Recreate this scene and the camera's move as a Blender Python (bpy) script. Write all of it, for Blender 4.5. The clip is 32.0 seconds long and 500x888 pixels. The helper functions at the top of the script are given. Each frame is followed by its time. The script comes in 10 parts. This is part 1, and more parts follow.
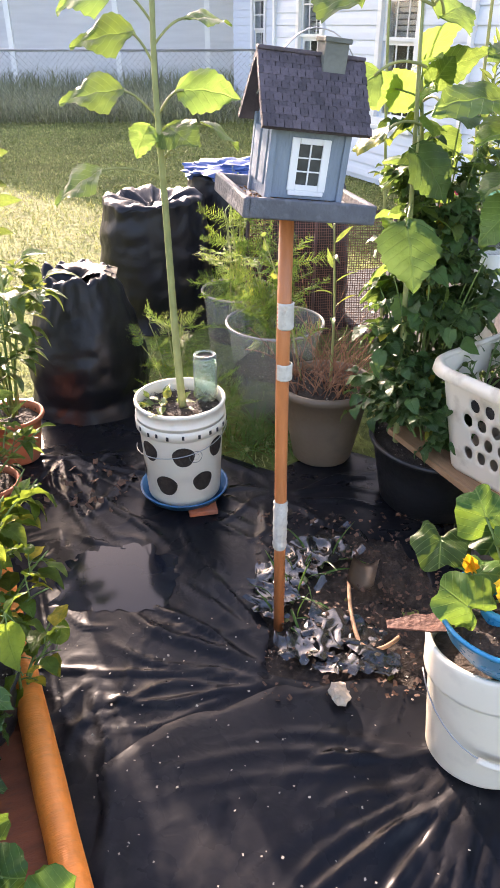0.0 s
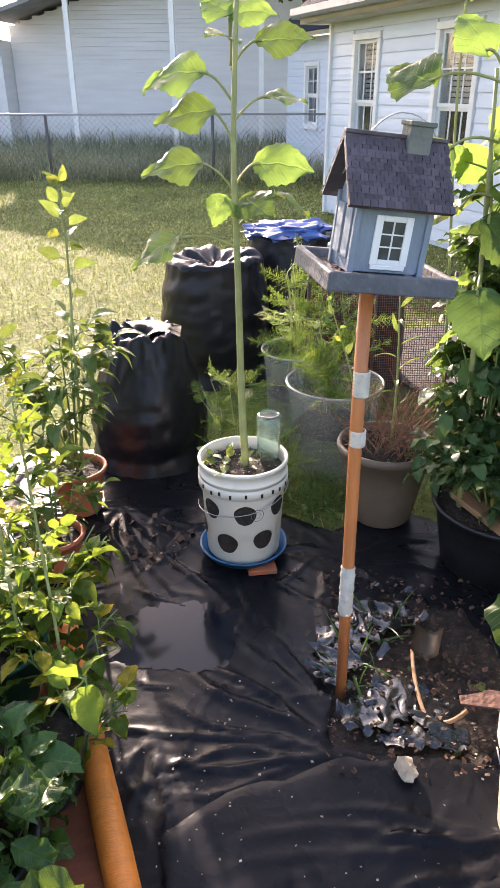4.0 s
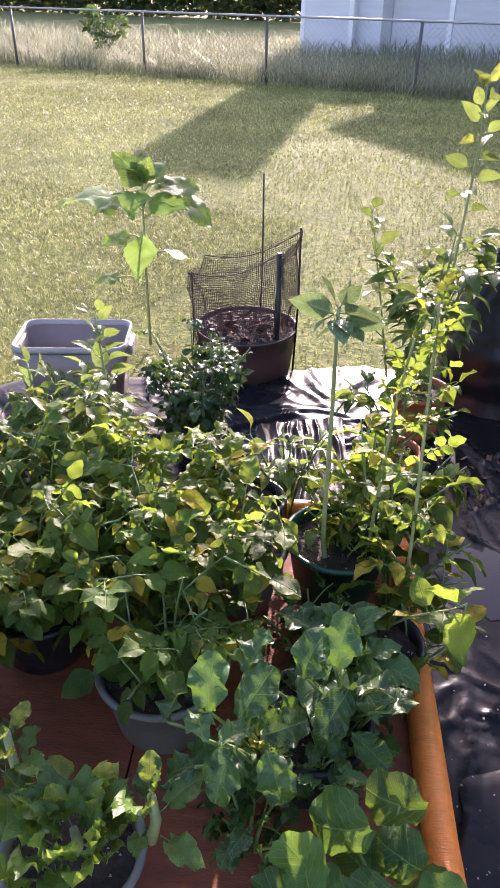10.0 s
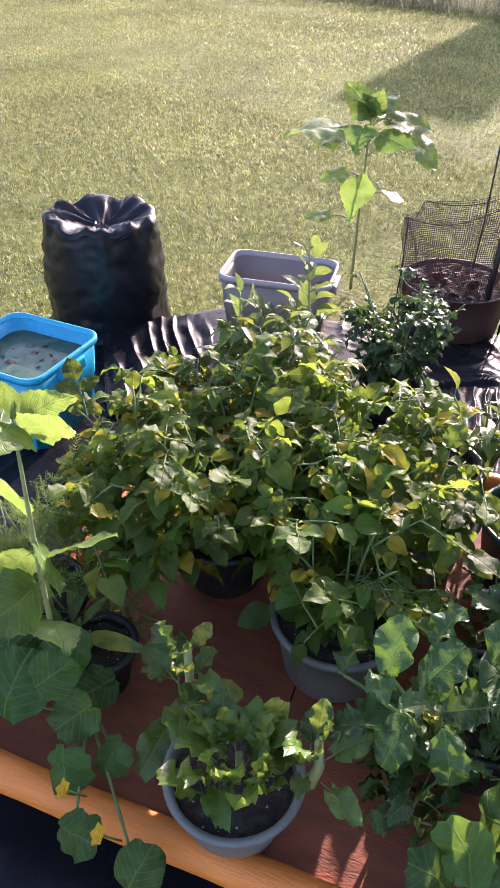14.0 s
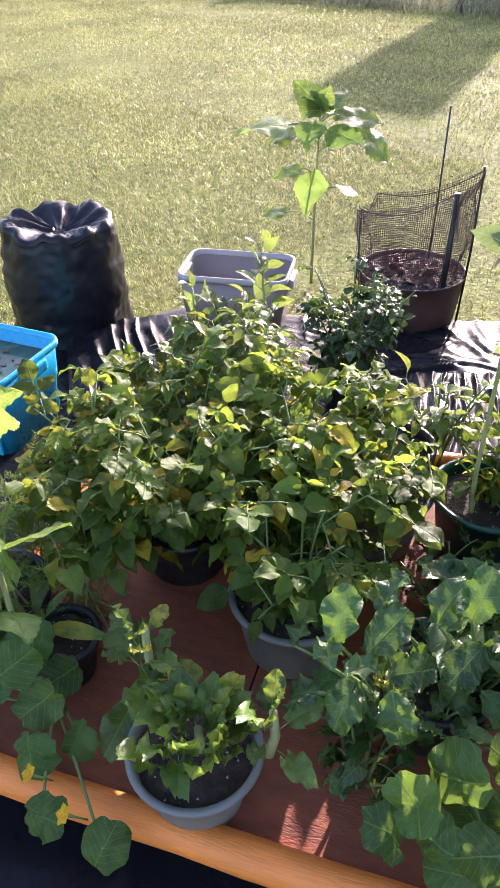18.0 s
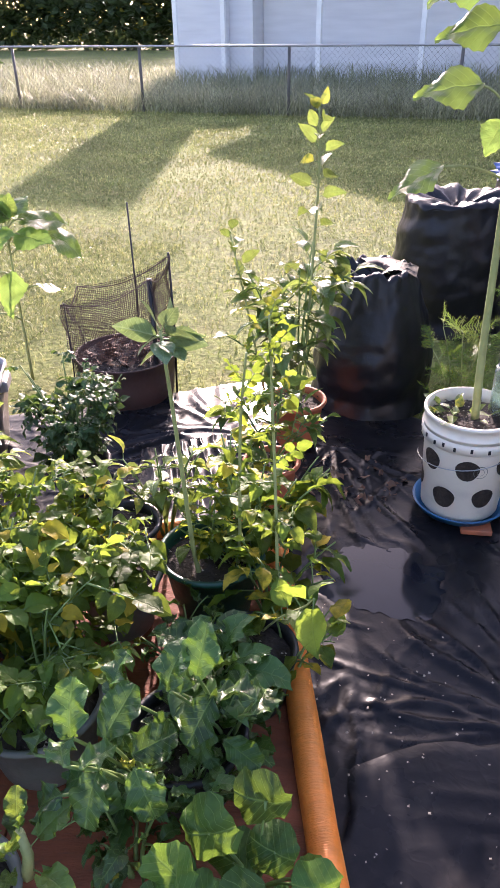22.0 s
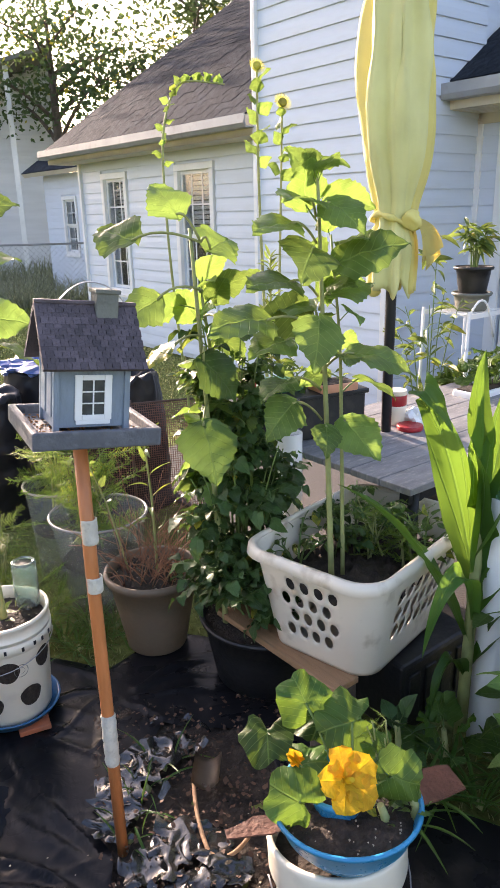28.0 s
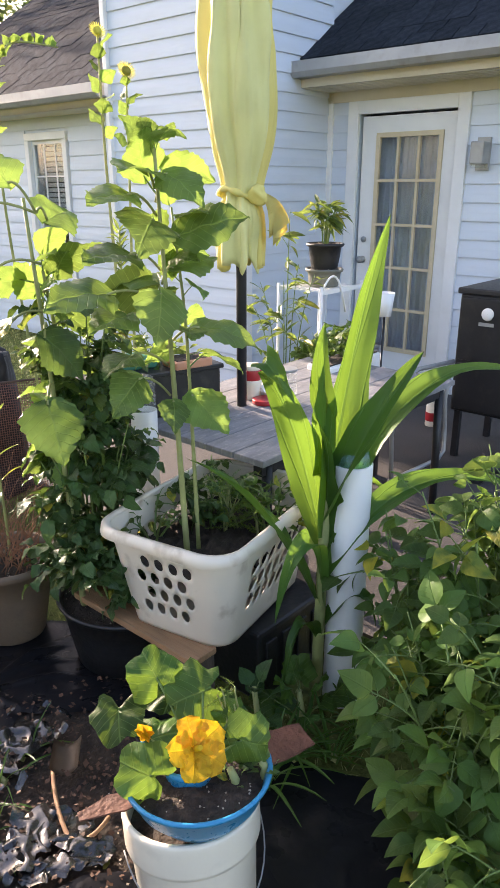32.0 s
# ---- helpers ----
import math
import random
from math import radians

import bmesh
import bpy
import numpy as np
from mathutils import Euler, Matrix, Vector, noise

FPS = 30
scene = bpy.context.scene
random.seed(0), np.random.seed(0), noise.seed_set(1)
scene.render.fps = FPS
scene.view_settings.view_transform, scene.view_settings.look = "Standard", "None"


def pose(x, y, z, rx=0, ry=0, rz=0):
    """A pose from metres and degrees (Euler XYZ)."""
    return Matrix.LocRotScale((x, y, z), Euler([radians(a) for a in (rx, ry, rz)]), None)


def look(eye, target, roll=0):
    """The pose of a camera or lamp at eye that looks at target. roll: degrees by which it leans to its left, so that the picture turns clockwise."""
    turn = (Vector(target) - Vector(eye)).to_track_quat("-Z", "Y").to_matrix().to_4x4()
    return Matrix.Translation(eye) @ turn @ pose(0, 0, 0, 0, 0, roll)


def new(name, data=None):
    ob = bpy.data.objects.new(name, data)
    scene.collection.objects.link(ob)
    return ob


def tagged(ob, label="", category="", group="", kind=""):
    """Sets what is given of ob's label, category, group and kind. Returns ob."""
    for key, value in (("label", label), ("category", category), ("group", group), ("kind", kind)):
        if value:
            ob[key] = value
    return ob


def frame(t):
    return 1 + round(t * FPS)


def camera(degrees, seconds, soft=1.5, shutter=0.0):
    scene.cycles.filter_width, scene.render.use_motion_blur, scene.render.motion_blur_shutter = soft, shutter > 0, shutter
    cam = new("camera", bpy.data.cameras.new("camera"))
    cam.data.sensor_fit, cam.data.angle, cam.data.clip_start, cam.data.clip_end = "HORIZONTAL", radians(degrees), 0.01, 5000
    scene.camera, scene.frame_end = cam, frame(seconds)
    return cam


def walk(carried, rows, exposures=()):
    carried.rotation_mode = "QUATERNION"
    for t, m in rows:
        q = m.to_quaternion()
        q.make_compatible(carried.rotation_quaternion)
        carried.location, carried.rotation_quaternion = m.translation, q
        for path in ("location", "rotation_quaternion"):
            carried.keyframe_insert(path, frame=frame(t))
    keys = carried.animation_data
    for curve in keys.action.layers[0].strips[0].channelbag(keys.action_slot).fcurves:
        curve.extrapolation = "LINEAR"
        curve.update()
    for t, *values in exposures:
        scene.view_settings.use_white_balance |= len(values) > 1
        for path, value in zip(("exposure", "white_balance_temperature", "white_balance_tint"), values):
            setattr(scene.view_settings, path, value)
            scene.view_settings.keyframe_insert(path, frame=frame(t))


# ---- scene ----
cam = camera(38.8, 32.0)
METRES, EYE, TILT, LEAN, TURN = 1.33, 1.475, -30.5, 0.0, 0.0
ROWS = [
    (0.0, 0.0, 0.0, 0.0, 0.0, 0.0, -0.0),
    (0.5, 0.0209, -0.0005, 0.0009, -3.37, 0.2, 1.9),
    (1.0, 0.0349, -0.0051, 0.0037, -5.34, 0.98, 3.03),
    (1.5, 0.0412, -0.0098, 0.0061, -5.24, 1.72, 3.29),
    (2.0, 0.0353, -0.0065, 0.0121, -4.4, 2.78, 2.5),
    (2.5, 0.0169, -0.0023, 0.0218, -3.51, 3.28, 2.58),
    (4.5, -0.0842, -0.0153, 0.0242, 7.15, 3.7, -4.51),
    (5.0, -0.1133, -0.0154, 0.0189, 11.62, 2.22, -7.39),
    (5.5, -0.1392, -0.0158, 0.0143, 14.89, 0.89, -9.4),
    (6.0, -0.1617, -0.021, 0.0102, 18.49, 0.05, -11.01),
    (6.5, -0.1854, -0.023, 0.0046, 21.62, -0.89, -12.52),
    (7.0, -0.1996, -0.0182, -0.0005, 23.24, -1.92, -13.38),
    (7.5, -0.2131, -0.0178, -0.0032, 25.23, -2.64, -14.66),
    (8.0, -0.2266, -0.0176, -0.0092, 26.6, -3.76, -15.67),
    (8.5, -0.236, -0.015, -0.0143, 27.15, -4.58, -15.71),
    (9.0, -0.2407, -0.0129, -0.0187, 26.65, -4.86, -15.82),
    (9.5, -0.2405, -0.0124, -0.0216, 26.07, -5.25, -15.6),
    (10.0, -0.2433, -0.007, -0.022, 25.2, -4.99, -15.19),
    (10.5, -0.2394, -0.0152, -0.0233, 24.4, -4.62, -15.01),
    (11.0, -0.2503, -0.0079, -0.0209, 24.3, -4.99, -14.99),
    (11.5, -0.2594, 0.0037, -0.0173, 23.97, -5.33, -14.91),
    (12.0, -0.2681, 0.0055, -0.0162, 26.29, -5.73, -15.97),
    (12.5, -0.2836, 0.0065, -0.0193, 29.37, -7.53, -18.0),
    (13.0, -0.2961, 0.0053, -0.0319, 32.97, -10.78, -19.73),
    (13.5, -0.3067, -0.0046, -0.0407, 36.97, -12.4, -20.66),
    (14.0, -0.3146, -0.0115, -0.0488, 40.16, -14.05, -22.14),
    (14.5, -0.3189, -0.0177, -0.0579, 43.85, -15.92, -23.11),
    (16.5, -0.294, -0.0317, -0.0689, 45.66, -16.49, -22.78),
    (17.0, -0.283, -0.0213, -0.0619, 43.38, -15.43, -21.87),
    (17.5, -0.2694, -0.0118, -0.0544, 41.3, -14.45, -20.87),
    (18.0, -0.2518, -0.0045, -0.0486, 38.06, -13.01, -19.54),
    (18.5, -0.2285, 0.0024, -0.0386, 34.29, -10.96, -18.1),
    (19.0, -0.2124, 0.0033, -0.0287, 30.69, -8.51, -16.77),
    (19.5, -0.1975, 0.0028, -0.0205, 27.33, -6.22, -15.6),
    (20.0, -0.183, 0.0051, -0.0149, 25.44, -5.51, -13.99),
    (20.5, -0.1724, 0.0062, -0.0118, 24.05, -4.67, -12.98),
    (21.0, -0.1623, 0.0071, -0.0097, 22.2, -3.92, -11.67),
    (21.5, -0.1515, 0.0051, -0.0063, 20.37, -3.05, -10.57),
    (22.0, -0.1376, 0.0026, -0.0022, 18.34, -1.85, -9.62),
    (22.5, -0.1215, -0.0029, 0.0056, 14.86, -0.34, -9.19),
    (23.0, -0.1046, -0.0062, 0.0082, 12.02, 0.78, -7.62),
    (23.5, -0.0879, -0.0099, 0.0116, 10.44, 0.95, -6.0),
    (24.0, -0.0594, -0.012, 0.0129, 6.17, 2.01, -4.04),
    (24.5, -0.0365, -0.0209, 0.019, 2.57, 2.82, -2.49),
    (25.0, -0.0229, -0.0212, 0.0199, 0.2, 2.89, -1.61),
    (25.5, -0.004, -0.0303, 0.0296, -2.09, 4.74, -0.09),
    (26.0, 0.0055, -0.0433, 0.039, -4.74, 8.85, 0.77),
    (26.5, 0.0159, -0.047, 0.0502, -5.74, 10.26, 2.91),
    (28.5, 0.0841, -0.0655, 0.0801, -12.47, 12.18, 8.54),
    (29.0, 0.0887, -0.0706, 0.0801, -12.9, 12.54, 8.66),
    (29.5, 0.0948, -0.0725, 0.0798, -14.21, 12.45, 9.23),
    (30.0, 0.1014, -0.0728, 0.0783, -15.65, 12.04, 9.78),
    (30.5, 0.1092, -0.0761, 0.076, -17.17, 11.67, 10.58),
    (31.0, 0.1165, -0.0747, 0.0718, -18.45, 10.72, 11.08),
    (31.5, 0.125, -0.0754, 0.0657, -20.11, 9.71, 11.75),
    (32.0, 0.1276, -0.0721, 0.0584, -20.89, 8.38, 11.82),
]
walk(cam, [(t, pose(0, 0, EYE, TILT, LEAN, TURN) @ pose(METRES * x, METRES * y, METRES * z, 90 + pitch, roll, yaw)) for t, x, y, z, yaw, pitch, roll in ROWS], [(0.0, 2.44, 6800, 29), (2.0, 2.4, 6900, 27), (6.0, 1.97, 6300, 28), (9.0, 1.97, 6000, 38), (13.0, 1.87, 6000, 37), (14.5, 1.92, 6000, 37), (17.5, 2.14, 5950, 36), (20.0, 2.02, 6000, 37), (22.0, 2.10, 6150, 36), (24.8, 2.27, 6550, 33), (26.0, 2.18, 6700, 31), (29.0, 1.99, 6850, 26), (32.0, 2.05, 6850, 25)])

# ---- light ----
SUN_EL, SUN_AZ = 16.0, 18.5          # degrees above the horizon; degrees left of +y
SUN_DIR = Vector((-math.sin(radians(SUN_AZ)) * math.cos(radians(SUN_EL)), math.cos(radians(SUN_AZ)) * math.cos(radians(SUN_EL)), math.sin(radians(SUN_EL))))
world = bpy.data.worlds.new("sky_world")
scene.world = world
world.use_nodes = True
wn = world.node_tree.nodes
sky = wn.new("ShaderNodeTexSky")
sky.sky_type, sky.sun_disc = "NISHITA", False
sky.sun_elevation, sky.sun_rotation = radians(SUN_EL), radians(-SUN_AZ)
sky.air_density, sky.dust_density, sky.ozone_density = 1.0, 2.5, 1.0
wn["Background"].inputs["Strength"].default_value = 0.15
world.node_tree.links.new(sky.outputs["Color"], wn["Background"].inputs["Color"])
sun = new("sun", bpy.data.lights.new("sun", "SUN"))
sun.data.energy, sun.data.angle, sun.data.color = 3.8, radians(0.6), (1.0, 0.88, 0.70)
sun.matrix_basis = look(SUN_DIR * 60, (0, 0, 0))

# ---- small helpers ----
rnd = random.Random(7)


def part(name, bm, material, parent=None, label="", smooth=False):
    """Links a bmesh as one mesh object under a thing or a part."""
    me = bpy.data.meshes.new(name)
    bm.to_mesh(me)
    bm.free()
    for m in material if isinstance(material, (list, tuple)) else [material]:
        me.materials.append(m)
    if smooth:
        me.polygons.foreach_set("use_smooth", [True] * len(me.polygons))
    ob = new(name, me)
    if parent is not None:
        ob.parent = parent
    if label:
        ob["label"] = label
    return ob


def thing(name, at, label, category, group="", rz=0.0, rx=0.0, ry=0.0):
    ob = new(name)
    ob.matrix_basis = pose(at[0], at[1], at[2], rx, ry, rz)
    ob.empty_display_size = 0.1
    return tagged(ob, label, category, group)


def share(name, mesh, parent, m):
    ob = new(name, mesh)
    ob.parent = parent
    ob.matrix_basis = m
    return ob


def mesh_np(name, verts, faces, material, parent=None, smooth=False):
    me = bpy.data.meshes.new(name)
    me.from_pydata([tuple(v) for v in verts], [], [tuple(f) for f in faces])
    for m in material if isinstance(material, (list, tuple)) else [material]:
        me.materials.append(m)
    if smooth:
        me.polygons.foreach_set("use_smooth", [True] * len(me.polygons))
    me.update()
    ob = new(name, me)
    if parent is not None:
        ob.parent = parent
    return ob


def box(bm, x0, y0, z0, x1, y1, z1, m=None, bevel=0.0):
    vs = [bm.verts.new(Vector(p)) for p in ((x0, y0, z0), (x1, y0, z0), (x1, y1, z0), (x0, y1, z0), (x0, y0, z1), (x1, y0, z1), (x1, y1, z1), (x0, y1, z1))]
    fs = [bm.faces.new([vs[i] for i in f]) for f in ((3, 2, 1, 0), (4, 5, 6, 7), (0, 1, 5, 4), (1, 2, 6, 5), (2, 3, 7, 6), (3, 0, 4, 7))]
    if bevel:
        es = {e for f in fs for e in f.edges}
        r = bmesh.ops.bevel(bm, geom=list(es), offset=bevel, segments=2, affect="EDGES", profile=0.5)
        vs = list({v for f in r["faces"] for v in f.verts} | {v for v in vs if v.is_valid})
    if m is not None:
        bmesh.ops.transform(bm, matrix=m, verts=[v for v in vs if v.is_valid])
    return vs


def tube(bm, pts, radii, seg=7, caps=True, mat=0):
    """A round rod along points."""
    pts = [Vector(p) for p in pts]
    n = len(pts)
    if not isinstance(radii, (list, tuple)):
        radii = [radii] * n
    rings = []
    side = None
    for i, p in enumerate(pts):
        d = (pts[min(i + 1, n - 1)] - pts[max(i - 1, 0)])
        d = d.normalized() if d.length > 1e-9 else Vector((0, 0, 1))
        if side is None:
            side = d.orthogonal().normalized()
        side = (side - d * side.dot(d))
        side = side.normalized() if side.length > 1e-6 else d.orthogonal().normalized()
        up = d.cross(side)
        rings.append([bm.verts.new(p + (side * math.cos(a) + up * math.sin(a)) * radii[i]) for a in (2 * math.pi * k / seg for k in range(seg))])
    for a, b in zip(rings, rings[1:]):
        for k in range(seg):
            f = bm.faces.new((a[k], a[(k + 1) % seg], b[(k + 1) % seg], b[k]))
            f.material_index, f.smooth = mat, True
    if caps:
        for r, flip in ((rings[0], True), (rings[-1], False)):
            f = bm.faces.new(list(reversed(r)) if flip else r)
            f.material_index = mat
    return rings


def lathe(bm, profile, seg=40, squash=(1, 1), mat=0, centre=(0, 0, 0)):
    """A turned body from (radius, height) pairs."""
    rings = []
    for r, z in profile:
        rings.append([bm.verts.new((centre[0] + r * squash[0] * math.cos(2 * math.pi * k / seg), centre[1] + r * squash[1] * math.sin(2 * math.pi * k / seg), centre[2] + z)) for k in range(seg)])
    for a, b in zip(rings, rings[1:]):
        for k in range(seg):
            f = bm.faces.new((a[k], a[(k + 1) % seg], b[(k + 1) % seg], b[k]))
            f.material_index, f.smooth = mat, True
    return rings


def cap(bm, ring, flip=False):
    f = bm.faces.new(list(reversed(ring)) if flip else ring)
    return f


def bez(p0, p1, p2, n=8):
    p0, p1, p2 = Vector(p0), Vector(p1), Vector(p2)
    return [(1 - t) ** 2 * p0 + 2 * t * (1 - t) * p1 + t * t * p2 for t in (i / n for i in range(n + 1))]


# ---- materials ----
def mat(name, colour, rough=0.6, metal=0.0, vary=0.25, scale=8.0, bump=0.15, bump_scale=60.0, spec=0.5, dark=None, dirt=0.0, per_object=0.0, trans=0.0, coords="Object", stretch=(1, 1, 1), alpha=1.0, coat=0.0):
    """A worn surface: base colour broken by noise at two sizes, stains of a second colour, fine relief."""
    m = bpy.data.materials.new(name)
    m.use_nodes = True
    nt = m.node_tree
    N, L = nt.nodes, nt.links
    b = N["Principled BSDF"]
    b.inputs["Roughness"].default_value, b.inputs["Metallic"].default_value = rough, metal
    b.inputs["Specular IOR Level"].default_value = spec
    b.inputs["Coat Weight"].default_value = coat
    if trans:
        b.inputs["Transmission Weight"].default_value = trans
    b.inputs["Alpha"].default_value = alpha
    tc = N.new("ShaderNodeTexCoord")
    mp = N.new("ShaderNodeMapping")
    mp.inputs["Scale"].default_value = stretch
    L.new(tc.outputs[coords], mp.inputs["Vector"])
    big, fine = N.new("ShaderNodeTexNoise"), N.new("ShaderNodeTexNoise")
    for n_, s, d in ((big, scale, 5), (fine, bump_scale, 4)):
        n_.inputs["Scale"].default_value, n_.inputs["Detail"].default_value = s, d
        L.new(mp.outputs["Vector"], n_.inputs["Vector"])
    ramp = N.new("ShaderNodeMapRange")
    ramp.inputs["From Min"].default_value, ramp.inputs["From Max"].default_value = 0.3, 0.7
    ramp.inputs["To Min"].default_value, ramp.inputs["To Max"].default_value = 1 - vary, 1 + vary
    L.new(big.outputs["Fac"], ramp.inputs["Value"])
    hsv = N.new("ShaderNodeHueSaturation")
    hsv.inputs["Color"].default_value = (*colour, 1)
    L.new(ramp.outputs["Result"], hsv.inputs["Value"])
    out = hsv.outputs["Color"]
    if per_object:
        oi = N.new("ShaderNodeObjectInfo")
        pr = N.new("ShaderNodeMapRange")
        pr.inputs["To Min"].default_value, pr.inputs["To Max"].default_value = 1 - per_object, 1 + per_object
        L.new(oi.outputs["Random"], pr.inputs["Value"])
        h2 = N.new("ShaderNodeHueSaturation")
        L.new(pr.outputs["Result"], h2.inputs["Value"])
        L.new(out, h2.inputs["Color"])
        out = h2.outputs["Color"]
    if dirt:
        dn = N.new("ShaderNodeTexNoise")
        dn.inputs["Scale"].default_value, dn.inputs["Detail"].default_value = scale * 2.7, 8
        L.new(mp.outputs["Vector"], dn.inputs["Vector"])
        dr = N.new("ShaderNodeMapRange")
        dr.inputs["From Min"].default_value, dr.inputs["From Max"].default_value = 0.55, 0.72
        dr.inputs["To Max"].default_value = dirt
        L.new(dn.outputs["Fac"], dr.inputs["Value"])
        mx = N.new("ShaderNodeMix")
        mx.data_type = "RGBA"
        mx.inputs[7].default_value = (*(dark or (0.08, 0.06, 0.04)), 1)
        L.new(dr.outputs["Result"], mx.inputs[0])
        L.new(out, mx.inputs[6])
        out = mx.outputs[2]
    L.new(out, b.inputs["Base Color"])
    rr = N.new("ShaderNodeMapRange")
    rr.inputs["To Min"].default_value, rr.inputs["To Max"].default_value = max(0.02, rough - 0.12), min(1, rough + 0.12)
    L.new(fine.outputs["Fac"], rr.inputs["Value"])
    L.new(rr.outputs["Result"], b.inputs["Roughness"])
    bp = N.new("ShaderNodeBump")
    bp.inputs["Strength"].default_value, bp.inputs["Distance"].default_value = bump, 0.01
    L.new(fine.outputs["Fac"], bp.inputs["Height"])
    L.new(bp.outputs["Normal"], b.inputs["Normal"])
    return m


def leaf_mat(name, colour, back=(0.30, 0.42, 0.06), yellow=(0.55, 0.45, 0.04), ill=0.15, vein=0.35, through_=0.45, rough=0.45, spread=0.35, spec=0.25):
    """A leaf that glows when lit from behind, with veins, its own tint and some yellowed patches."""
    m = bpy.data.materials.new(name)
    m.use_nodes = True
    N, L = m.node_tree.nodes, m.node_tree.links
    b, out = N["Principled BSDF"], N["Material Output"]
    b.inputs["Roughness"].default_value = rough
    b.inputs["Specular IOR Level"].default_value = spec
    tc, oi = N.new("ShaderNodeTexCoord"), N.new("ShaderNodeObjectInfo")
    geo = N.new("ShaderNodeNewGeometry")
    sep = N.new("ShaderNodeSeparateXYZ")
    L.new(tc.outputs["UV"], sep.inputs["Vector"])

    def math_(op, a, c=None):
        n_ = N.new("ShaderNodeMath")
        n_.operation = op
        for i, v in enumerate((a, c)):
            if v is None:
                continue
            if isinstance(v, (int, float)):
                n_.inputs[i].default_value = v
            else:
                L.new(v, n_.inputs[i])
        return n_.outputs[0]
    own = math_("FRACT", math_("ADD", oi.outputs["Random"], math_("MULTIPLY", geo.outputs["Random Per Island"], 0.45)))
    ax = math_("ABSOLUTE", sep.outputs["X"])
    run = math_("SUBTRACT", sep.outputs["Y"], math_("MULTIPLY", ax, 0.7))
    wave = math_("ABSOLUTE", math_("SINE", math_("MULTIPLY", run, 22.0)))
    side = math_("SUBTRACT", 1.0, math_("MINIMUM", math_("MULTIPLY", wave, 5.0), 1.0))
    mid = math_("SUBTRACT", 1.0, math_("MINIMUM", math_("MULTIPLY", ax, 45.0), 1.0))
    veins = math_("MULTIPLY", math_("MAXIMUM", side, mid), vein)
    noi = N.new("ShaderNodeTexNoise")
    noi.inputs["Scale"].default_value, noi.inputs["Detail"].default_value = 3.0, 6
    addv = N.new("ShaderNodeVectorMath")
    L.new(tc.outputs["Object"], addv.inputs[0])
    comb = N.new("ShaderNodeCombineXYZ")
    L.new(math_("MULTIPLY", oi.outputs["Random"], 40.0), comb.inputs["X"])
    L.new(comb.outputs["Vector"], addv.inputs[1])
    L.new(addv.outputs["Vector"], noi.inputs["Vector"])
    hsv = N.new("ShaderNodeHueSaturation")
    hsv.inputs["Color"].default_value = (*colour, 1)
    val = math_("ADD", math_("MULTIPLY", math_("SUBTRACT", own, 0.5), 2 * spread), math_("ADD", 0.5, math_("MULTIPLY", noi.outputs["Fac"], 1.0)))
    L.new(val, hsv.inputs["Value"])
    L.new(math_("ADD", 0.485, math_("MULTIPLY", math_("FRACT", math_("MULTIPLY", oi.outputs["Random"], 7.3)), 0.03)), hsv.inputs["Hue"])
    # yellowing
    sick = math_("MULTIPLY", math_("GREATER_THAN", math_("FRACT", math_("MULTIPLY", own, 13.7)), 1 - ill), 0.85)
    edge = N.new("ShaderNodeMapRange")
    edge.inputs["From Min"].default_value, edge.inputs["From Max"].default_value = 0.35, 0.6
    L.new(noi.outputs["Fac"], edge.inputs["Value"])
    mx = N.new("ShaderNodeMix")
    mx.data_type = "RGBA"
    L.new(math_("MULTIPLY", sick, edge.outputs["Result"]), mx.inputs[0])
    L.new(hsv.outputs["Color"], mx.inputs[6])
    mx.inputs[7].default_value = (*yellow, 1)
    mv = N.new("ShaderNodeMix")
    mv.data_type = "RGBA"
    L.new(veins, mv.inputs[0])
    L.new(mx.outputs[2], mv.inputs[6])
    mv.inputs[7].default_value = (min(1, colour[0] * 2.5 + 0.05), min(1, colour[1] * 2.0 + 0.05), colour[2] * 2 + 0.02, 1)
    L.new(mv.outputs[2], b.inputs["Base Color"])
    tr = N.new("ShaderNodeBsdfTranslucent")
    tm = N.new("ShaderNodeMix")
    tm.data_type = "RGBA"
    hs2 = N.new("ShaderNodeHueSaturation")
    hs2.inputs["Color"].default_value = (*back, 1)
    L.new(val, hs2.inputs["Value"])
    L.new(math_("MULTIPLY", math_("SUBTRACT", 1.0, math_("MULTIPLY", math_("MAXIMUM", side, mid), 0.45)), 0.75), tm.inputs[0])
    L.new(mv.outputs[2], tm.inputs[6])
    L.new(hs2.outputs["Color"], tm.inputs[7])
    L.new(tm.outputs[2], tr.inputs["Color"])
    ms = N.new("ShaderNodeMixShader")
    ms.inputs[0].default_value = through_
    L.new(b.outputs[0], ms.inputs[1])
    L.new(tr.outputs[0], ms.inputs[2])
    L.new(ms.outputs[0], out.inputs["Surface"])
    bp = N.new("ShaderNodeBump")
    bp.inputs["Strength"].default_value, bp.inputs["Distance"].default_value = 0.35, 0.02
    bh = math_("ADD", math_("MULTIPLY", math_("MAXIMUM", side, mid), -0.5), noi.outputs["Fac"])
    L.new(bh, bp.inputs["Height"])
    L.new(bp.outputs["Normal"], b.inputs["Normal"])
    L.new(bp.outputs["Normal"], tr.inputs["Normal"])
    return m


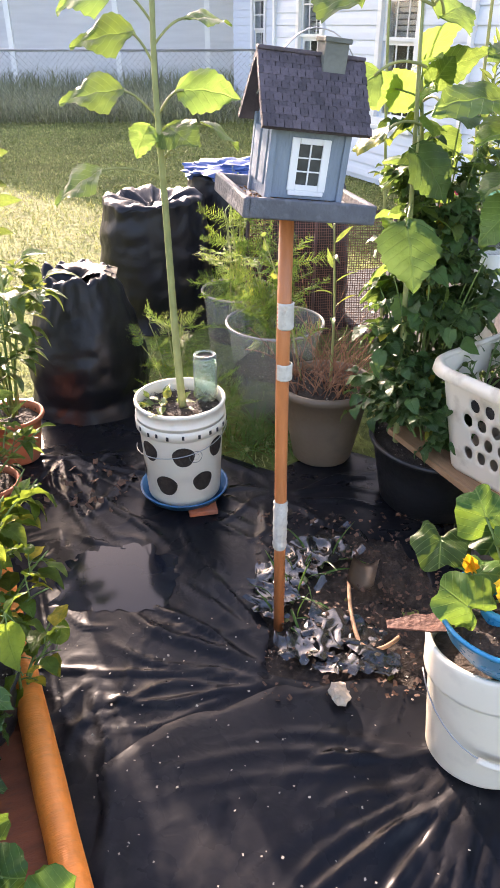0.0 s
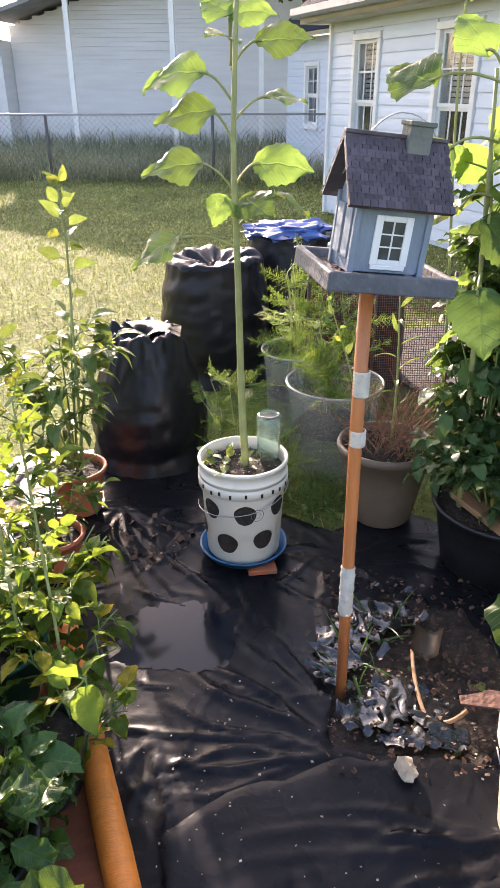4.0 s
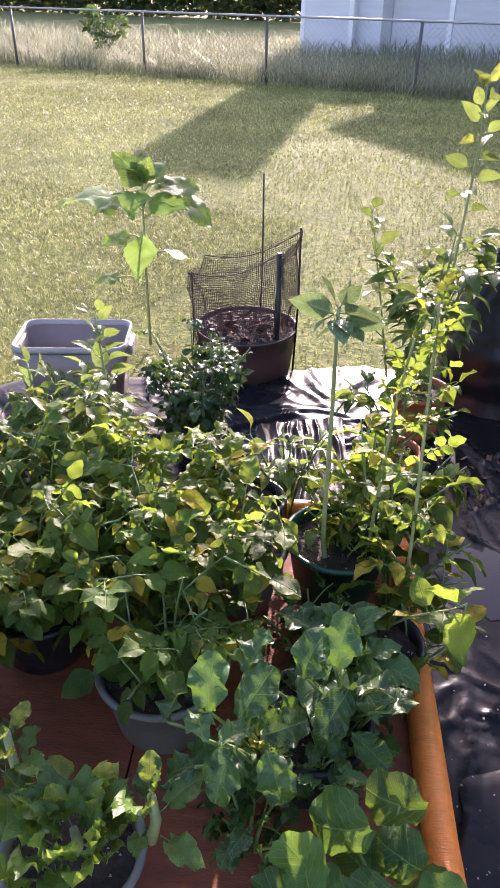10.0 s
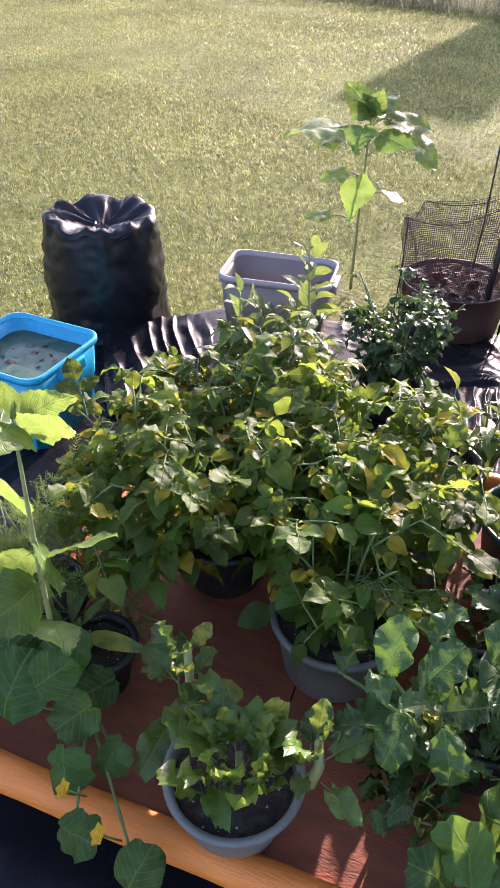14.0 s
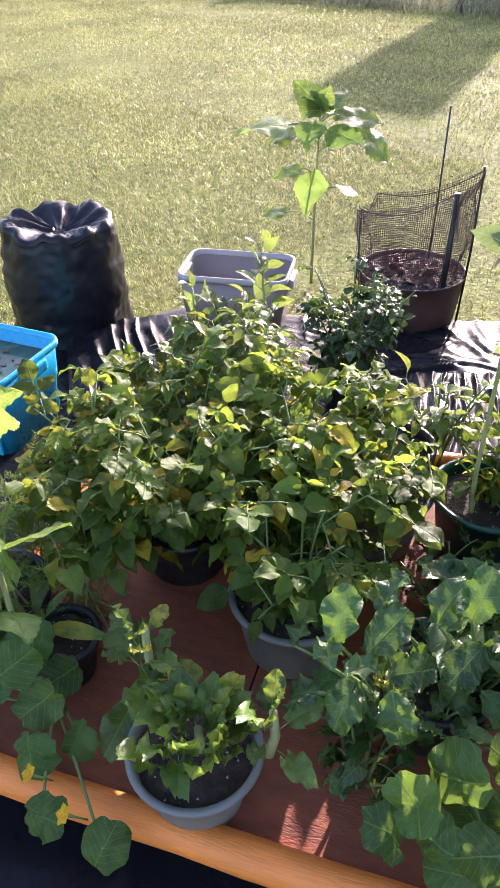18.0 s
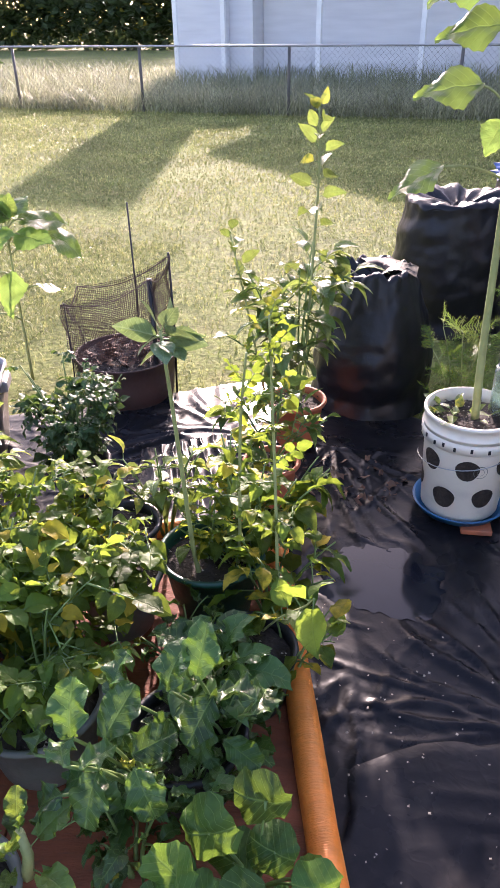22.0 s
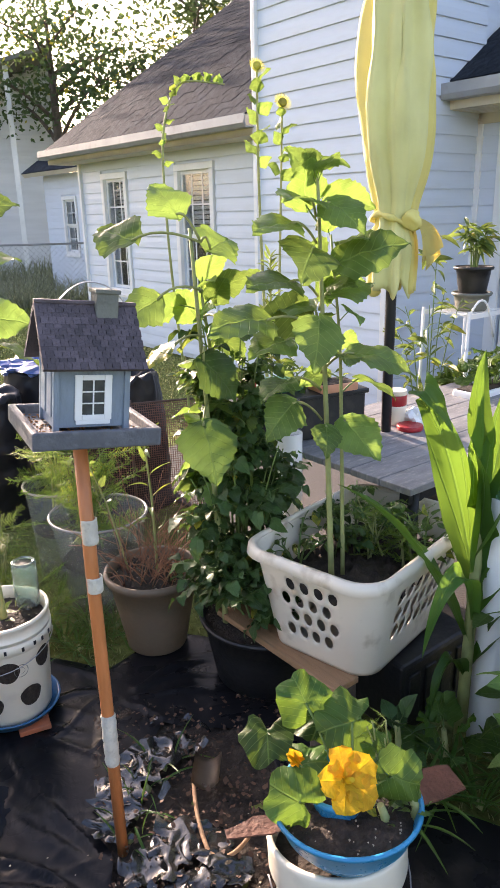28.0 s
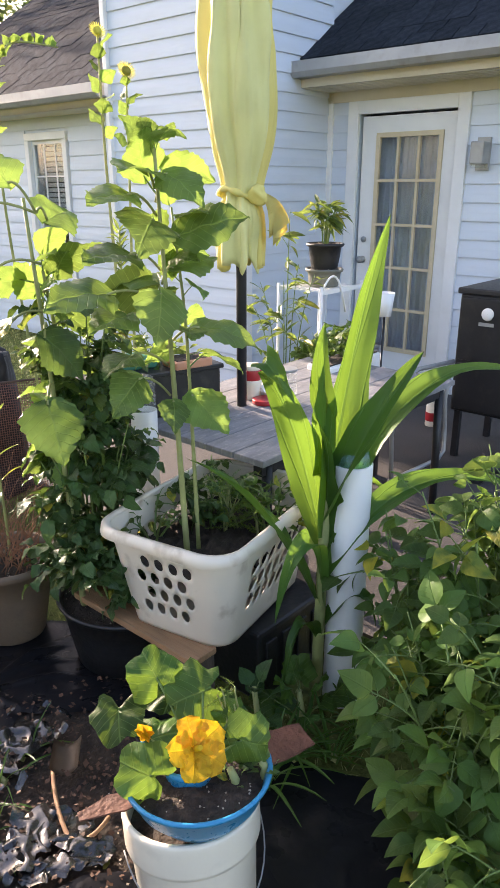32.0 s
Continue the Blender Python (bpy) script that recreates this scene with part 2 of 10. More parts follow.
def crumpled(name, colour, rough, creases=5.0, **more):
    """Thin plastic film: as mat(), with sharp small creases added to its relief."""
    m = mat(name, colour, rough, **more)
    N, L = m.node_tree.nodes, m.node_tree.links
    b = N["Principled BSDF"]
    old = b.inputs["Normal"].links[0].from_node
    tc = N.new("ShaderNodeTexCoord")
    last = old
    for s, dist in ((creases, 0.013), (creases * 3.3, 0.005)):
        wob = N.new("ShaderNodeTexNoise")
        wob.inputs["Scale"].default_value, wob.inputs["Detail"].default_value, wob.inputs["Distortion"].default_value = s, 2.5, 1.2
        L.new(tc.outputs["Object"], wob.inputs["Vector"])
        sub, ab = N.new("ShaderNodeMath"), N.new("ShaderNodeMath")
        sub.operation, ab.operation = "SUBTRACT", "ABSOLUTE"
        sub.inputs[1].default_value = 0.5
        L.new(wob.outputs["Fac"], sub.inputs[0])
        L.new(sub.outputs[0], ab.inputs[0])
        bp = N.new("ShaderNodeBump")
        bp.invert = True
        bp.inputs["Strength"].default_value, bp.inputs["Distance"].default_value = 0.25, dist
        L.new(ab.outputs[0], bp.inputs["Height"])
        L.new(last.outputs["Normal"], bp.inputs["Normal"])
        last = bp
    L.new(last.outputs["Normal"], b.inputs["Normal"])
    return m


M_SIDING = mat("white_vinyl_siding", (0.61, 0.67, 0.74), 0.45, vary=0.05, scale=1.2, bump=0.05, bump_scale=30, dirt=0.12, dark=(0.45, 0.42, 0.36), stretch=(1, 1, 6))
M_TRIM = mat("white_painted_trim", (0.80, 0.80, 0.78), 0.4, vary=0.05, scale=3, bump=0.05, dirt=0.1, dark=(0.4, 0.38, 0.33))
M_CREAM = mat("cream_frame", (0.62, 0.52, 0.34), 0.45, vary=0.08, scale=6, bump=0.05)
M_SOFFIT = mat("cream_soffit", (0.62, 0.56, 0.43), 0.6, vary=0.08, scale=3, bump=0.05)
M_SHINGLE = mat("dark_asphalt_shingle", (0.030, 0.036, 0.045), 0.95, vary=0.35, scale=3.0, bump=0.5, bump_scale=220, per_object=0.2, spec=0.05)
M_GUTTER = mat("grey_gutter_metal", (0.34, 0.34, 0.33), 0.4, 0.3, vary=0.12, scale=4, bump=0.05, dirt=0.3, dark=(0.2, 0.18, 0.15))
M_GLASS = mat("window_glass", (0.9, 0.95, 0.95), 0.03, vary=0.0, bump=0.0, trans=1.0)
# dimness of the rooms is put into this colour
M_DARKROOM = mat("interior_painted_dim", (0.10, 0.10, 0.11), 0.9, vary=0.2, scale=2)
M_CURTAIN = mat("blue_grey_curtain", (0.42, 0.46, 0.52), 0.8, vary=0.15, scale=6, bump=0.1)
M_BLIND = mat("white_blind", (0.40, 0.41, 0.42), 0.6, vary=0.05)
# base colour lowered to stand in for the shade lying on the patio
M_CONCRETE = mat("shade_toned_patio_concrete", (0.062, 0.056, 0.052), 0.85, vary=0.25, scale=1.5, bump=0.4, bump_scale=90, dirt=0.4, dark=(0.09, 0.07, 0.06))
M_SOIL = mat("brown_soil", (0.034, 0.023, 0.015), 0.95, vary=0.6, scale=22, bump=1.0, bump_scale=70, dirt=0.4, dark=(0.09, 0.065, 0.045))
M_PLASTIC = crumpled("black_plastic_sheet", (0.011, 0.011, 0.013), 0.29, vary=0.25, scale=3, bump=0.10, bump_scale=9, spec=0.135, dirt=0.35, dark=(0.07, 0.06, 0.05))
M_BAG = crumpled("black_bin_bag", (0.010, 0.010, 0.012), 0.40, vary=0.2, scale=4, bump=0.25, bump_scale=14, spec=0.3)
M_SHRED = crumpled("torn_black_film", (0.018, 0.017, 0.016), 0.20, vary=0.2, scale=6, bump=0.08, bump_scale=30, spec=1.0)
M_BLUEBAG = mat("blue_printed_bag", (0.07, 0.13, 0.34), 0.35, vary=0.3, scale=5, bump=0.3, bump_scale=14)
M_WHITEPL = mat("white_bucket_plastic", (0.80, 0.715, 0.565), 0.35, vary=0.05, scale=5, bump=0.05, dirt=0.25, dark=(0.40, 0.34, 0.26))
M_BASKETPL = mat("white_basket_plastic", (0.74, 0.655, 0.53), 0.4, vary=0.06, scale=5, bump=0.08, dirt=0.75, dark=(0.40, 0.31, 0.20))
M_BLUEPL = mat("turquoise_bowl_plastic", (0.015, 0.23, 0.42), 0.3, vary=0.1, scale=4, bump=0.05, dirt=0.2, dark=(0.1, 0.15, 0.16))
M_TUB = mat("bright_blue_tub_plastic", (0.004, 0.36, 0.56), 0.3, vary=0.08, scale=3, bump=0.05)
M_GREYTOTE = mat("dark_grey_tote_plastic", (0.24, 0.185, 0.15), 0.4, vary=0.1, scale=4, bump=0.08, dirt=0.2, dark=(0.16, 0.14, 0.12))
M_GREYRIM = mat("pale_grey_tote_plastic", (0.36, 0.325, 0.295), 0.4, vary=0.08, scale=4, bump=0.05, dirt=0.2)
M_TANPOT = mat("tan_pot_plastic", (0.18, 0.13, 0.085), 0.6, vary=0.15, scale=4, bump=0.15, dirt=0.35, dark=(0.10, 0.075, 0.05))
M_GREYPOT = mat("grey_pot_plastic", (0.155, 0.16, 0.135), 0.55, vary=0.12, scale=6, bump=0.15, dirt=0.3)
M_GREENPOT = mat("green_pot_plastic", (0.008, 0.06, 0.035), 0.4, vary=0.15, scale=6, bump=0.1, dirt=0.2)
M_BLACKPOT = mat("black_pot_plastic", (0.014, 0.014, 0.015), 0.45, vary=0.2, scale=6, bump=0.15, dirt=0.3, dark=(0.09, 0.075, 0.06))
M_TERRA = mat("terracotta_pot", (0.42, 0.12, 0.05), 0.75, vary=0.2, scale=7, bump=0.3, dirt=0.3, dark=(0.25, 0.16, 0.12))
M_RAIL = mat("orange_stained_round_timber", (0.80, 0.235, 0.032), 0.5, vary=0.12, scale=7, bump=0.25, bump_scale=40, stretch=(1, 6, 6), dirt=0.25, dark=(0.42, 0.14, 0.04))
M_BOARD = mat("red_brown_plywood", (0.24, 0.066, 0.024), 0.75, vary=0.22, scale=5, bump=0.3, bump_scale=40, stretch=(2, 7, 4), dirt=0.5, dark=(0.13, 0.055, 0.03))
M_POLE = mat("varnished_broom_pole", (0.50, 0.17, 0.055), 0.45, vary=0.15, scale=8, bump=0.2, bump_scale=40, stretch=(6, 6, 1))
M_TAPE = mat("white_cloth_tape", (0.58, 0.54, 0.46), 0.7, vary=0.15, scale=30, bump=0.4, bump_scale=120, dirt=0.4, dark=(0.3, 0.26, 0.2))
M_FBLUE = mat("grey_blue_painted_wood", (0.20, 0.25, 0.30), 0.6, vary=0.12, scale=12, bump=0.3, bump_scale=60, stretch=(3, 3, 1), dirt=0.2, dark=(0.1, 0.12, 0.15))
M_FTRAY = mat("dark_grey_painted_tray", (0.10, 0.105, 0.12), 0.65, vary=0.2, scale=20, bump=0.4, bump_scale=90, dirt=0.2, dark=(0.3, 0.3, 0.32))
M_FROOF = mat("dark_slate_feeder_shingle", (0.078, 0.062, 0.070), 0.75, vary=0.25, scale=12, bump=0.4, bump_scale=120, per_object=0.3)
M_CHIM = mat("grey_green_chimney_paint", (0.15, 0.155, 0.13), 0.8, vary=0.2, scale=20, bump=0.4)
M_SEED = mat("bird_seed", (0.30, 0.15, 0.06), 0.8, vary=0.5, scale=60, bump=0.6)
M_WIRE = mat("galvanised_wire", (0.45, 0.45, 0.45), 0.35, 0.9, vary=0.1)
M_FENCEPOST = mat("weathered_fence_steel", (0.13, 0.12, 0.11), 0.6, 0.4, vary=0.2, scale=8)
M_PLANK = mat("raw_timber_plank", (0.36, 0.20, 0.10), 0.75, vary=0.2, scale=5, bump=0.4, bump_scale=40, stretch=(1, 9, 9), dirt=0.3, dark=(0.16, 0.09, 0.05))
M_BARK = mat("rusty_brown_metal", (0.12, 0.048, 0.028), 0.8, vary=0.35, scale=14, bump=0.6, bump_scale=70)
M_PVC = mat("white_pvc_pipe", (0.76, 0.76, 0.74), 0.35, vary=0.05, scale=4, bump=0.03, dirt=0.2, dark=(0.45, 0.42, 0.36))
M_BOTTLE = mat("green_clear_bottle", (0.35, 0.85, 0.62), 0.08, vary=0.05, bump=0.05, trans=0.85)
M_CLEAR = mat("clear_grey_plastic", (0.60, 0.63, 0.57), 0.25, vary=0.1, bump=0.1, alpha=0.17)
M_PET = mat("clear_bottle_plastic", (0.72, 0.86, 0.80), 0.08, vary=0.05, bump=0.05, trans=0.9)
M_UMB = mat("yellow_umbrella_cloth", (0.70, 0.59, 0.18), 0.8, vary=0.1, scale=4, bump=0.15, bump_scale=300)
M_UMBPALE = mat("faded_umbrella_cloth", (0.68, 0.64, 0.28), 0.8, vary=0.12, scale=4, bump=0.15, bump_scale=300)
M_BLACKMETAL = mat("black_painted_metal", (0.018, 0.018, 0.02), 0.45, 0.2, vary=0.2, scale=6, bump=0.1, dirt=0.15, dark=(0.08, 0.06, 0.05))
M_TABLE = mat("grey_weathered_tabletop", (0.21, 0.21, 0.215), 0.6, vary=0.25, scale=8, bump=0.25, bump_scale=60, stretch=(1, 3, 1), dirt=0.8, dark=(0.36, 0.34, 0.31))
M_NET = mat("brown_plastic_netting", (0.085, 0.05, 0.042), 0.6, vary=0.2)
M_RED = mat("red_plastic", (0.42, 0.02, 0.025), 0.35, vary=0.1, scale=10)
M_MUD = mat("grey_stone", (0.38, 0.32, 0.24), 0.85, vary=0.25, scale=20, bump=0.6)
M_WATER = mat("puddle_water", (0.008, 0.010, 0.016), 0.03, vary=0.1, bump=0.01, bump_scale=12, spec=0.24)
M_DRYLEAF = mat("dry_brown_leaf", (0.13, 0.065, 0.035), 0.8, vary=0.4, scale=12, bump=0.4, per_object=0.35)
M_BARKTREE = mat("tree_bark", (0.10, 0.075, 0.055), 0.95, vary=0.35, scale=6, bump=0.9, bump_scale=25, stretch=(3, 3, 1))
M_GREENHOSE = mat("green_stake", (0.04, 0.22, 0.16), 0.4, vary=0.1)
M_STALK = mat("pale_green_stalk", (0.28, 0.30, 0.11), 0.6, vary=0.2, scale=18, bump=0.3, bump_scale=90)
M_STEM = mat("green_stem", (0.13, 0.20, 0.05), 0.6, vary=0.3, scale=18, bump=0.3)
M_DRYSTEM = mat("brown_dry_stem", (0.28, 0.13, 0.07), 0.85, vary=0.3, scale=20)
M_PETAL = leaf_mat("yellow_petal", (0.75, 0.42, 0.015), back=(0.55, 0.32, 0.015), ill=0.0, vein=0.12, through_=0.35, spread=0.1)
L_SUN = leaf_mat("sunflower_leaf", (0.12, 0.215, 0.045), back=(0.24, 0.34, 0.06), ill=0.04, vein=0.5, through_=0.47, rough=0.38, spec=0.42)
L_PEPPER = leaf_mat("pepper_leaf", (0.09, 0.16, 0.035), back=(0.22, 0.27, 0.055), ill=0.08, vein=0.25, rough=0.36, spec=0.4)
L_POTATO = leaf_mat("potato_leaf", (0.075, 0.140, 0.020), back=(0.27, 0.35, 0.035), yellow=(0.62, 0.43, 0.03), ill=0.19, vein=0.35, rough=0.5, through_=0.52)
L_PALE = leaf_mat("silvery_crown_leaf", (0.13, 0.19, 0.085), back=(0.22, 0.30, 0.08), ill=0.03, vein=0.4, through_=0.25, rough=0.30, spec=0.8)
L_GREENS = leaf_mat("young_greens_leaf", (0.078, 0.150, 0.026), back=(0.32, 0.42, 0.045), ill=0.10, vein=0.6, spec=0.5, rough=0.35)
L_COLLARD = leaf_mat("collard_leaf", (0.046, 0.105, 0.022), back=(0.18, 0.30, 0.03), ill=0.02, vein=0.7, through_=0.22, spec=0.42, rough=0.36)
L_SQUASH = leaf_mat("squash_leaf", (0.050, 0.108, 0.020), back=(0.20, 0.31, 0.035), ill=0.04, vein=0.8, through_=0.31)
L_CORN = leaf_mat("corn_blade", (0.05, 0.125, 0.028), back=(0.20, 0.34, 0.03), ill=0.0, vein=0.35, through_=0.42, rough=0.35, spread=0.15)
# dark leaf colour; also stands in for shade on the low sunflower leaves
L_DARKLEAF = leaf_mat("dark_and_shaded_leaf", (0.042, 0.095, 0.028), back=(0.15, 0.23, 0.035), ill=0.02, vein=0.35, through_=0.3, spec=0.32, rough=0.42)
L_BERRY = leaf_mat("bean_leaf", (0.085, 0.165, 0.038), back=(0.22, 0.31, 0.05), ill=0.05, vein=0.25)
L_FERN = leaf_mat("feathery_leaf", (0.14, 0.24, 0.04), back=(0.34, 0.42, 0.08), ill=0.05, vein=0.0)
L_TREE = leaf_mat("tree_leaf", (0.045, 0.075, 0.028), back=(0.13, 0.18, 0.05), ill=0.05, vein=0.0, spread=0.3)

# ---- ground ----
def lawn_material():
    """Turf under the blades: broad worn patches, and small tufts as colour and relief."""
    m = mat("lawn_turf", (0.145, 0.165, 0.046), 0.9, vary=0.25, scale=1.1, bump=1.0, bump_scale=38, dirt=0.3, dark=(0.27, 0.22, 0.10), spec=0.1)
    N, L = m.node_tree.nodes, m.node_tree.links
    b = N["Principled BSDF"]
    src = b.inputs["Base Color"].links[0].from_socket
    tc, tuft, mr, hs = N.new("ShaderNodeTexCoord"), N.new("ShaderNodeTexNoise"), N.new("ShaderNodeMapRange"), N.new("ShaderNodeHueSaturation")
    tuft.inputs["Scale"].default_value, tuft.inputs["Detail"].default_value, tuft.inputs["Roughness"].default_value = 24.0, 6, 0.7
    mr.inputs["From Min"].default_value, mr.inputs["From Max"].default_value = 0.36, 0.62
    mr.inputs["To Min"].default_value, mr.inputs["To Max"].default_value = 0.6, 1.4
    L.new(tc.outputs["Object"], tuft.inputs["Vector"])
    L.new(tuft.outputs["Fac"], mr.inputs["Value"])
    L.new(mr.outputs["Result"], hs.inputs["Value"])
    L.new(src, hs.inputs["Color"])
    L.new(hs.outputs["Color"], b.inputs["Base Color"])
    return m


M_LAWN = lawn_material()
bm = bmesh.new()
nx, ny = 60, 60
gx = [-600, -120, -60] + [-40 + 80 * i / nx for i in range(nx + 1)] + [60, 120, 600]
gy = [-600, -60, -20] + [-10 + 60 * i / ny for i in range(ny + 1)] + [70, 120, 600]
grid = [[bm.verts.new((x, y, 0.03 * noise.noise(Vector((x * 0.4, y * 0.4, 0))) - 0.02)) for x in gx] for y in gy]
for j in range(len(gy) - 1):
    for i in range(len(gx) - 1):
        bm.faces.new((grid[j][i], grid[j][i + 1], grid[j + 1][i + 1], grid[j + 1][i]))
tagged(part("ground", bm, M_LAWN, smooth=True), "short mown lawn reaching to the fence and beyond", "lawn", kind="structure")


def inside(poly, x, y):
    hit = False
    for (x0, y0), (x1, y1) in zip(poly, poly[1:] + poly[:1]):
        if (y0 > y) != (y1 > y) and x < (x1 - x0) * (y - y0) / (y1 - y0) + x0:
            hit = not hit
    return hit


SHEET = [(-2.75, 0.2), (-2.72, 1.3), (-2.55, 1.95), (-1.9, 2.35), (-1.3, 2.85), (-0.9, 2.95), (-0.45, 2.75), (-0.12, 2.42), (0.1, 2.3), (0.35, 2.48), (0.62, 2.3), (0.7, 1.6), (1.2, 1.2), (1.4, -1.2), (-2.6, -1.6)]
SOIL_HOLE = [(0.05, 1.30), (0.42, 1.24), (0.58, 1.5), (0.50, 1.85), (0.25, 1.95), (0.03, 1.62)]
PUDDLE = (-0.40, 1.68)


def grass(name, count, region, height, material, seed, avoid=()):
    """Blades of grass as one mesh of bent slivers."""
    r = np.random.RandomState(seed)
    x0, x1, y0, y1 = region
    # more blades close by
    u, v = r.rand(count), r.rand(count)
    y = y0 + (y1 - y0) * v ** 1.7
    x = x0 + (x1 - x0) * u
    keep = np.ones(count, bool)
    for poly in avoid:
        keep &= ~np.array([inside(poly, a, b) for a, b in zip(x, y)])
    x, y = x[keep], y[keep]
    n = len(x)
    h = height * (0.5 + r.rand(n)) * (1 + 0.05 * np.maximum(0, y - 3))
    w = 0.0019 * (0.7 + 0.6 * r.rand(n)) * (1 + 0.28 * np.maximum(0, y - 2))
    a = r.rand(n) * 2 * np.pi
    lean = h * (0.3 + 1.3 * r.rand(n))
    dx, dy = np.cos(a), np.sin(a)
    px, py = -dy, dx
    vs = np.zeros((n, 5, 3))
    for k, (hh, ww, ll) in enumerate(((0, 1, 0), (0, -1, 0), (0.6, 0.8, 0.35), (0.6, -0.8, 0.35), (1, 0, 1))):
        vs[:, k, 0] = x + px * w * ww + dx * lean * ll
        vs[:, k, 1] = y + py * w * ww + dy * lean * ll
        vs[:, k, 2] = h * hh - 0.012
    base = (np.arange(n) * 5)[:, None]
    me = bpy.data.meshes.new(name)
    tri = np.concatenate([base + np.array([[0, 1, 3]]), base + np.array([[0, 3, 2]]), base + np.array([[2, 3, 4]])], axis=0)
    me.vertices.add(n * 5)
    me.vertices.foreach_set("co", vs.reshape(-1))
    me.loops.add(len(tri) * 3)
    me.loops.foreach_set("vertex_index", tri.reshape(-1).astype(np.int32))
    me.polygons.add(len(tri))
    me.polygons.foreach_set("loop_start", np.arange(len(tri), dtype=np.int32) * 3)
    me.update(calc_edges=True)
    me.materials.append(material)
    return new(name, me)


def blade_material(name, colour, tip):
    m = bpy.data.materials.new(name)
    m.use_nodes = True
    N, L = m.node_tree.nodes, m.node_tree.links
    b, out = N["Principled BSDF"], N["Material Output"]
    b.inputs["Roughness"].default_value = 0.5
    g = N.new("ShaderNodeNewGeometry")
    rp = N.new("ShaderNodeValToRGB")
    rp.color_ramp.elements[0].color, rp.color_ramp.elements[1].color = (*colour, 1), (*tip, 1)
    L.new(g.outputs["Random Per Island"], rp.inputs["Fac"])
    tcn, nz = N.new("ShaderNodeTexCoord"), N.new("ShaderNodeTexNoise")
    nz.inputs["Scale"].default_value = 0.9
    nz.inputs["Detail"].default_value = 5
    L.new(tcn.outputs["Object"], nz.inputs["Vector"])
    n2 = N.new("ShaderNodeTexNoise")
    n2.inputs["Scale"].default_value, n2.inputs["Detail"].default_value = 16.0, 5
    L.new(tcn.outputs["Object"], n2.inputs["Vector"])
    m2, mm = N.new("ShaderNodeMapRange"), N.new("ShaderNodeMath")
    m2.inputs["From Min"].default_value, m2.inputs["From Max"].default_value = 0.3, 0.7
    m2.inputs["To Min"].default_value, m2.inputs["To Max"].default_value = 0.45, 1.4
    L.new(n2.outputs["Fac"], m2.inputs["Value"])
    mm.operation = "MULTIPLY"
    L.new(m2.outputs["Result"], mm.inputs[1])
    hs = N.new("ShaderNodeHueSaturation")
    L.new(rp.outputs["Color"], hs.inputs["Color"])
    mr = N.new("ShaderNodeMapRange")
    mr.inputs["From Min"].default_value, mr.inputs["From Max"].default_value = 0.3, 0.7
    mr.inputs["To Min"].default_value, mr.inputs["To Max"].default_value = 0.68, 1.25
    L.new(nz.outputs["Fac"], mr.inputs["Value"])
    L.new(mr.outputs["Result"], mm.inputs[0])
    L.new(mm.outputs[0], hs.inputs["Value"])
    L.new(hs.outputs["Color"], b.inputs["Base Color"])
    tr, ms = N.new("ShaderNodeBsdfTranslucent"), N.new("ShaderNodeMixShader")
    L.new(hs.outputs["Color"], tr.inputs["Color"])
    ms.inputs[0].default_value = 0.45
    L.new(b.outputs[0], ms.inputs[1])
    L.new(tr.outputs[0], ms.inputs[2])
    L.new(ms.outputs[0], out.inputs["Surface"])
    return m


M_BLADE = blade_material("lawn_blade", (0.175, 0.225, 0.05), (0.46, 0.44, 0.175))
M_TALLGRASS = blade_material("meadow_blade", (0.20, 0.22, 0.10), (0.46, 0.46, 0.30))
tagged(grass("lawn_grass", 440000, (-17.0, 2.4, -1.5, 13.8), 0.017, M_BLADE, 3, (SHEET,)), "short sunlit blades of lawn grass", "grass", kind="stuff")
tagged(grass("lawn_grass_beside_tub", 150000, (-8.5, -2.6, -1.5, 5.0), 0.017, M_BLADE, 5, (SHEET,)), "short sunlit blades of lawn grass", "grass", kind="stuff")
tagged(grass("meadow_grass", 26000, (-26, 3, 13.6, 22), 0.24, M_TALLGRASS, 4), "tall pale unmown grass beyond the fence", "grass", kind="stuff")

# black plastic sheet on the ground, in folds
WRINKLES = []
wr = random.Random(11)
for cx, cy, a0, a1, n, ln in ((0.10, 1.24, 90, 200, 22, 0.8), (-0.78, 2.45, 200, 340, 24, 0.9), (-0.62, 1.95, 0, 360, 16, 0.55), (0.52, 1.08, 180, 290, 34, 0.8), (-2.3, 1.35, 180, 360, 18, 0.9), (-1.25, 1.95, 150, 330, 16, 0.6), (-0.2, 0.6, 0, 360, 14, 0.8), (0.35, 0.45, 0, 360, 12, 0.7), (-1.9, 0.1, 0, 360, 14, 0.9), (-0.35, 1.45, 0, 360, 10, 0.5), (0.1, 2.15, 0, 360, 12, 0.5), (-1.25, 2.35, 0, 360, 44, 0.6), (-1.55, 2.1, 0, 360, 26, 0.5), (-1.9, 1.9, 0, 360, 22, 0.5)):
    for i in range(n):
        a = radians(a0 + (a1 - a0) * wr.random())
        s, e = 0.03 + 0.15 * wr.random(), ln * (0.5 + 0.6 * wr.random())
        WRINKLES.append((cx + s * math.cos(a), cy + s * math.sin(a), cx + e * math.cos(a + 0.25 * wr.uniform(-1, 1)), cy + e * math.sin(a + 0.25 * wr.uniform(-1, 1)), 0.003 + 0.009 * wr.random(), 0.005 + 0.007 * wr.random()))
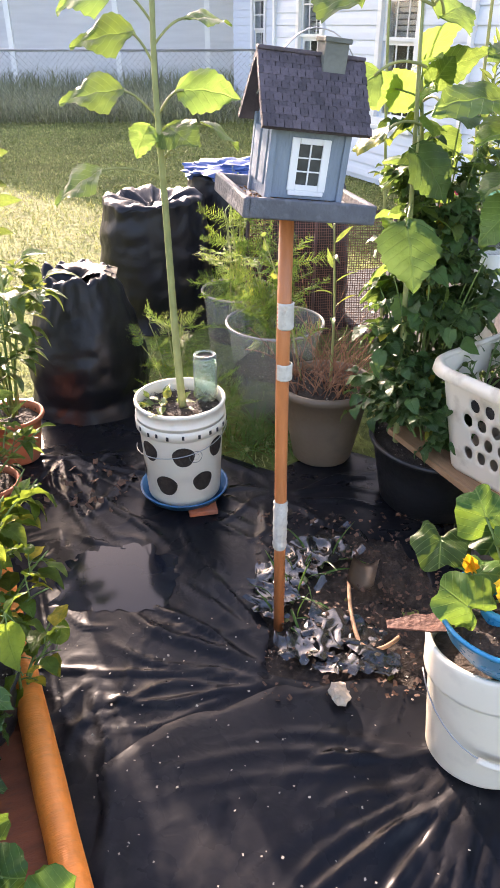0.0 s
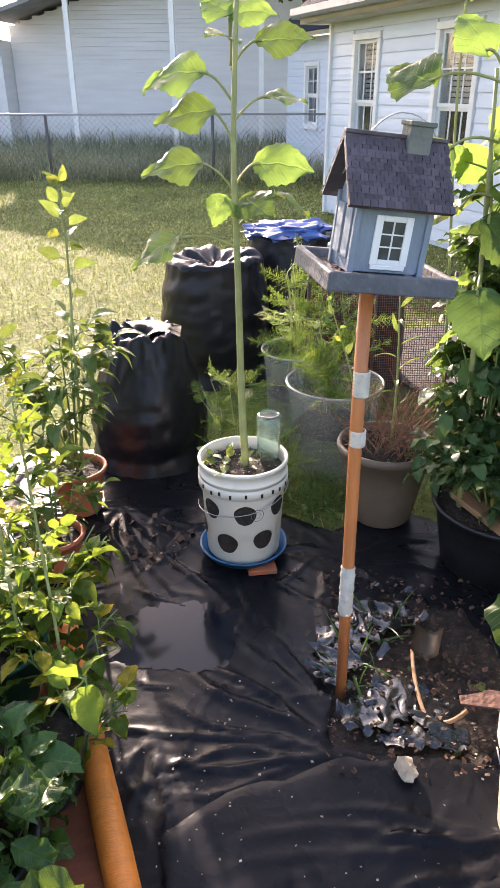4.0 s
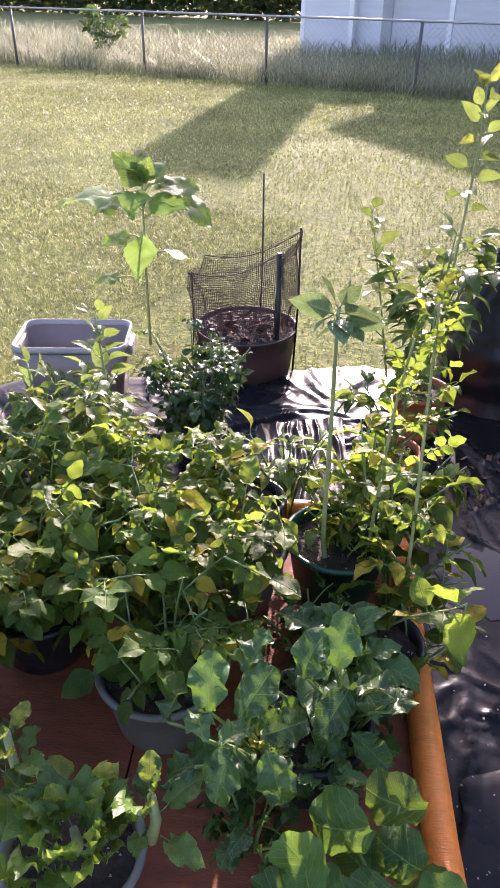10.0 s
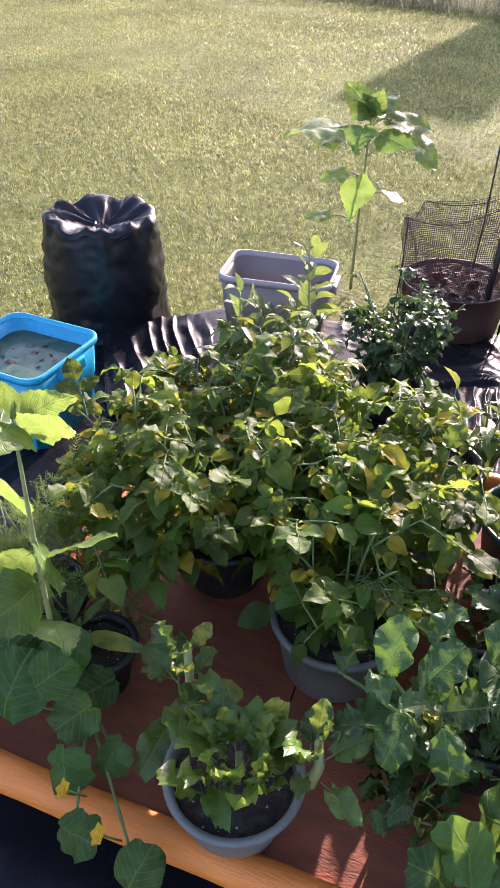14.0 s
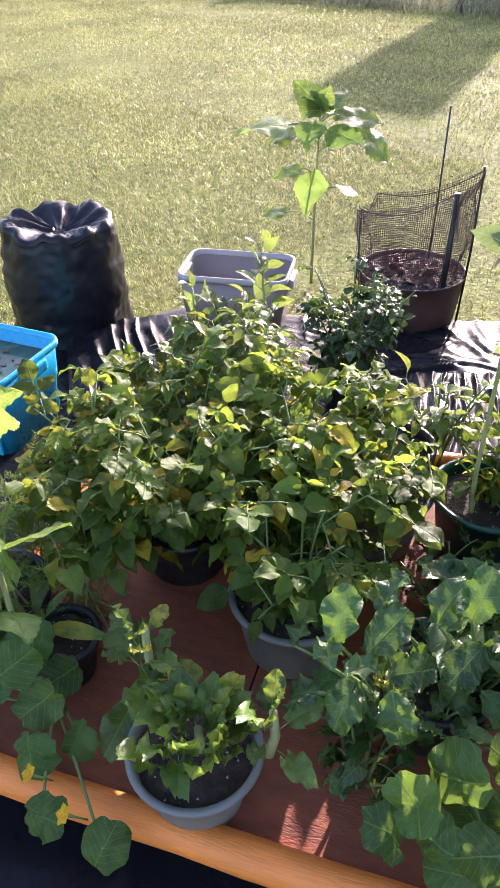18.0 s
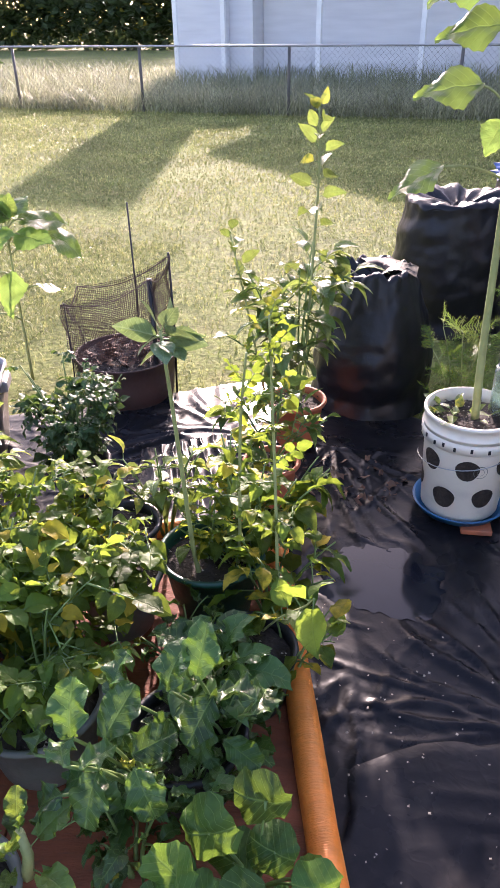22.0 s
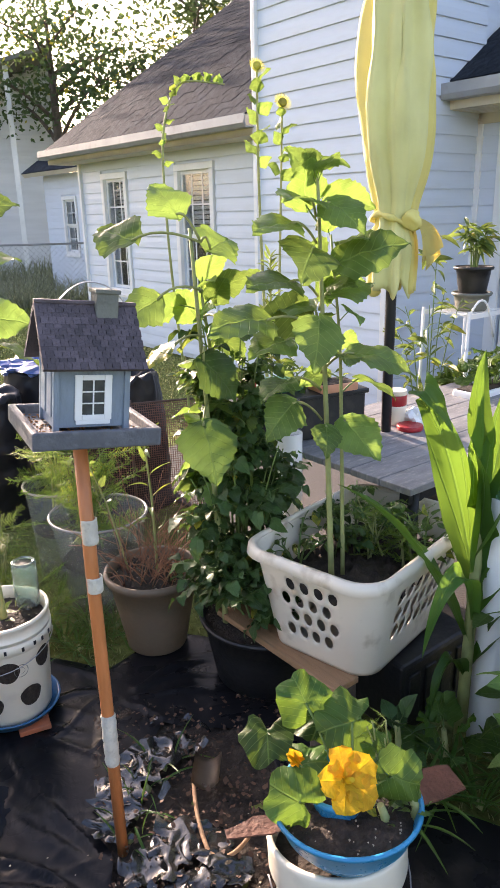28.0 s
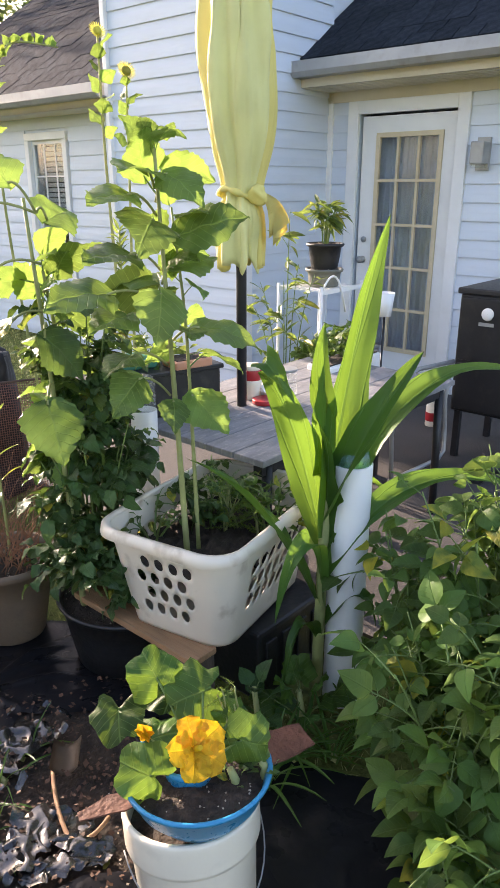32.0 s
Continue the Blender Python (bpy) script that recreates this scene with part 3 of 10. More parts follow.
for i in range(300):
    x, y, a, ln = wr.uniform(-2.7, 1.3), wr.uniform(-0.8, 2.8), wr.uniform(0, 6.3), wr.uniform(0.12, 0.5)
    WRINKLES.append((x, y, x + ln * math.cos(a), y + ln * math.sin(a), wr.uniform(0.001, 0.005), wr.uniform(0.005, 0.010)))


def sheet_height(X, Y):
    Z = np.full(X.shape, 0.008)
    xs, ys = X[0], Y[:, 0]
    XF, YF, ZF = X, Y, Z
    for x0, y0, x1, y1, h, w in WRINKLES:
        i0, i1 = np.searchsorted(xs, (min(x0, x1) - 0.06, max(x0, x1) + 0.06))
        j0, j1 = np.searchsorted(ys, (min(y0, y1) - 0.06, max(y0, y1) + 0.06))
        X, Y, Z = XF[j0:j1, i0:i1], YF[j0:j1, i0:i1], ZF[j0:j1, i0:i1]
        dx, dy = x1 - x0, y1 - y0
        l2 = dx * dx + dy * dy
        t = np.clip(((X - x0) * dx + (Y - y0) * dy) / l2, 0, 1)
        bend = 0.02 * np.sin(t * 6 + x0 * 9)
        d = np.hypot(X - x0 - t * dx - bend * dy / math.sqrt(l2), Y - y0 - t * dy + bend * dx / math.sqrt(l2))
        Z += h * np.exp(-(d / w) ** 2) * np.sin(np.pi * np.clip(t * 0.92 + 0.04, 0, 1)) ** 0.6
    X, Y, Z = XF, YF, ZF
    pd = np.hypot((X - PUDDLE[0]) / 0.24, (Y - PUDDLE[1]) / 0.20)
    Z = np.where(pd < 1.3, 0.004 + (Z - 0.004) * np.clip((pd - 0.55) / 0.75, 0, 1), Z)
    return Z


def sheet(name, poly, hole, lift, step, label):
    xs = np.arange(min(p[0] for p in poly) - 0.1, max(p[0] for p in poly) + 0.1, step)
    ys = np.arange(min(p[1] for p in poly) - 0.1, max(p[1] for p in poly) + 0.1, step)
    X, Y = np.meshgrid(xs, ys)
    Z = sheet_height(X, Y) + lift
    if hole is None:
        # the upper sheet lies flatter but for the creases drawn to the bucket
        Z = lift + 0.008 + (Z - lift - 0.008) * np.clip(0.28 + (X - 0.05) / 0.35, 0.28, 1.0)
    nzv = np.array([[noise.noise(Vector((a * 5, b * 5, 3))) for a in xs] for b in ys])
    Z += 0.0025 * nzv
    n_, m_ = X.shape
    ok = np.array([[inside(poly, X[j, i], Y[j, i]) and not (hole and inside(hole, X[j, i], Y[j, i])) for i in range(m_)] for j in range(n_)])
    idx = -np.ones((n_, m_), int)
    idx[ok] = np.arange(ok.sum())
    # draw the outermost points onto the cut line, so that the edge runs clean
    for loop in [poly] + ([hole] if hole else []):
        for j in range(1, n_ - 1):
            for i in range(1, m_ - 1):
                if ok[j, i] and not ok[j - 1:j + 2, i - 1:i + 2].all():
                    best = None
                    for (ax, ay), (bx, by) in zip(loop, loop[1:] + loop[:1]):
                        dx, dy = bx - ax, by - ay
                        t = min(1, max(0, ((X[j, i] - ax) * dx + (Y[j, i] - ay) * dy) / (dx * dx + dy * dy)))
                        qx, qy = ax + t * dx, ay + t * dy
                        d = math.hypot(qx - X[j, i], qy - Y[j, i])
                        if best is None or d < best[0]:
                            best = (d, qx, qy)
                    if best[0] < step * 3:
                        w = 0.012 * nzv[j, i] + 0.01 * math.sin(best[1] * 23 + best[2] * 31)
                        X[j, i], Y[j, i] = best[1] + w, best[2] + w
                        Z[j, i] -= 0.004
    vs = np.stack([X[ok], Y[ok], Z[ok]], 1)
    fs = [(idx[j, i], idx[j, i + 1], idx[j + 1, i + 1], idx[j + 1, i]) for j in range(n_ - 1) for i in range(m_ - 1) if ok[j, i] and ok[j, i + 1] and ok[j + 1, i] and ok[j + 1, i + 1]]
    ob = mesh_np(name, vs, fs, M_PLASTIC, smooth=True)
    return tagged(ob, label, "plastic sheet", kind="structure")


sheet("ground_sheet", SHEET, SOIL_HOLE, 0.0, 0.011, "crumpled black plastic sheet covering the garden floor")
NEAR = [(0.72, 1.12), (0.40, 1.26), (0.09, 1.25), (-0.20, 1.14), (-0.34, 1.02), (-0.30, 0.66), (-1.5, 0.10), (-1.6, -0.6), (1.3, -0.6)]
sheet("overlapping_sheet", NEAR, None, 0.016, 0.012, "second black plastic sheet overlapping the first")

# puddle
bm = bmesh.new()
ring = []
for k in range(72):
    a = 2 * math.pi * k / 72
    r = 1 + 0.30 * noise.noise(Vector((2.2 * math.cos(a), 2.2 * math.sin(a), 5))) + 0.18 * noise.noise(Vector((6 * math.cos(a), 6 * math.sin(a), 2)))
    ring.append(bm.verts.new((PUDDLE[0] + 0.19 * r * math.cos(a), PUDDLE[1] + 0.16 * r * math.sin(a), 0.0075)))
bm.faces.new(ring)
tagged(part("puddle", bm, M_WATER), "shallow still puddle lying on the black plastic", "puddle", kind="structure")

# bare soil
bm = bmesh.new()
xs, ys = np.arange(-0.05, 0.72, 0.02), np.arange(1.15, 2.1, 0.02)
gv = [[bm.verts.new((x, y, -0.004 + 0.022 * noise.noise(Vector((x * 12, y * 12, 1))) + 0.012 * noise.noise(Vector((x * 40, y * 40, 2))) - 0.9 * max(0, abs(x - 0.33) - 0.3) ** 2)) for x in xs] for y in ys]
for j in range(len(ys) - 1):
    for i in range(len(xs) - 1):
        bm.faces.new((gv[j][i], gv[j][i + 1], gv[j + 1][i + 1], gv[j + 1][i]))
tagged(part("bare_soil", bm, M_SOIL, smooth=True), "bare brown soil where the plastic is torn open", "soil", kind="structure")

# ---- house: its axes are turned 25 degrees ----
HA = 25.0
ER, EL = Vector((math.cos(radians(HA)), math.sin(radians(HA)), 0)), Vector((-math.sin(radians(HA)), math.cos(radians(HA)), 0))
COURSE = 0.13


def wall_frame(p, along, out):
    """Local axes of a wall: x along, y outwards, z up."""
    a, o = Vector(along).normalized(), Vector(out).normalized()
    m = Matrix.Identity(4)
    m.col[0][:3], m.col[1][:3], m.col[2][:3], m.col[3][:3] = a, o, (0, 0, 1), (p[0], p[1], 0)
    return m


def wall(name, p, along, out, length, height, openings, label, slope=None, base=0.0):
    """A clad wall with openings (x0, x1, z0, z1) through it; slope(x) gives the top."""
    root = new(name)
    root.matrix_basis = wall_frame(p, along, out)
    tagged(root, label, "house wall", kind="structure")
    edges = sorted({0.0, length, *[o[0] for o in openings], *[o[1] for o in openings]})
    bm = bmesh.new()
    for a, b in zip(edges, edges[1:]):
        holes = sorted([(o[2], o[3]) for o in openings if o[0] <= a + 1e-6 and o[1] >= b - 1e-6])
        z = base
        for z0, z1 in holes + [(height, height)]:
            if z0 > z:
                box(bm, a, -0.16, z, b, -0.012, z0)
            z = max(z, z1)
    part("wall_core", bm, M_SIDING, root)
    k = 0
    z = base + 0.05
    cache = {}
    while z < height:
        z1 = min(z + COURSE, height)
        spans = [(0.0, length)]
        for o in openings:
            if o[2] - 0.05 < (z + z1) / 2 < o[3] + 0.05:
                nxt = []
                for a, b in spans:
                    if o[0] - 0.09 > a:
                        nxt.append((a, min(b, o[0] - 0.09)))
                    if o[1] + 0.09 < b:
                        nxt.append((max(a, o[1] + 0.09), b))
                spans = [s for s in nxt if s[1] - s[0] > 0.02]
        for a, b in spans:
            if slope:
                b = min(b, slope(z))
                if b - a < 0.03:
                    continue
            key = (round(a, 3), round(b, 3), round(z1 - z, 3))
            if key not in cache:
                bm = bmesh.new()
                h = z1 - z
                vs = [[bm.verts.new((x, y, zz)) for y, zz in ((-0.012, 0.0), (0.013, 0.0), (0.014, 0.006), (0.010, h * 0.5), (0.0005, h), (-0.012, h))] for x in (a, b)]
                for i in range(6):
                    bm.faces.new((vs[0][i], vs[0][(i + 1) % 6], vs[1][(i + 1) % 6], vs[1][i]))
                bm.faces.new(vs[0])
                bm.faces.new(list(reversed(vs[1])))
                bmesh.ops.recalc_face_normals(bm, faces=bm.faces)
                ob = part("siding_board", bm, M_SIDING, root)
                cache[key] = ob.data
            else:
                ob = share("siding_board", cache[key], root, Matrix.Identity(4))
            ob.location = (0, 0, z)
        z += COURSE
        k += 1
    return root


def window(name, root_m, x0, x1, z0, z1, rows, cols, label, inner=M_DARKROOM, blind=False):
    """A framed sash window with glazing bars, set in a wall's local axes."""
    root = new(name)
    root.matrix_basis = root_m
    tagged(root, label, "window", kind="structure")
    bm = bmesh.new()
    w = 0.07
    for a, b, c, d in ((x0 - w, x1 + w, z1, z1 + w), (x0 - w, x1 + w, z0 - w, z0), (x0 - w, x0, z0, z1), (x1, x1 + w, z0, z1)):
        box(bm, a, -0.02, c, b, 0.03, d, bevel=0.006)
    part("window_frame", bm, M_TRIM, root)
    bm = bmesh.new()
    box(bm, x0 - w - 0.02, -0.02, z0 - w - 0.035, x1 + w + 0.02, 0.055, z0 - w, bevel=0.005)
    part("window_sill", bm, M_TRIM, root)
    zm = (z0 + z1) / 2
    for lo, hi, dep, nm in ((zm, z1, -0.03, "upper_sash"), (z0, zm, -0.055, "lower_sash")):
        bm = bmesh.new()
        s = 0.035
        for a, b, c, d in ((x0, x1, hi - s, hi), (x0, x1, lo, lo + s), (x0, x0 + s, lo + s, hi - s), (x1 - s, x1, lo + s, hi - s)):
            box(bm, a, dep - 0.012, c, b, dep + 0.012, d)
        part(nm, bm, M_TRIM, root)
        for c in range(1, cols):
            bm = bmesh.new()
            xx = x0 + (x1 - x0) * c / cols
            box(bm, xx - 0.008, dep - 0.006, lo + s, xx + 0.008, dep + 0.006, hi - s)
            part("glazing_bar", bm, M_TRIM, root)
        for r_ in range(1, rows):
            bm = bmesh.new()
            zz = lo + (hi - lo) * r_ / rows
            box(bm, x0 + s, dep - 0.005, zz - 0.008, x1 - s, dep + 0.005, zz + 0.008)
            part("glazing_bar", bm, M_TRIM, root)
        bm = bmesh.new()
        box(bm, x0 + s, dep - 0.002, lo + s, x1 - s, dep + 0.002, hi - s)
        g = part("pane", bm, M_GLASS, root)
        g.visible_shadow = False
    # box added behind the sashes: shuts the sun out, coloured dark as unlit
    bm = bmesh.new()
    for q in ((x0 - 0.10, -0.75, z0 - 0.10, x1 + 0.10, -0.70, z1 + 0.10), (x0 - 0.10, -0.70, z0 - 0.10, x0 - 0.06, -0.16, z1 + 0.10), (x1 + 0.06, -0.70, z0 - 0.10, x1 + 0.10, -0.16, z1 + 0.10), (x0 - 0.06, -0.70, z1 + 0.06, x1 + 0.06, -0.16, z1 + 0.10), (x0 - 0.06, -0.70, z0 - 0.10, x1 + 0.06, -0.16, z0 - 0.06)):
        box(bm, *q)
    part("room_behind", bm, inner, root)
    if blind:
        for i in range(int((z1 - zm) / 0.05)):
            bm = bmesh.new()
            box(bm, x0 + 0.02, -0.13, z1 - 0.05 * i - 0.045, x1 - 0.02, -0.115, z1 - 0.05 * i - 0.005)
            part("blind_slat", bm, M_BLIND, root)
    return root


CIN = Vector((3.335, 5.507, 0))               # inner corner beside the door
C1 = CIN - ER * 1.03                           # outer corner behind the umbrella
C2 = C1 + EL * 1.51                            # far corner of the tall block
# door wall, from the inner corner towards the viewer
door_m = wall_frame(CIN, -EL, -ER)
D0, D1 = 0.315, 1.125                          # slab edges along the wall
wall("wall_door", CIN, -EL, -ER, 4.2, 2.42, [(D0 - 0.02, D1 + 0.02, 0.02, 2.13)], "white clapboard house wall around the glazed door")
# return wall beside the umbrella, and the tall gable block
wall("wall_return", C1, ER, -EL, 1.03, 4.6, [], "white clapboard wall of the tall house block", slope=None)
wall("wall_block", C2, -EL, -ER, 1.51, 4.6, [], "white clapboard side wall of the tall house block")
W2 = C2 + ER * 0.3
w2_m = wall_frame(W2, EL, -ER)
wins = [(1.14, 1.72, 0.66, 2.03), (2.92, 3.42, 0.70, 2.02)]
wall("wall_wing", W2, EL, -ER, 4.05, 2.32, wins, "white clapboard wing wall with two sash windows")
W2E = W2 + EL * 4.05
wall("wall_wing_end", W2E, ER, EL, 3.0, 2.32, [], "white clapboard end wall of the house wing")
for i, (a, b, c, d) in enumerate(wins):
    window("window_%d" % (i + 1), w2_m, a, b, c, d, 2, 3, "white sash window with grey panes and a pale blind", blind=True)

# corner boards
for p, h, nm in ((C1, 4.6, "tall white corner board"), (C2, 4.6, "tall white corner board"), (W2E, 2.32, "white corner board")):
    bm = bmesh.new()
    box(bm, -0.045, -0.025, 0, 0.045, 0.025, h, pose(p.x, p.y, 0, 0, 0, HA), 0.004)
    tagged(part("trim", bm, M_TRIM), nm, "corner board", kind="structure")
bm = bmesh.new()
box(bm, -0.03, -0.05, 0, 0.02, 0.0, 2.4, pose(CIN.x, CIN.y, 0, 0, 0, HA), 0.004)
tagged(part("trim", bm, M_TRIM), "white inner corner board", "corner board", kind="structure")


TAB = bpy.data.meshes.new("shingle")
TAB.from_pydata([(0, 0, 0.012), (1, 0, 0.012), (1, 1, 0.012), (0, 1, 0.012), (0, 0, 0), (1, 0, 0), (1, 1, 0), (0, 1, 0)], [], [(0, 1, 2, 3), (4, 5, 1, 0), (4, 0, 3, 7), (5, 6, 2, 1)])
TAB.materials.append(M_SHINGLE)


def shingled_roof(name, m, length, depth, pitch, label, rows, single=300):
    """A roof slope: x along the eave, y up the slope, tabs in overlapping rows."""
    root = new(name)
    root.matrix_basis = m @ pose(0, 0, 0, pitch, 0, 0)
    tagged(root, label, "roof", kind="structure")
    bm = bmesh.new()
    box(bm, 0, 0, -0.10, length, depth, -0.012)
    part("roof_deck", bm, M_SOFFIT, root)
    rr = random.Random(len(name))
    vs, fs, count = [], [], 0
    for r_ in range(rows):
        y = depth * r_ / rows
        x = -0.15 * rr.random()
        hgt = depth / rows
        while x < length:
            wd = 0.16 + 0.05 * rr.random()
            a, b = max(0, x + 0.004), min(length, x + wd - 0.004)
            if b > a:
                t = 0.006 + 0.005 * rr.random()
                y0 = y - 0.006 * rr.random()
                count += 1
                if count <= single:
                    share("shingle", TAB, root, Matrix.Translation((a, y0, -0.012)) @ Matrix.Diagonal((b - a, y + hgt * 1.15 - y0, (t + 0.006) / 0.012, 1)))
                    x += wd
                    continue
                k = len(vs)
                vs += [(a, y0, -0.012 + t + 0.006), (b, y0, -0.012 + t + 0.006), (b, y + hgt * 1.15, 0.0), (a, y + hgt * 1.15, 0.0), (a, y0, -0.012), (b, y0, -0.012)]
                fs += [(k, k + 1, k + 2, k + 3), (k + 4, k + 5, k + 1, k), (k + 4, k, k + 3), (k + 5, k + 2, k + 1)]
            x += wd
    if vs:
        ob = mesh_np("shingles", vs, fs, M_SHINGLE, root)
        ob["kind"] = "stuff"
    return root


def gutter(m, length, label):
    root = new("gutter")
    root.matrix_basis = m
    tagged(root, label, "gutter", kind="structure")
    bm = bmesh.new()
    prof = [(0, 0), (0.11, 0.0), (0.13, 0.035), (0.125, 0.11), (0.115, 0.11), (0.115, 0.04), (0.10, 0.012), (0.0, 0.012)]
    r0 = [bm.verts.new((0, y, z)) for y, z in prof]
    r1 = [bm.verts.new((length, y, z)) for y, z in prof]
    for i in range(len(prof)):
        bm.faces.new((r0[i], r0[(i + 1) % 8], r1[(i + 1) % 8], r1[i]))
    bm.faces.new(r0)
    bm.faces.new(list(reversed(r1)))
    bmesh.ops.recalc_face_normals(bm, faces=bm.faces)
    part("gutter_trough", bm, M_GUTTER, root)
    return root


# roof over the door wall: eave runs towards the viewer, slope rises away
roof_m = door_m @ pose(-0.03, 0.42, 2.50) @ pose(0, 0, 0, 0, 0, 180) @ Matrix.Translation((-4.2, 0, 0))
shingled_roof("roof_door_wing", roof_m, 4.2, 3.6, 34, "dark asphalt shingle roof slope above the door", 26)
gutter(door_m @ pose(-0.02, 0.40, 2.36), 4.2, "grey metal gutter along the eave above the door")
bm = bmesh.new()
box(bm, 0, 0.0, 2.30, 4.2, 0.40, 2.325, door_m)
for i in range(5):
    box(bm, 0, 0.04 + 0.07 * i, 2.296, 4.2, 0.085 + 0.07 * i, 2.30, door_m)
tagged(part("soffit", bm, M_SOFFIT), "cream ridged soffit under the eave", "soffit", kind="structure")
bm = bmesh.new()
box(bm, 0, 0.385, 2.30, 4.2, 0.402, 2.47, door_m)
box(bm, 0, 0.0, 2.22, 4.2, 0.03, 2.30, door_m)
tagged(part("fascia", bm, M_SOFFIT), "cream fascia board under the gutter", "fascia", kind="structure")
# roof over the wing
roof2_m = w2_m @ pose(4.35, 0.35, 2.42) @ pose(0, 0, 0, 0, 0, 180)
shingled_roof("roof_wing", roof2_m, 4.35, 4.2, 34, "dark asphalt shingle roof slope of the wing", 28)
gutter(w2_m @ pose(0.0, 0.33, 2.29), 4.35, "pale metal gutter along the wing eave")
bm = bmesh.new()
box(bm, 0, 0.0, 2.235, 4.3, 0.34, 2.26, w2_m)
box(bm, 0, 0.325, 2.235, 4.3, 0.34, 2.40, w2_m)
tagged(part("soffit", bm, M_SOFFIT), "cream soffit and fascia of the wing", "soffit", kind="structure")
# body of the tall block behind its walls, closing it
bm = bmesh.new()
box(bm, 0.2, -4.5, 0, 1.4, -0.2, 4.55, wall_frame(C2, -EL, -ER))
tagged(part("house_core", bm, M_SIDING), "white house block behind its clapboard walls", "house block", kind="structure")
shingled_roof("roof_block", wall_frame(C2, -EL, -ER) @ pose(-0.3, 0.35, 4.6) @ Matrix.Translation((2.2, 0, 0)) @ pose(0, 0, 0, 0, 0, 180), 2.2, 4.0, 34, "dark shingle roof of the tall block", 20, 60)

# glazed door
door = new("door_1")
door.matrix_basis = door_m
tagged(door, "white house door with fifteen small panes and blue-grey curtains", "door", kind="structure")
for nm, a, b, c, d, y0, y1 in (("door_casing", D0 - 0.11, D0 - 0.015, 0.02, 2.22, 0.0, 0.035), ("door_casing", D1 + 0.015, D1 + 0.11, 0.02, 2.22, 0.0, 0.035), ("head_casing", D0 - 0.015, D1 + 0.015, 2.125, 2.22, 0.0, 0.035), ("threshold", D0 - 0.02, D1 + 0.02, 0.0, 0.05, -0.1, 0.05)):
    bm = bmesh.new()
    box(bm, a, y0, c, b, y1, d, bevel=0.005)
    part(nm, bm, M_TRIM, door)
GX0, GX1, GZ0, GZ1 = D0 + 0.15, D1 - 0.12, 0.30, 1.97
for a, b, c, d in ((D0, GX0, 0.05, 2.11), (GX1, D1, 0.05, 2.11), (GX0, GX1, GZ1, 2.11), (GX0, GX1, 0.05, GZ0)):
    bm = bmesh.new()
    box(bm, a, -0.07, c, b, -0.025, d)
    part("door_rail" if b - a > 0.3 else "door_stile", bm, M_TRIM, door)
for i in range(4):
    bm = bmesh.new()
    xx = GX0 + (GX1 - GX0) * i / 3
    box(bm, xx - (0.018 if i in (0, 3) else 0.011), -0.04, GZ0, xx + (0.018 if i in (0, 3) else 0.011), -0.012, GZ1, bevel=0.003)
    part("glazing_bar", bm, M_CREAM, door)
for i in range(6):
    bm = bmesh.new()
    zz = GZ0 + (GZ1 - GZ0) * i / 5
    hw = 0.018 if i in (0, 5) else 0.011
    box(bm, GX0 - 0.018, -0.042, zz - hw, GX1 + 0.018, -0.014, zz + hw, bevel=0.003)
    part("glazing_bar", bm, M_CREAM, door)
for i in range(3):
    for j in range(5):
        bm = bmesh.new()
        a, b = GX0 + (GX1 - GX0) * i / 3 + 0.011, GX0 + (GX1 - GX0) * (i + 1) / 3 - 0.011
        c, d = GZ0 + (GZ1 - GZ0) * j / 5 + 0.011, GZ0 + (GZ1 - GZ0) * (j + 1) / 5 - 0.011
        box(bm, a, -0.052, c, b, -0.046, d)
        g = part("pane", bm, M_GLASS, door)
        g.visible_shadow = False
bm = bmesh.new()
cols = [bm.verts.new((GX0 - 0.03 + (GX1 - GX0 + 0.06) * k / 60, -0.12 + 0.018 * math.sin(k * 1.25) + 0.01 * math.sin(k * 0.53), z)) for z in (GZ0 - 0.1, GZ1 + 0.05) for k in range(61)]
for k in range(60):
    bm.faces.new((cols[k], cols[k + 1], cols[62 + k], cols[61 + k]))
part("curtain", bm, M_CURTAIN, door, "blue-grey gathered curtain behind the panes", smooth=True)
# dark-coloured box added behind the curtain to keep sun from its back
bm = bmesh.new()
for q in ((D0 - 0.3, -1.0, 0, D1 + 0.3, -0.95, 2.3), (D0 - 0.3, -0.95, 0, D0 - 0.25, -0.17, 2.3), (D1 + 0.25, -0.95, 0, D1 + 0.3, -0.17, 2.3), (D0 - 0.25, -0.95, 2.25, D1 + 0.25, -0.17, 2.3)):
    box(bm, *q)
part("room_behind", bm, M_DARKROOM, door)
bm = bmesh.new()
lathe(bm, [(0.0, 0.0), (0.028, 0.002), (0.028, 0.01), (0.012, 0.014), (0.012, 0.035), (0.028, 0.045), (0.03, 0.06), (0.02, 0.075), (0.0, 0.078)], 20)
kn = part("door_knob", bm, M_GUTTER, door)
kn.matrix_basis = pose(D0 + 0.06, -0.025, 1.02, -90, 0, 0)
bm = bmesh.new()
lathe(bm, [(0.0, 0.0), (0.024, 0.002), (0.024, 0.012), (0.0, 0.014)], 20)
kn = part("deadbolt", bm, M_GUTTER, door)
kn.matrix_basis = pose(D0 + 0.06, -0.025, 1.18, -90, 0, 0)

# wall lamp beside the door
lampx = 1.36
wl = thing("wall_lamp", door_m @ Vector((lampx, 0.02, 1.72)), "small grey metal wall lamp on the clapboard", "wall lamp", rz=HA - 90)
bm = bmesh.new()
box(bm, -0.05, -0.012, -0.02, 0.05, 0.012, 0.2, bevel=0.004)
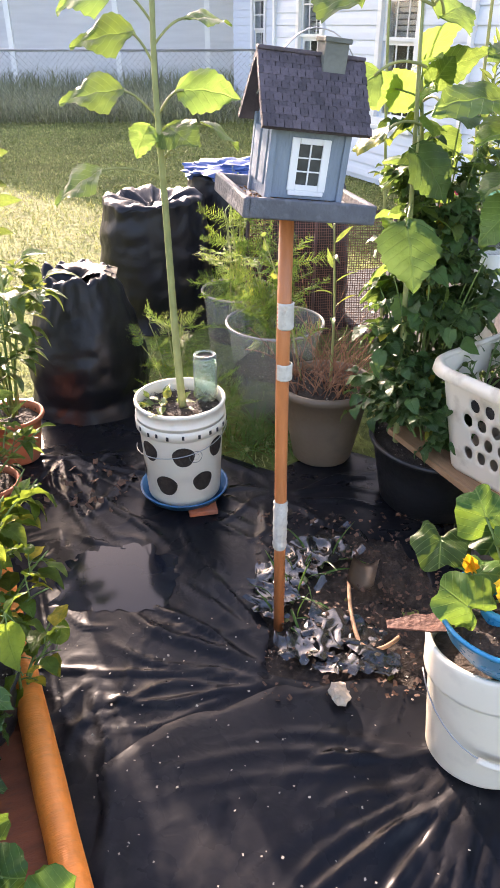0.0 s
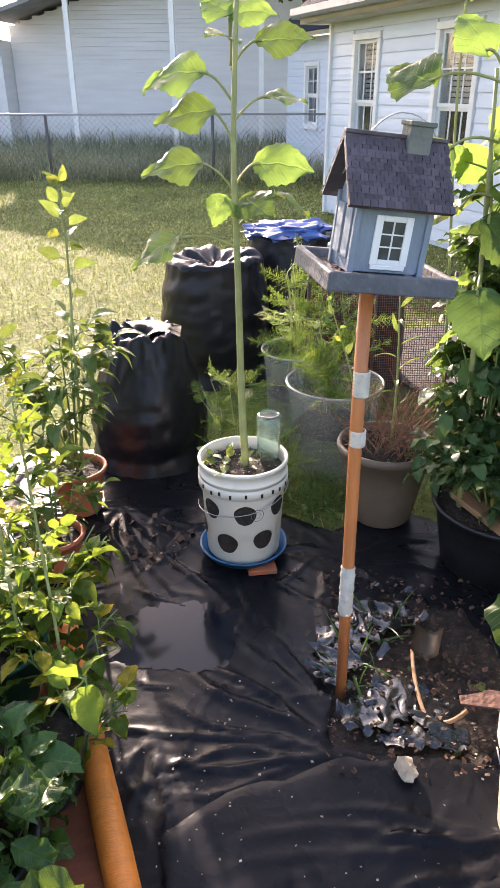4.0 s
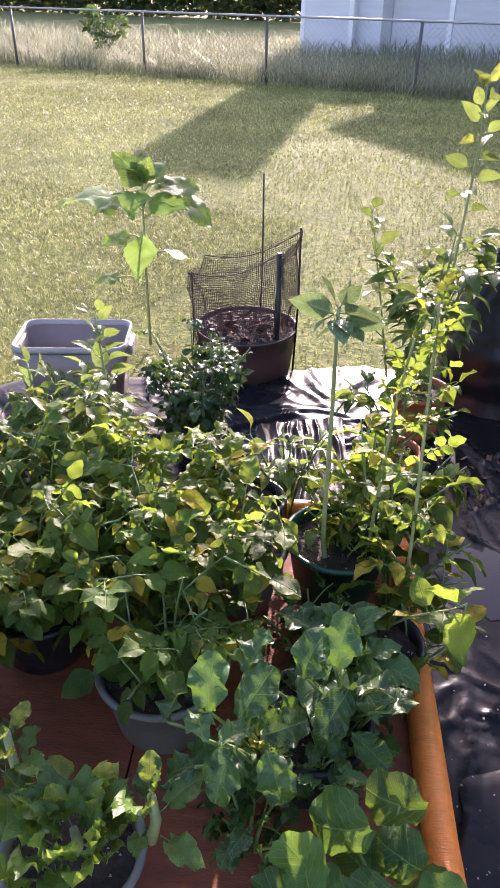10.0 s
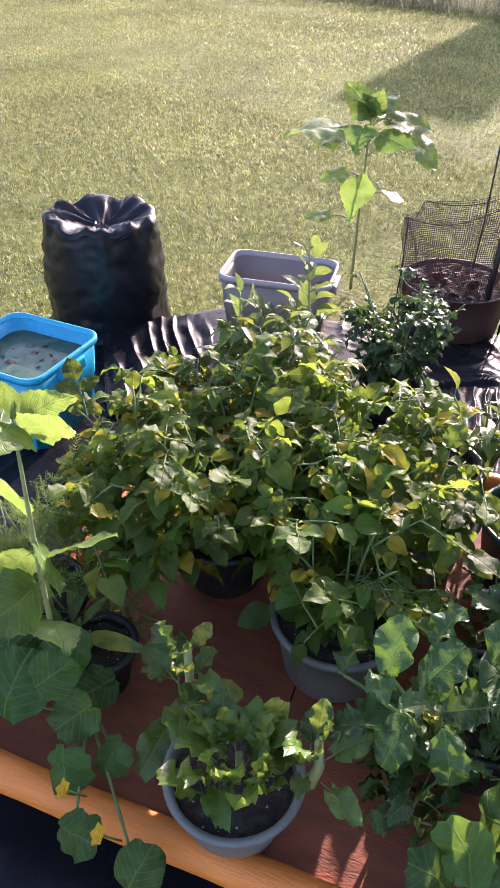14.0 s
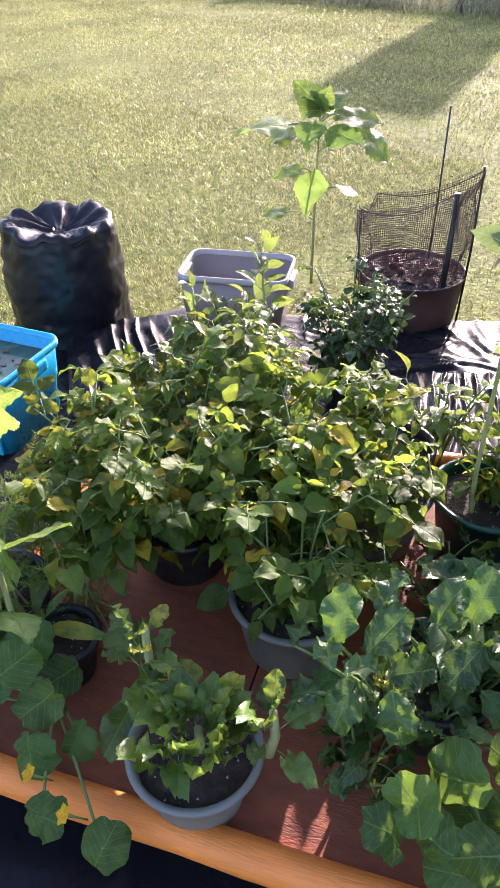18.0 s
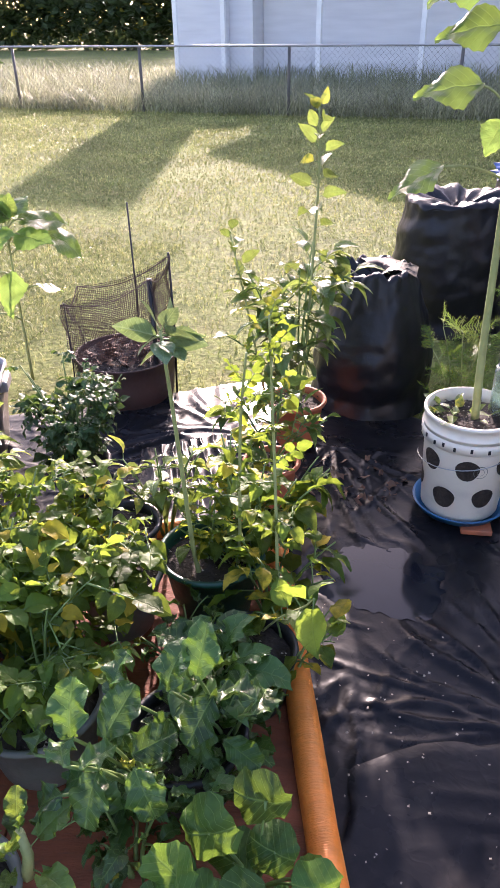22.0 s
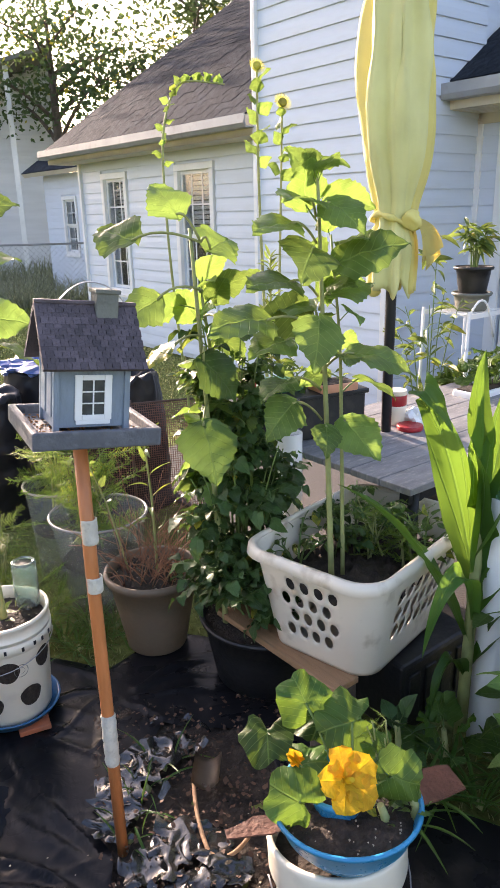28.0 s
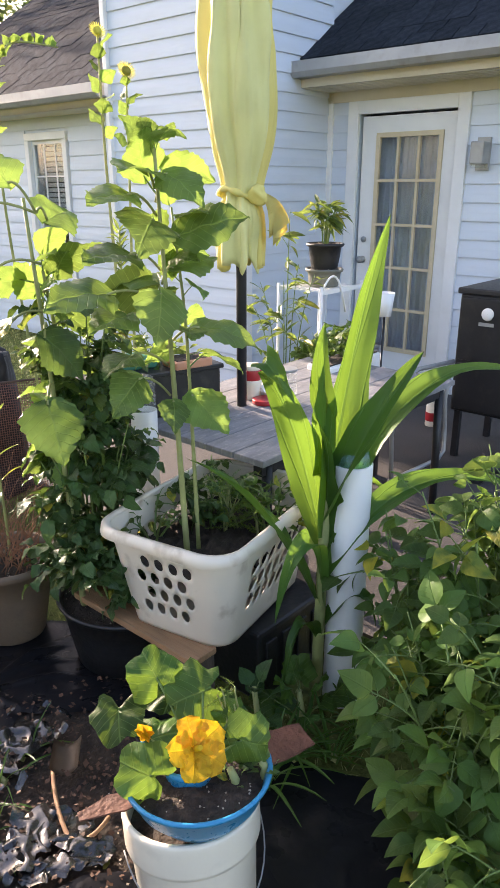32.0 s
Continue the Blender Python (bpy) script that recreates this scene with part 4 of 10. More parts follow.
part("backplate", bm, M_GUTTER, wl)
bm = bmesh.new()
box(bm, -0.05, -0.12, 0.02, 0.05, -0.012, 0.17, bevel=0.01)
part("lamp_housing", bm, M_GUTTER, wl)
bm = bmesh.new()
box(bm, -0.04, -0.11, -0.005, 0.04, -0.02, 0.022, bevel=0.004)
part("lens", bm, M_CLEAR, wl)

# patio slab
bm = bmesh.new()
box(bm, 0, -4.5, -0.1, 5.5, 2.6, 0.012)
bmesh.ops.transform(bm, verts=bm.verts, matrix=pose(1.3, 2.25, 0, 0, 0, HA))
tagged(part("patio", bm, M_CONCRETE), "concrete patio beside the house, toned dark for its shade", "patio", kind="structure")

# ---- planting bed: board with round timber edging ----
BA = 24.5
bed_m = pose(-0.255, 0.615, 0, 0, 0, BA)          # near right corner; x runs to the left as minus
bed = thing("planting_platform", (-0.255, 0.615, 0.0), "red-brown plywood platform edged with orange round timbers", "platform", rz=BA)
for i in range(2):
    bm = bmesh.new()
    box(bm, -1.30 + 0.65 * i + 0.002, 0.01, 0.012, -0.65 + 0.65 * i - 0.002, 1.28, 0.034, bevel=0.002)
    part("board", bm, M_BOARD, bed)


def timber(p0, p1, r):
    bm = bmesh.new()
    p0, p1 = Vector(p0), Vector(p1)
    tube(bm, [p0.lerp(p1, k / 10) + Vector((0, 0, 0.003 * math.sin(k * 1.7))) for k in range(11)], [r * (1 + 0.03 * math.sin(k * 2.3)) for k in range(11)], 18)
    return part("edge_timber", bm, M_RAIL, bed, "orange-stained round edging timber")


for x in (-1.22, -0.66, -0.10):
    for y in (0.14, 1.14):
        bm = bmesh.new()
        box(bm, x - 0.08, y - 0.10, -0.159, x + 0.08, y + 0.10, 0.011, bevel=0.004)
        part("support_block", bm, M_BARKTREE, bed)
timber((0.0, -0.02, 0.052), (0.0, 1.30, 0.052), 0.036)
timber((-1.31, 0.0, 0.045), (-0.04, 0.0, 0.045), 0.036)
timber((-1.31, 1.29, 0.045), (-0.04, 1.29, 0.045), 0.033)
timber((-1.31, 0.04, 0.045), (-1.31, 1.25, 0.045), 0.036)

# ---- bird feeder house on a pole ----
FD = thing("bird_feeder", (0.078, 1.48, 0.0), "blue-grey wooden house-shaped bird feeder on a taped broom pole", "bird feeder")
bm = bmesh.new()
tube(bm, [(0.004, 0, -0.05), (0.0, 0, 0.4), (-0.004, 0.002, 0.8), (-0.003, 0.003, 1.172)], [0.0145, 0.0155, 0.0155, 0.0155], 18)
part("pole", bm, M_POLE, FD)
for z0, z1, nm in ((0.899, 0.96, "ribbed tape wrap"), (0.776, 0.816, "narrow tape wrap"), (0.285, 0.437, "ragged tape wrap")):
    bm = bmesh.new()
    n = 14
    prof = [(0.0158, z0)] + [(0.0178 + 0.0012 * (k % 2) + (0.0008 * math.sin(k * 1.9) if z0 < 0.5 else 0), z0 + (z1 - z0) * (k + 0.5) / n) for k in range(n)] + [(0.0158, z1)]
    lathe(bm, prof, 20)
    part("tape", bm, M_TAPE, FD, "white cloth " + nm)
HM = pose(0.007, 0.02, 1.158, 0, 6.5, 14) @ Matrix.Diagonal((0.9, 0.9, 0.9, 1))


def fpart(name, bm, m, label="", smooth=False):
    ob = part(name, bm, m, FD, label, smooth)
    ob.matrix_basis = HM
    return ob


bm = bmesh.new()
box(bm, -0.135, -0.13, 0.0, 0.135, 0.15, 0.014, bevel=0.003)
fpart("tray_floor", bm, M_FTRAY)
for a in ((-0.14, -0.138, -0.006, 0.14, -0.122, 0.036), (-0.14, 0.142, -0.006, 0.14, 0.158, 0.036), (-0.148, -0.138, -0.006, -0.13, 0.158, 0.036), (0.13, -0.138, -0.006, 0.148, 0.158, 0.036)):
    bm = bmesh.new()
    box(bm, *a, bevel=0.004)
    fpart("tray_edge", bm, M_FTRAY)
bm = bmesh.new()
for k in range(260):
    x, y = rnd.uniform(-0.12, 0.12), rnd.uniform(-0.118, 0.135)
    bmesh.ops.create_icosphere(bm, subdivisions=1, radius=rnd.uniform(0.002, 0.0035), matrix=Matrix.Translation((x, y, 0.016)) @ Matrix.Diagonal((1, rnd.uniform(0.6, 1.4), 0.7, 1)))
sd = fpart("bird_seed", bm, M_SEED)
sd["kind"] = "stuff"
# walls: front and back boards with corner posts, gable ends
WX, WY, WZ0, WZ1, RZ = 0.082, 0.068, 0.022, 0.178, 0.305
bm = bmesh.new()
box(bm, -WX, -WY, WZ0 + 0.006, WX, -WY + 0.008, WZ1)
fpart("front_wall", bm, M_FBLUE)
bm = bmesh.new()
box(bm, -WX, WY - 0.008, WZ0 + 0.006, WX, WY, WZ1)
fpart("back_wall", bm, M_FBLUE)
for s in (-1, 1):
    bm = bmesh.new()
    prof = [(-WY, WZ0), (WY, WZ0), (WY, WZ1), (0, RZ - 0.015), (-WY, WZ1)]
    a = [bm.verts.new((s * WX, y, z)) for y, z in prof]
    b = [bm.verts.new((s * (WX - 0.007), y, z)) for y, z in prof]
    for k in range(5):
        bm.faces.new((a[k], a[(k + 1) % 5], b[(k + 1) % 5], b[k]))
    bm.faces.new(a)
    bm.faces.new(list(reversed(b)))
    bmesh.ops.recalc_face_normals(bm, faces=bm.faces)
    fpart("gable_end", bm, M_FBLUE)
    for yy in (-0.03, 0.03):
        bm = bmesh.new()
        box(bm, s * (WX + 0.004) - 0.004, yy - 0.022, 0.05, s * (WX + 0.004) + 0.004, yy + 0.022, 0.16, bevel=0.002)
        fpart("side_shutter", bm, M_FBLUE)
    for yy in (-WY, WY):
        bm = bmesh.new()
        box(bm, s * WX - 0.007, yy - 0.007, WZ0 - 0.004, s * WX + 0.007, yy + 0.007, WZ1 + 0.004, bevel=0.0015)
        fpart("corner_post", bm, M_FBLUE)
# window on the front
wx0, wx1, wz0, wz1 = -0.040, 0.046, 0.045, 0.150
for a, b, c, d in ((wx0, wx0 + 0.017, wz0, wz1), (wx1 - 0.017, wx1, wz0, wz1), (wx0 + 0.017, wx1 - 0.017, wz1 - 0.012, wz1), (wx0 + 0.017, wx1 - 0.017, wz0, wz0 + 0.012), (wx0 + 0.003, wx1 - 0.003, wz0 - 0.010, wz0)):
    bm = bmesh.new()
    box(bm, a, -WY - 0.006, c, b, -WY, d, bevel=0.0015)
    fpart("window_frame", bm, M_TRIM)
for k in range(1, 3):
    bm = bmesh.new()
    z = wz0 + 0.012 + (wz1 - wz0 - 0.024) * k / 3
    box(bm, wx0 + 0.017, -WY - 0.004, z - 0.0014, wx1 - 0.017, -WY - 0.001, z + 0.0014)
    fpart("window_bar", bm, M_TRIM)
bm = bmesh.new()
xm = (wx0 + wx1) / 2
box(bm, xm - 0.0014, -WY - 0.0045, wz0 + 0.012, xm + 0.0014, -WY - 0.001, wz1 - 0.012)
fpart("window_bar", bm, M_TRIM)
bm = bmesh.new()
box(bm, wx0 + 0.016, -WY - 0.0012, wz0 + 0.011, wx1 - 0.016, -WY + 0.0005, wz1 - 0.011)
fpart("window_pane", bm, mat("feeder_window_dark", (0.06, 0.065, 0.07), 0.12, vary=0.3, scale=30, bump=0.0), "dark glossy window pane")
# roof
RX, RY, RE = 0.118, 0.105, 0.168
sl = math.hypot(RY, RZ - RE)
ang = math.degrees(math.atan2(RZ - RE, RY))
for s in (0, 180):
    R = pose(0, 0, RZ, 0, 0, s) @ pose(0, 0, 0, ang, 0, 0)
    bm = bmesh.new()
    box(bm, -RX, -sl, -0.008, RX, 0.0, 0.0, R)
    fpart("roof_board", bm, M_FROOF)
    rows = 12
    for r_ in range(rows):
        x = -RX + (0.0 if r_ % 2 else -0.009)
        while x < RX - 0.003:
            a, b = max(-RX, x + 0.0006), min(RX, x + 0.0174)
            if b - a > 0.004:
                bm = bmesh.new()
                y0 = -sl + sl * r_ / rows - 0.002
                box(bm, a, y0, 0.0003, b, y0 + sl / rows + 0.004, 0.0028 if (r_ % 2) else 0.0034, R @ pose(0, 0, 0.0, -0.7, 0, 0))
                fpart("shingle", bm, M_FROOF)
            x += 0.018
bm = bmesh.new()
box(bm, -RX, -0.010, RZ - 0.003, RX, 0.010, RZ + 0.005, bevel=0.002)
fpart("ridge_cap", bm, M_FROOF)
bm = bmesh.new()
box(bm, 0.018, -0.028, RZ - 0.035, 0.070, 0.024, RZ + 0.030, bevel=0.003)
box(bm, 0.014, -0.032, RZ + 0.024, 0.074, 0.028, RZ + 0.034, bevel=0.002)
fpart("chimney", bm, M_CHIM)
bm = bmesh.new()
tube(bm, bez((-RX + 0.01, 0.0, 0.22), (-0.06, 0.0, 0.34), (0.0, 0.0, 0.352), 8) + bez((0.0, 0, 0.352), (0.09, 0.0, 0.36), (RX + 0.004, 0, 0.24), 8)[1:], 0.0016, 6)
fpart("hanging_wire", bm, M_WIRE)


# ---- buckets and pots ----
def pot(name, at, r_bot, r_top, h, material, label, soil=0.82, rim=0.012, category="plant pot", lip=0.02, seg=40, group="", wall_=0.006):
    """A round tapered pot: wall with a rolled rim, and soil inside."""
    t = thing(name, at, label, category, group)
    bm = bmesh.new()
    prof = [(0.001, 0.0), (r_bot * 0.96, 0.0), (r_bot, 0.008), (r_bot + (r_top - r_bot) * 0.5, h * 0.5), (r_top - rim * 0.3, h - lip), (r_top + rim * 0.6, h - lip + 0.002), (r_top + rim, h - lip * 0.4), (r_top + rim * 0.7, h), (r_top - wall_ * 0.4, h - 0.002), (r_top - wall_, h - lip), (r_bot + (r_top - r_bot) * soil * 0.7 - wall_, h * soil * 0.7)]
    lathe(bm, prof, seg)
    part("pot_wall", bm, material, t)
    soil_part(t, r_bot + (r_top - r_bot) * soil - wall_ * 0.6, h * soil)
    return t


def soil_part(t, r, z, squash=(1, 1), material=None):
    bm = bmesh.new()
    rings = []
    for i in range(7):
        rr = r * i / 6
        rings.append([bm.verts.new((rr * squash[0] * math.cos(2 * math.pi * k / 24), rr * squash[1] * math.sin(2 * math.pi * k / 24), z + 0.012 * noise.noise(Vector((rr * 30 * math.cos(k * 0.26), rr * 30 * math.sin(k * 0.26), z * 9))) + (0.008 if i < 6 else -0.004))) for k in range(24)] if i else [bm.verts.new((0, 0, z + 0.01))])
    for k in range(24):
        bm.faces.new((rings[0][0], rings[1][k], rings[1][(k + 1) % 24]))
    for a, b in zip(rings[1:], rings[2:]):
        for k in range(24):
            bm.faces.new((a[k], b[k], b[(k + 1) % 24], a[(k + 1) % 24]))
    # loose crumbs, a few of them pale
    rc = random.Random(int(r * 9000) + int(z * 700))
    for k in range(int(17000 * r * r) + 14):
        a, q, s = rc.uniform(0, 6.283), r * 0.97 * rc.random() ** 0.5, rc.uniform(0.0015, 0.0042)
        pale = rc.random() < 0.22
        c = Vector((q * squash[0] * math.cos(a), q * squash[1] * math.sin(a), z + 0.010))
        vs = [bm.verts.new(c + Vector(d) * s * rc.uniform(0.6, 1.3)) for d in ((1, 0, 0), (-0.5, 0.87, 0), (-0.5, -0.87, 0), (0, 0, 1))]
        for tri in ((0, 1, 3), (1, 2, 3), (2, 0, 3)):
            bm.faces.new([vs[i] for i in tri]).material_index = 1 if pale else 0
    ob = part("soil", bm, material or M_SOIL, t, "dark crumbly potting soil", smooth=True)
    ob.data.materials.append(M_MUD)
    return ob


def bucket(at, label, holes=(), soil=0.88, h=0.365, rb=0.128, rt=0.148, collar=False):
    t = thing("bucket", at, label, "bucket")
    bm = bmesh.new()
    prof = [(0.001, 0.0), (rb * 0.96, 0.0), (rb, 0.008), (rb + (rt - rb) * 0.72, h * 0.72), (rt - 0.004, h * 0.74), (rt + 0.006, h * 0.745), (rt + 0.006, h * 0.775), (rt - 0.001, h * 0.78), (rt, h * 0.86), (rt + 0.005, h * 0.862), (rt + 0.005, h * 0.875), (rt, h * 0.88), (rt + 0.001, h * 0.965), (rt + 0.006, h * 0.97), (rt + 0.006, h * 0.995), (rt + 0.002, h), (rt - 0.004, h), (rt - 0.006, h * 0.9), (rt - 0.010, h * soil * 0.9)]
    if collar:
        # one broad smooth collar under the rim
        prof[3:15] = [(rb + (rt - rb) * 0.72, h * 0.70), (rt - 0.003, h * 0.715), (rt + 0.004, h * 0.725), (rt + 0.0065, h * 0.76), (rt + 0.007, h * 0.94), (rt + 0.008, h * 0.975), (rt + 0.006, h * 0.995)]
    lathe(bm, prof, 56)
    part("bucket_wall", bm, M_WHITEPL, t)
    for ang_, z, r in holes:
        rr = rb + (rt - rb) * z / h + 0.0015
        bm = bmesh.new()
        c = bm.verts.new((rr * math.cos(ang_), rr * math.sin(ang_), z))
        ring = []
        for k in range(22):
            a = 2 * math.pi * k / 22
            th = ang_ + r * math.cos(a) * (1 + 0.06 * math.sin(3 * a)) / rr
            zz = z + r * math.sin(a)
            r2 = rb + (rt - rb) * zz / h + 0.0015
            ring.append(bm.verts.new((r2 * math.cos(th), r2 * math.sin(th), zz)))
        for k in range(22):
            bm.faces.new((c, ring[k], ring[(k + 1) % 22]))
        part("planting_hole", bm, M_SOIL, t, "round hole filled with dark soil", smooth=True)
    return t


SB = (-0.236, 2.135)
saucer = thing("plant_saucer", (SB[0], SB[1], 0.03), "flat blue plastic saucer under the spotted bucket", "saucer")
bm = bmesh.new()
lathe(bm, [(0.001, 0.0), (0.138, 0.0), (0.150, 0.024), (0.157, 0.026), (0.157, 0.030), (0.149, 0.029), (0.135, 0.006), (0.001, 0.006)], 48)
part("dish", bm, mat("mid_blue_plastic", (0.02, 0.13, 0.27), 0.35, vary=0.1, dirt=0.25), saucer)
brick = thing("brick", (SB[0] + 0.02, SB[1] - 0.02, 0.014), "orange-red brick under the blue saucer", "brick", rz=12)
bm = bmesh.new()
box(bm, -0.02, -0.135, 0, 0.08, 0.0, 0.018, bevel=0.003)
part("brick_body", bm, M_TERRA, brick)
HL = [(math.pi * 1.5 - 0.80, 0.210, 0.037), (math.pi * 1.5 + 0.12, 0.208, 0.038), (math.pi * 1.5 - 0.36, 0.088, 0.039), (math.pi * 1.5 + 0.60, 0.100, 0.037), (math.pi * 1.5 + 1.05, 0.215, 0.036), (math.pi * 1.5 - 1.35, 0.110, 0.036), (math.pi * 0.8, 0.2, 0.033), (math.pi * 0.3, 0.12, 0.033)]
bk1 = bucket((SB[0], SB[1], 0.038), "white plastic bucket with round dark holes, standing on a blue saucer", HL)
soil_part(bk1, 0.138, 0.325)
bm = bmesh.new()
tube(bm, [(0.157 * math.cos(a), 0.157 * math.sin(a), 0.185 + 0.09 * abs(math.cos((a - math.pi * 1.5) * 0.9)) ** 0 * ((a - math.pi) / math.pi) - 0.012 * math.sin(a - math.pi)) for a in (math.pi * (1.0 + k / 16) for k in range(17))], 0.0016, 6)
part("wire_handle", bm, M_WIRE, bk1)
bm = bmesh.new()
lathe(bm, [(0.151, 0.272), (0.1545, 0.273), (0.1545, 0.305), (0.151, 0.306)], 56)
part("rim_band", bm, M_WHITEPL, bk1)
for k in range(22):
    bm = bmesh.new()
    a = 2 * math.pi * k / 22 + 0.06 * math.sin(k * 5)
    box(bm, -0.004, -0.001, 0, 0.004, 0.001, 0.014, pose(0.1555 * math.cos(a), 0.1555 * math.sin(a), 0.281 + 0.003 * math.sin(k * 3), 0, 0, math.degrees(a) + 90))
    part("drain_slot", bm, M_BLACKPOT, bk1)
# round printed mark, as plain shapes
for r0, r1 in ((0.021, 0.023), (0.011, 0.012)):
    bm = bmesh.new()
    a0, z0 = math.pi * 1.5 + 0.42, 0.205
    inn, outr = [], []
    for k in range(28):
        a = 2 * math.pi * k / 28
        for lst, r in ((inn, r0), (outr, r1)):
            z = z0 + r * math.sin(a)
            rr = 0.128 + 0.02 * z / 0.365 + 0.0012
            th = a0 + r * math.cos(a) / rr
            lst.append(bm.verts.new((rr * math.cos(th), rr * math.sin(th), z)))
    for k in range(28):
        bm.faces.new((inn[k], inn[(k + 1) % 28], outr[(k + 1) % 28], outr[k]))
    part("printed_ring", bm, M_GREYPOT, bk1)
bottle = thing("upturned_bottle", (SB[0] + 0.085, SB[1] + 0.05, 0.34), "clear upturned plastic bottle stuck in the bucket soil", "bottle")
bottle.matrix_basis = bottle.matrix_basis @ Matrix.Diagonal((1.3, 1.3, 1.25, 1))
bm = bmesh.new()
lathe(bm, [(0.010, -0.03), (0.012, 0.0), (0.028, 0.03), (0.031, 0.05), (0.031, 0.14), (0.030, 0.155), (0.024, 0.158), (0.0235, 0.15), (0.028, 0.14), (0.028, 0.05), (0.01, 0.0)], 28)
part("bottle_body", bm, M_PET, bottle)
bm = bmesh.new()
lathe(bm, [(0.001, 0.146), (0.022, 0.146), (0.024, 0.150), (0.001, 0.151)], 24)
part("bottle_base", bm, M_BLACKPOT, bottle)

wb = bucket((0.540, 1.070, 0.024), "white plastic bucket carrying a turquoise bowl", (), soil=0.8, h=0.302, rt=0.145, collar=True)
wb.matrix_basis = wb.matrix_basis @ pose(0, 0, 0, -9, 0, 0)
bm = bmesh.new()
tube(bm, [(0.157 * math.cos(a), 0.157 * math.sin(a), 0.228 - 0.13 * math.sin(a - math.pi)) for a in (math.pi * (1.0 + k / 20) for k in range(21))], 0.0018, 6)
part("wire_handle", bm, M_WIRE, wb)
bm = bmesh.new()
tube(bm, [(0.161 * math.cos(a), 0.161 * math.sin(a), 0.228 - 0.13 * math.sin(a - math.pi)) for a in (math.pi * (1.5 + k / 60) for k in range(-8, 9))], 0.0075, 10)
part("handle_grip", bm, M_WHITEPL, wb)
# disc added in soil colour to paint the shaded gap under the bowl
bm = bmesh.new()
rg = lathe(bm, [(0.136, 0.256), (0.09, 0.262), (0.04, 0.258)], 32)
cap(bm, rg[-1])
part("soil", bm, M_SOIL, wb, "dark disc standing in for the shaded bucket inside", smooth=True)

bowl = thing("planting_bowl", (0.547, 1.072, 0.333), "turquoise plastic bowl of soil resting on a white bucket", "bowl")
bowl.matrix_basis = bowl.matrix_basis @ pose(0, 0, 0, -4, 0, 0)
bm = bmesh.new()
lathe(bm, [(0.001, 0.0), (0.085, 0.0), (0.10, 0.006), (0.135, 0.05), (0.152, 0.095), (0.158, 0.097), (0.158, 0.104), (0.150, 0.104), (0.146, 0.095), (0.128, 0.05)], 48)
part("bowl_wall", bm, M_BLUEPL, bowl)
soil_part(bowl, 0.141, 0.078)
bm = bmesh.new()
lathe(bm, [(0.045, 0.06), (0.055, 0.105), (0.060, 0.112), (0.060, 0.120), (0.052, 0.122), (0.047, 0.112), (0.041, 0.07)], 32, centre=(-0.015, 0.015, 0))
part("inner_ring", bm, M_BLUEPL, bowl, "smaller turquoise pot sunk in the soil")
soil_o = soil_part(bowl, 0.045, 0.1)
soil_o.location = (-0.015, 0.015, 0)

# rusty flat blades wedged between bucket and bowl
for p, q, w, lbl in (((0.30, 1.135, 0.342), (0.62, 1.14, 0.334), 0.05, "rusty flat iron blade wedged under the bowl"), ((0.45, 1.15, 0.336), (0.86, 1.17, 0.338), 0.10, "rusty jagged iron plate wedged under the bowl")):
    p, q = Vector(p), Vector(q)
    t = thing("rusty_blade", p, lbl, "rusty iron", "rusty blades")
    d = (q - p)
    ln, d = d.length, d.normalized()
    sd_ = Vector((-d.y, d.x, 0))
    bm = bmesh.new()
    up, lo = [], []
    for k in range(15):
        s = k / 14
        c = d * (ln * s) + Vector((0, 0, 0.008 * math.sin(s * 5)))
        wl_ = w * (0.35 + 0.65 * min(1, s * 4)) * (1 - 0.25 * max(0, s - 0.8) * 5)
        j = 0.010 * rnd.random()
        up.append([bm.verts.new(c + sd_ * (wl_ / 2 + j) + Vector((0, 0, zz))) for zz in (0.0, 0.004)])
        lo.append([bm.verts.new(c - sd_ * (wl_ / 2 - 0.4 * j) + Vector((0, 0, zz))) for zz in (0.0, 0.004)])
    for k in range(14):
        bm.faces.new((up[k][1], lo[k][1], lo[k + 1][1], up[k + 1][1]))
        bm.faces.new((up[k][0], up[k + 1][0], lo[k + 1][0], lo[k][0]))
        bm.faces.new((up[k][0], up[k][1], up[k + 1][1], up[k + 1][0]))
        bm.faces.new((lo[k][1], lo[k][0], lo[k + 1][0], lo[k + 1][1]))
    bm.faces.new((up[0][0], lo[0][0], lo[0][1], up[0][1]))
    bm.faces.new((up[14][1], lo[14][1], lo[14][0], up[14][0]))
    part("blade", bm, M_BARK, t)

tan = pot("large_tan_pot", (0.285, 2.42, 0.01), 0.115, 0.172, 0.32, M_TANPOT, "large tan plastic pot of brown dead stems", soil=0.9, rim=0.014, lip=0.035)
blackpot = pot("large_black_pot", (0.66, 2.13, 0.01), 0.19, 0.235, 0.25, M_BLACKPOT, "large black pot full of dark green leaves", soil=0.9)
crate = thing("black_crate", (1.09, 1.90, 0.01), "black plastic crate hidden beneath the laundry basket", "crate", rz=25)
bm = bmesh.new()
box(bm, -0.22, -0.16, 0, 0.22, 0.16, 0.262, bevel=0.012)
part("crate_body", bm, M_BLACKPOT, crate)
for k in range(5):
    bm = bmesh.new()
    box(bm, -0.19 + 0.08 * k, -0.168, 0.05, -0.14 + 0.08 * k, -0.158, 0.22, bevel=0.003)
    part("crate_rib", bm, M_BLACKPOT, crate)
plank = thing("plank", (0.73, 1.70, 0.262), "raw timber plank carrying the laundry basket", "plank", rz=25 - 90)
bm = bmesh.new()
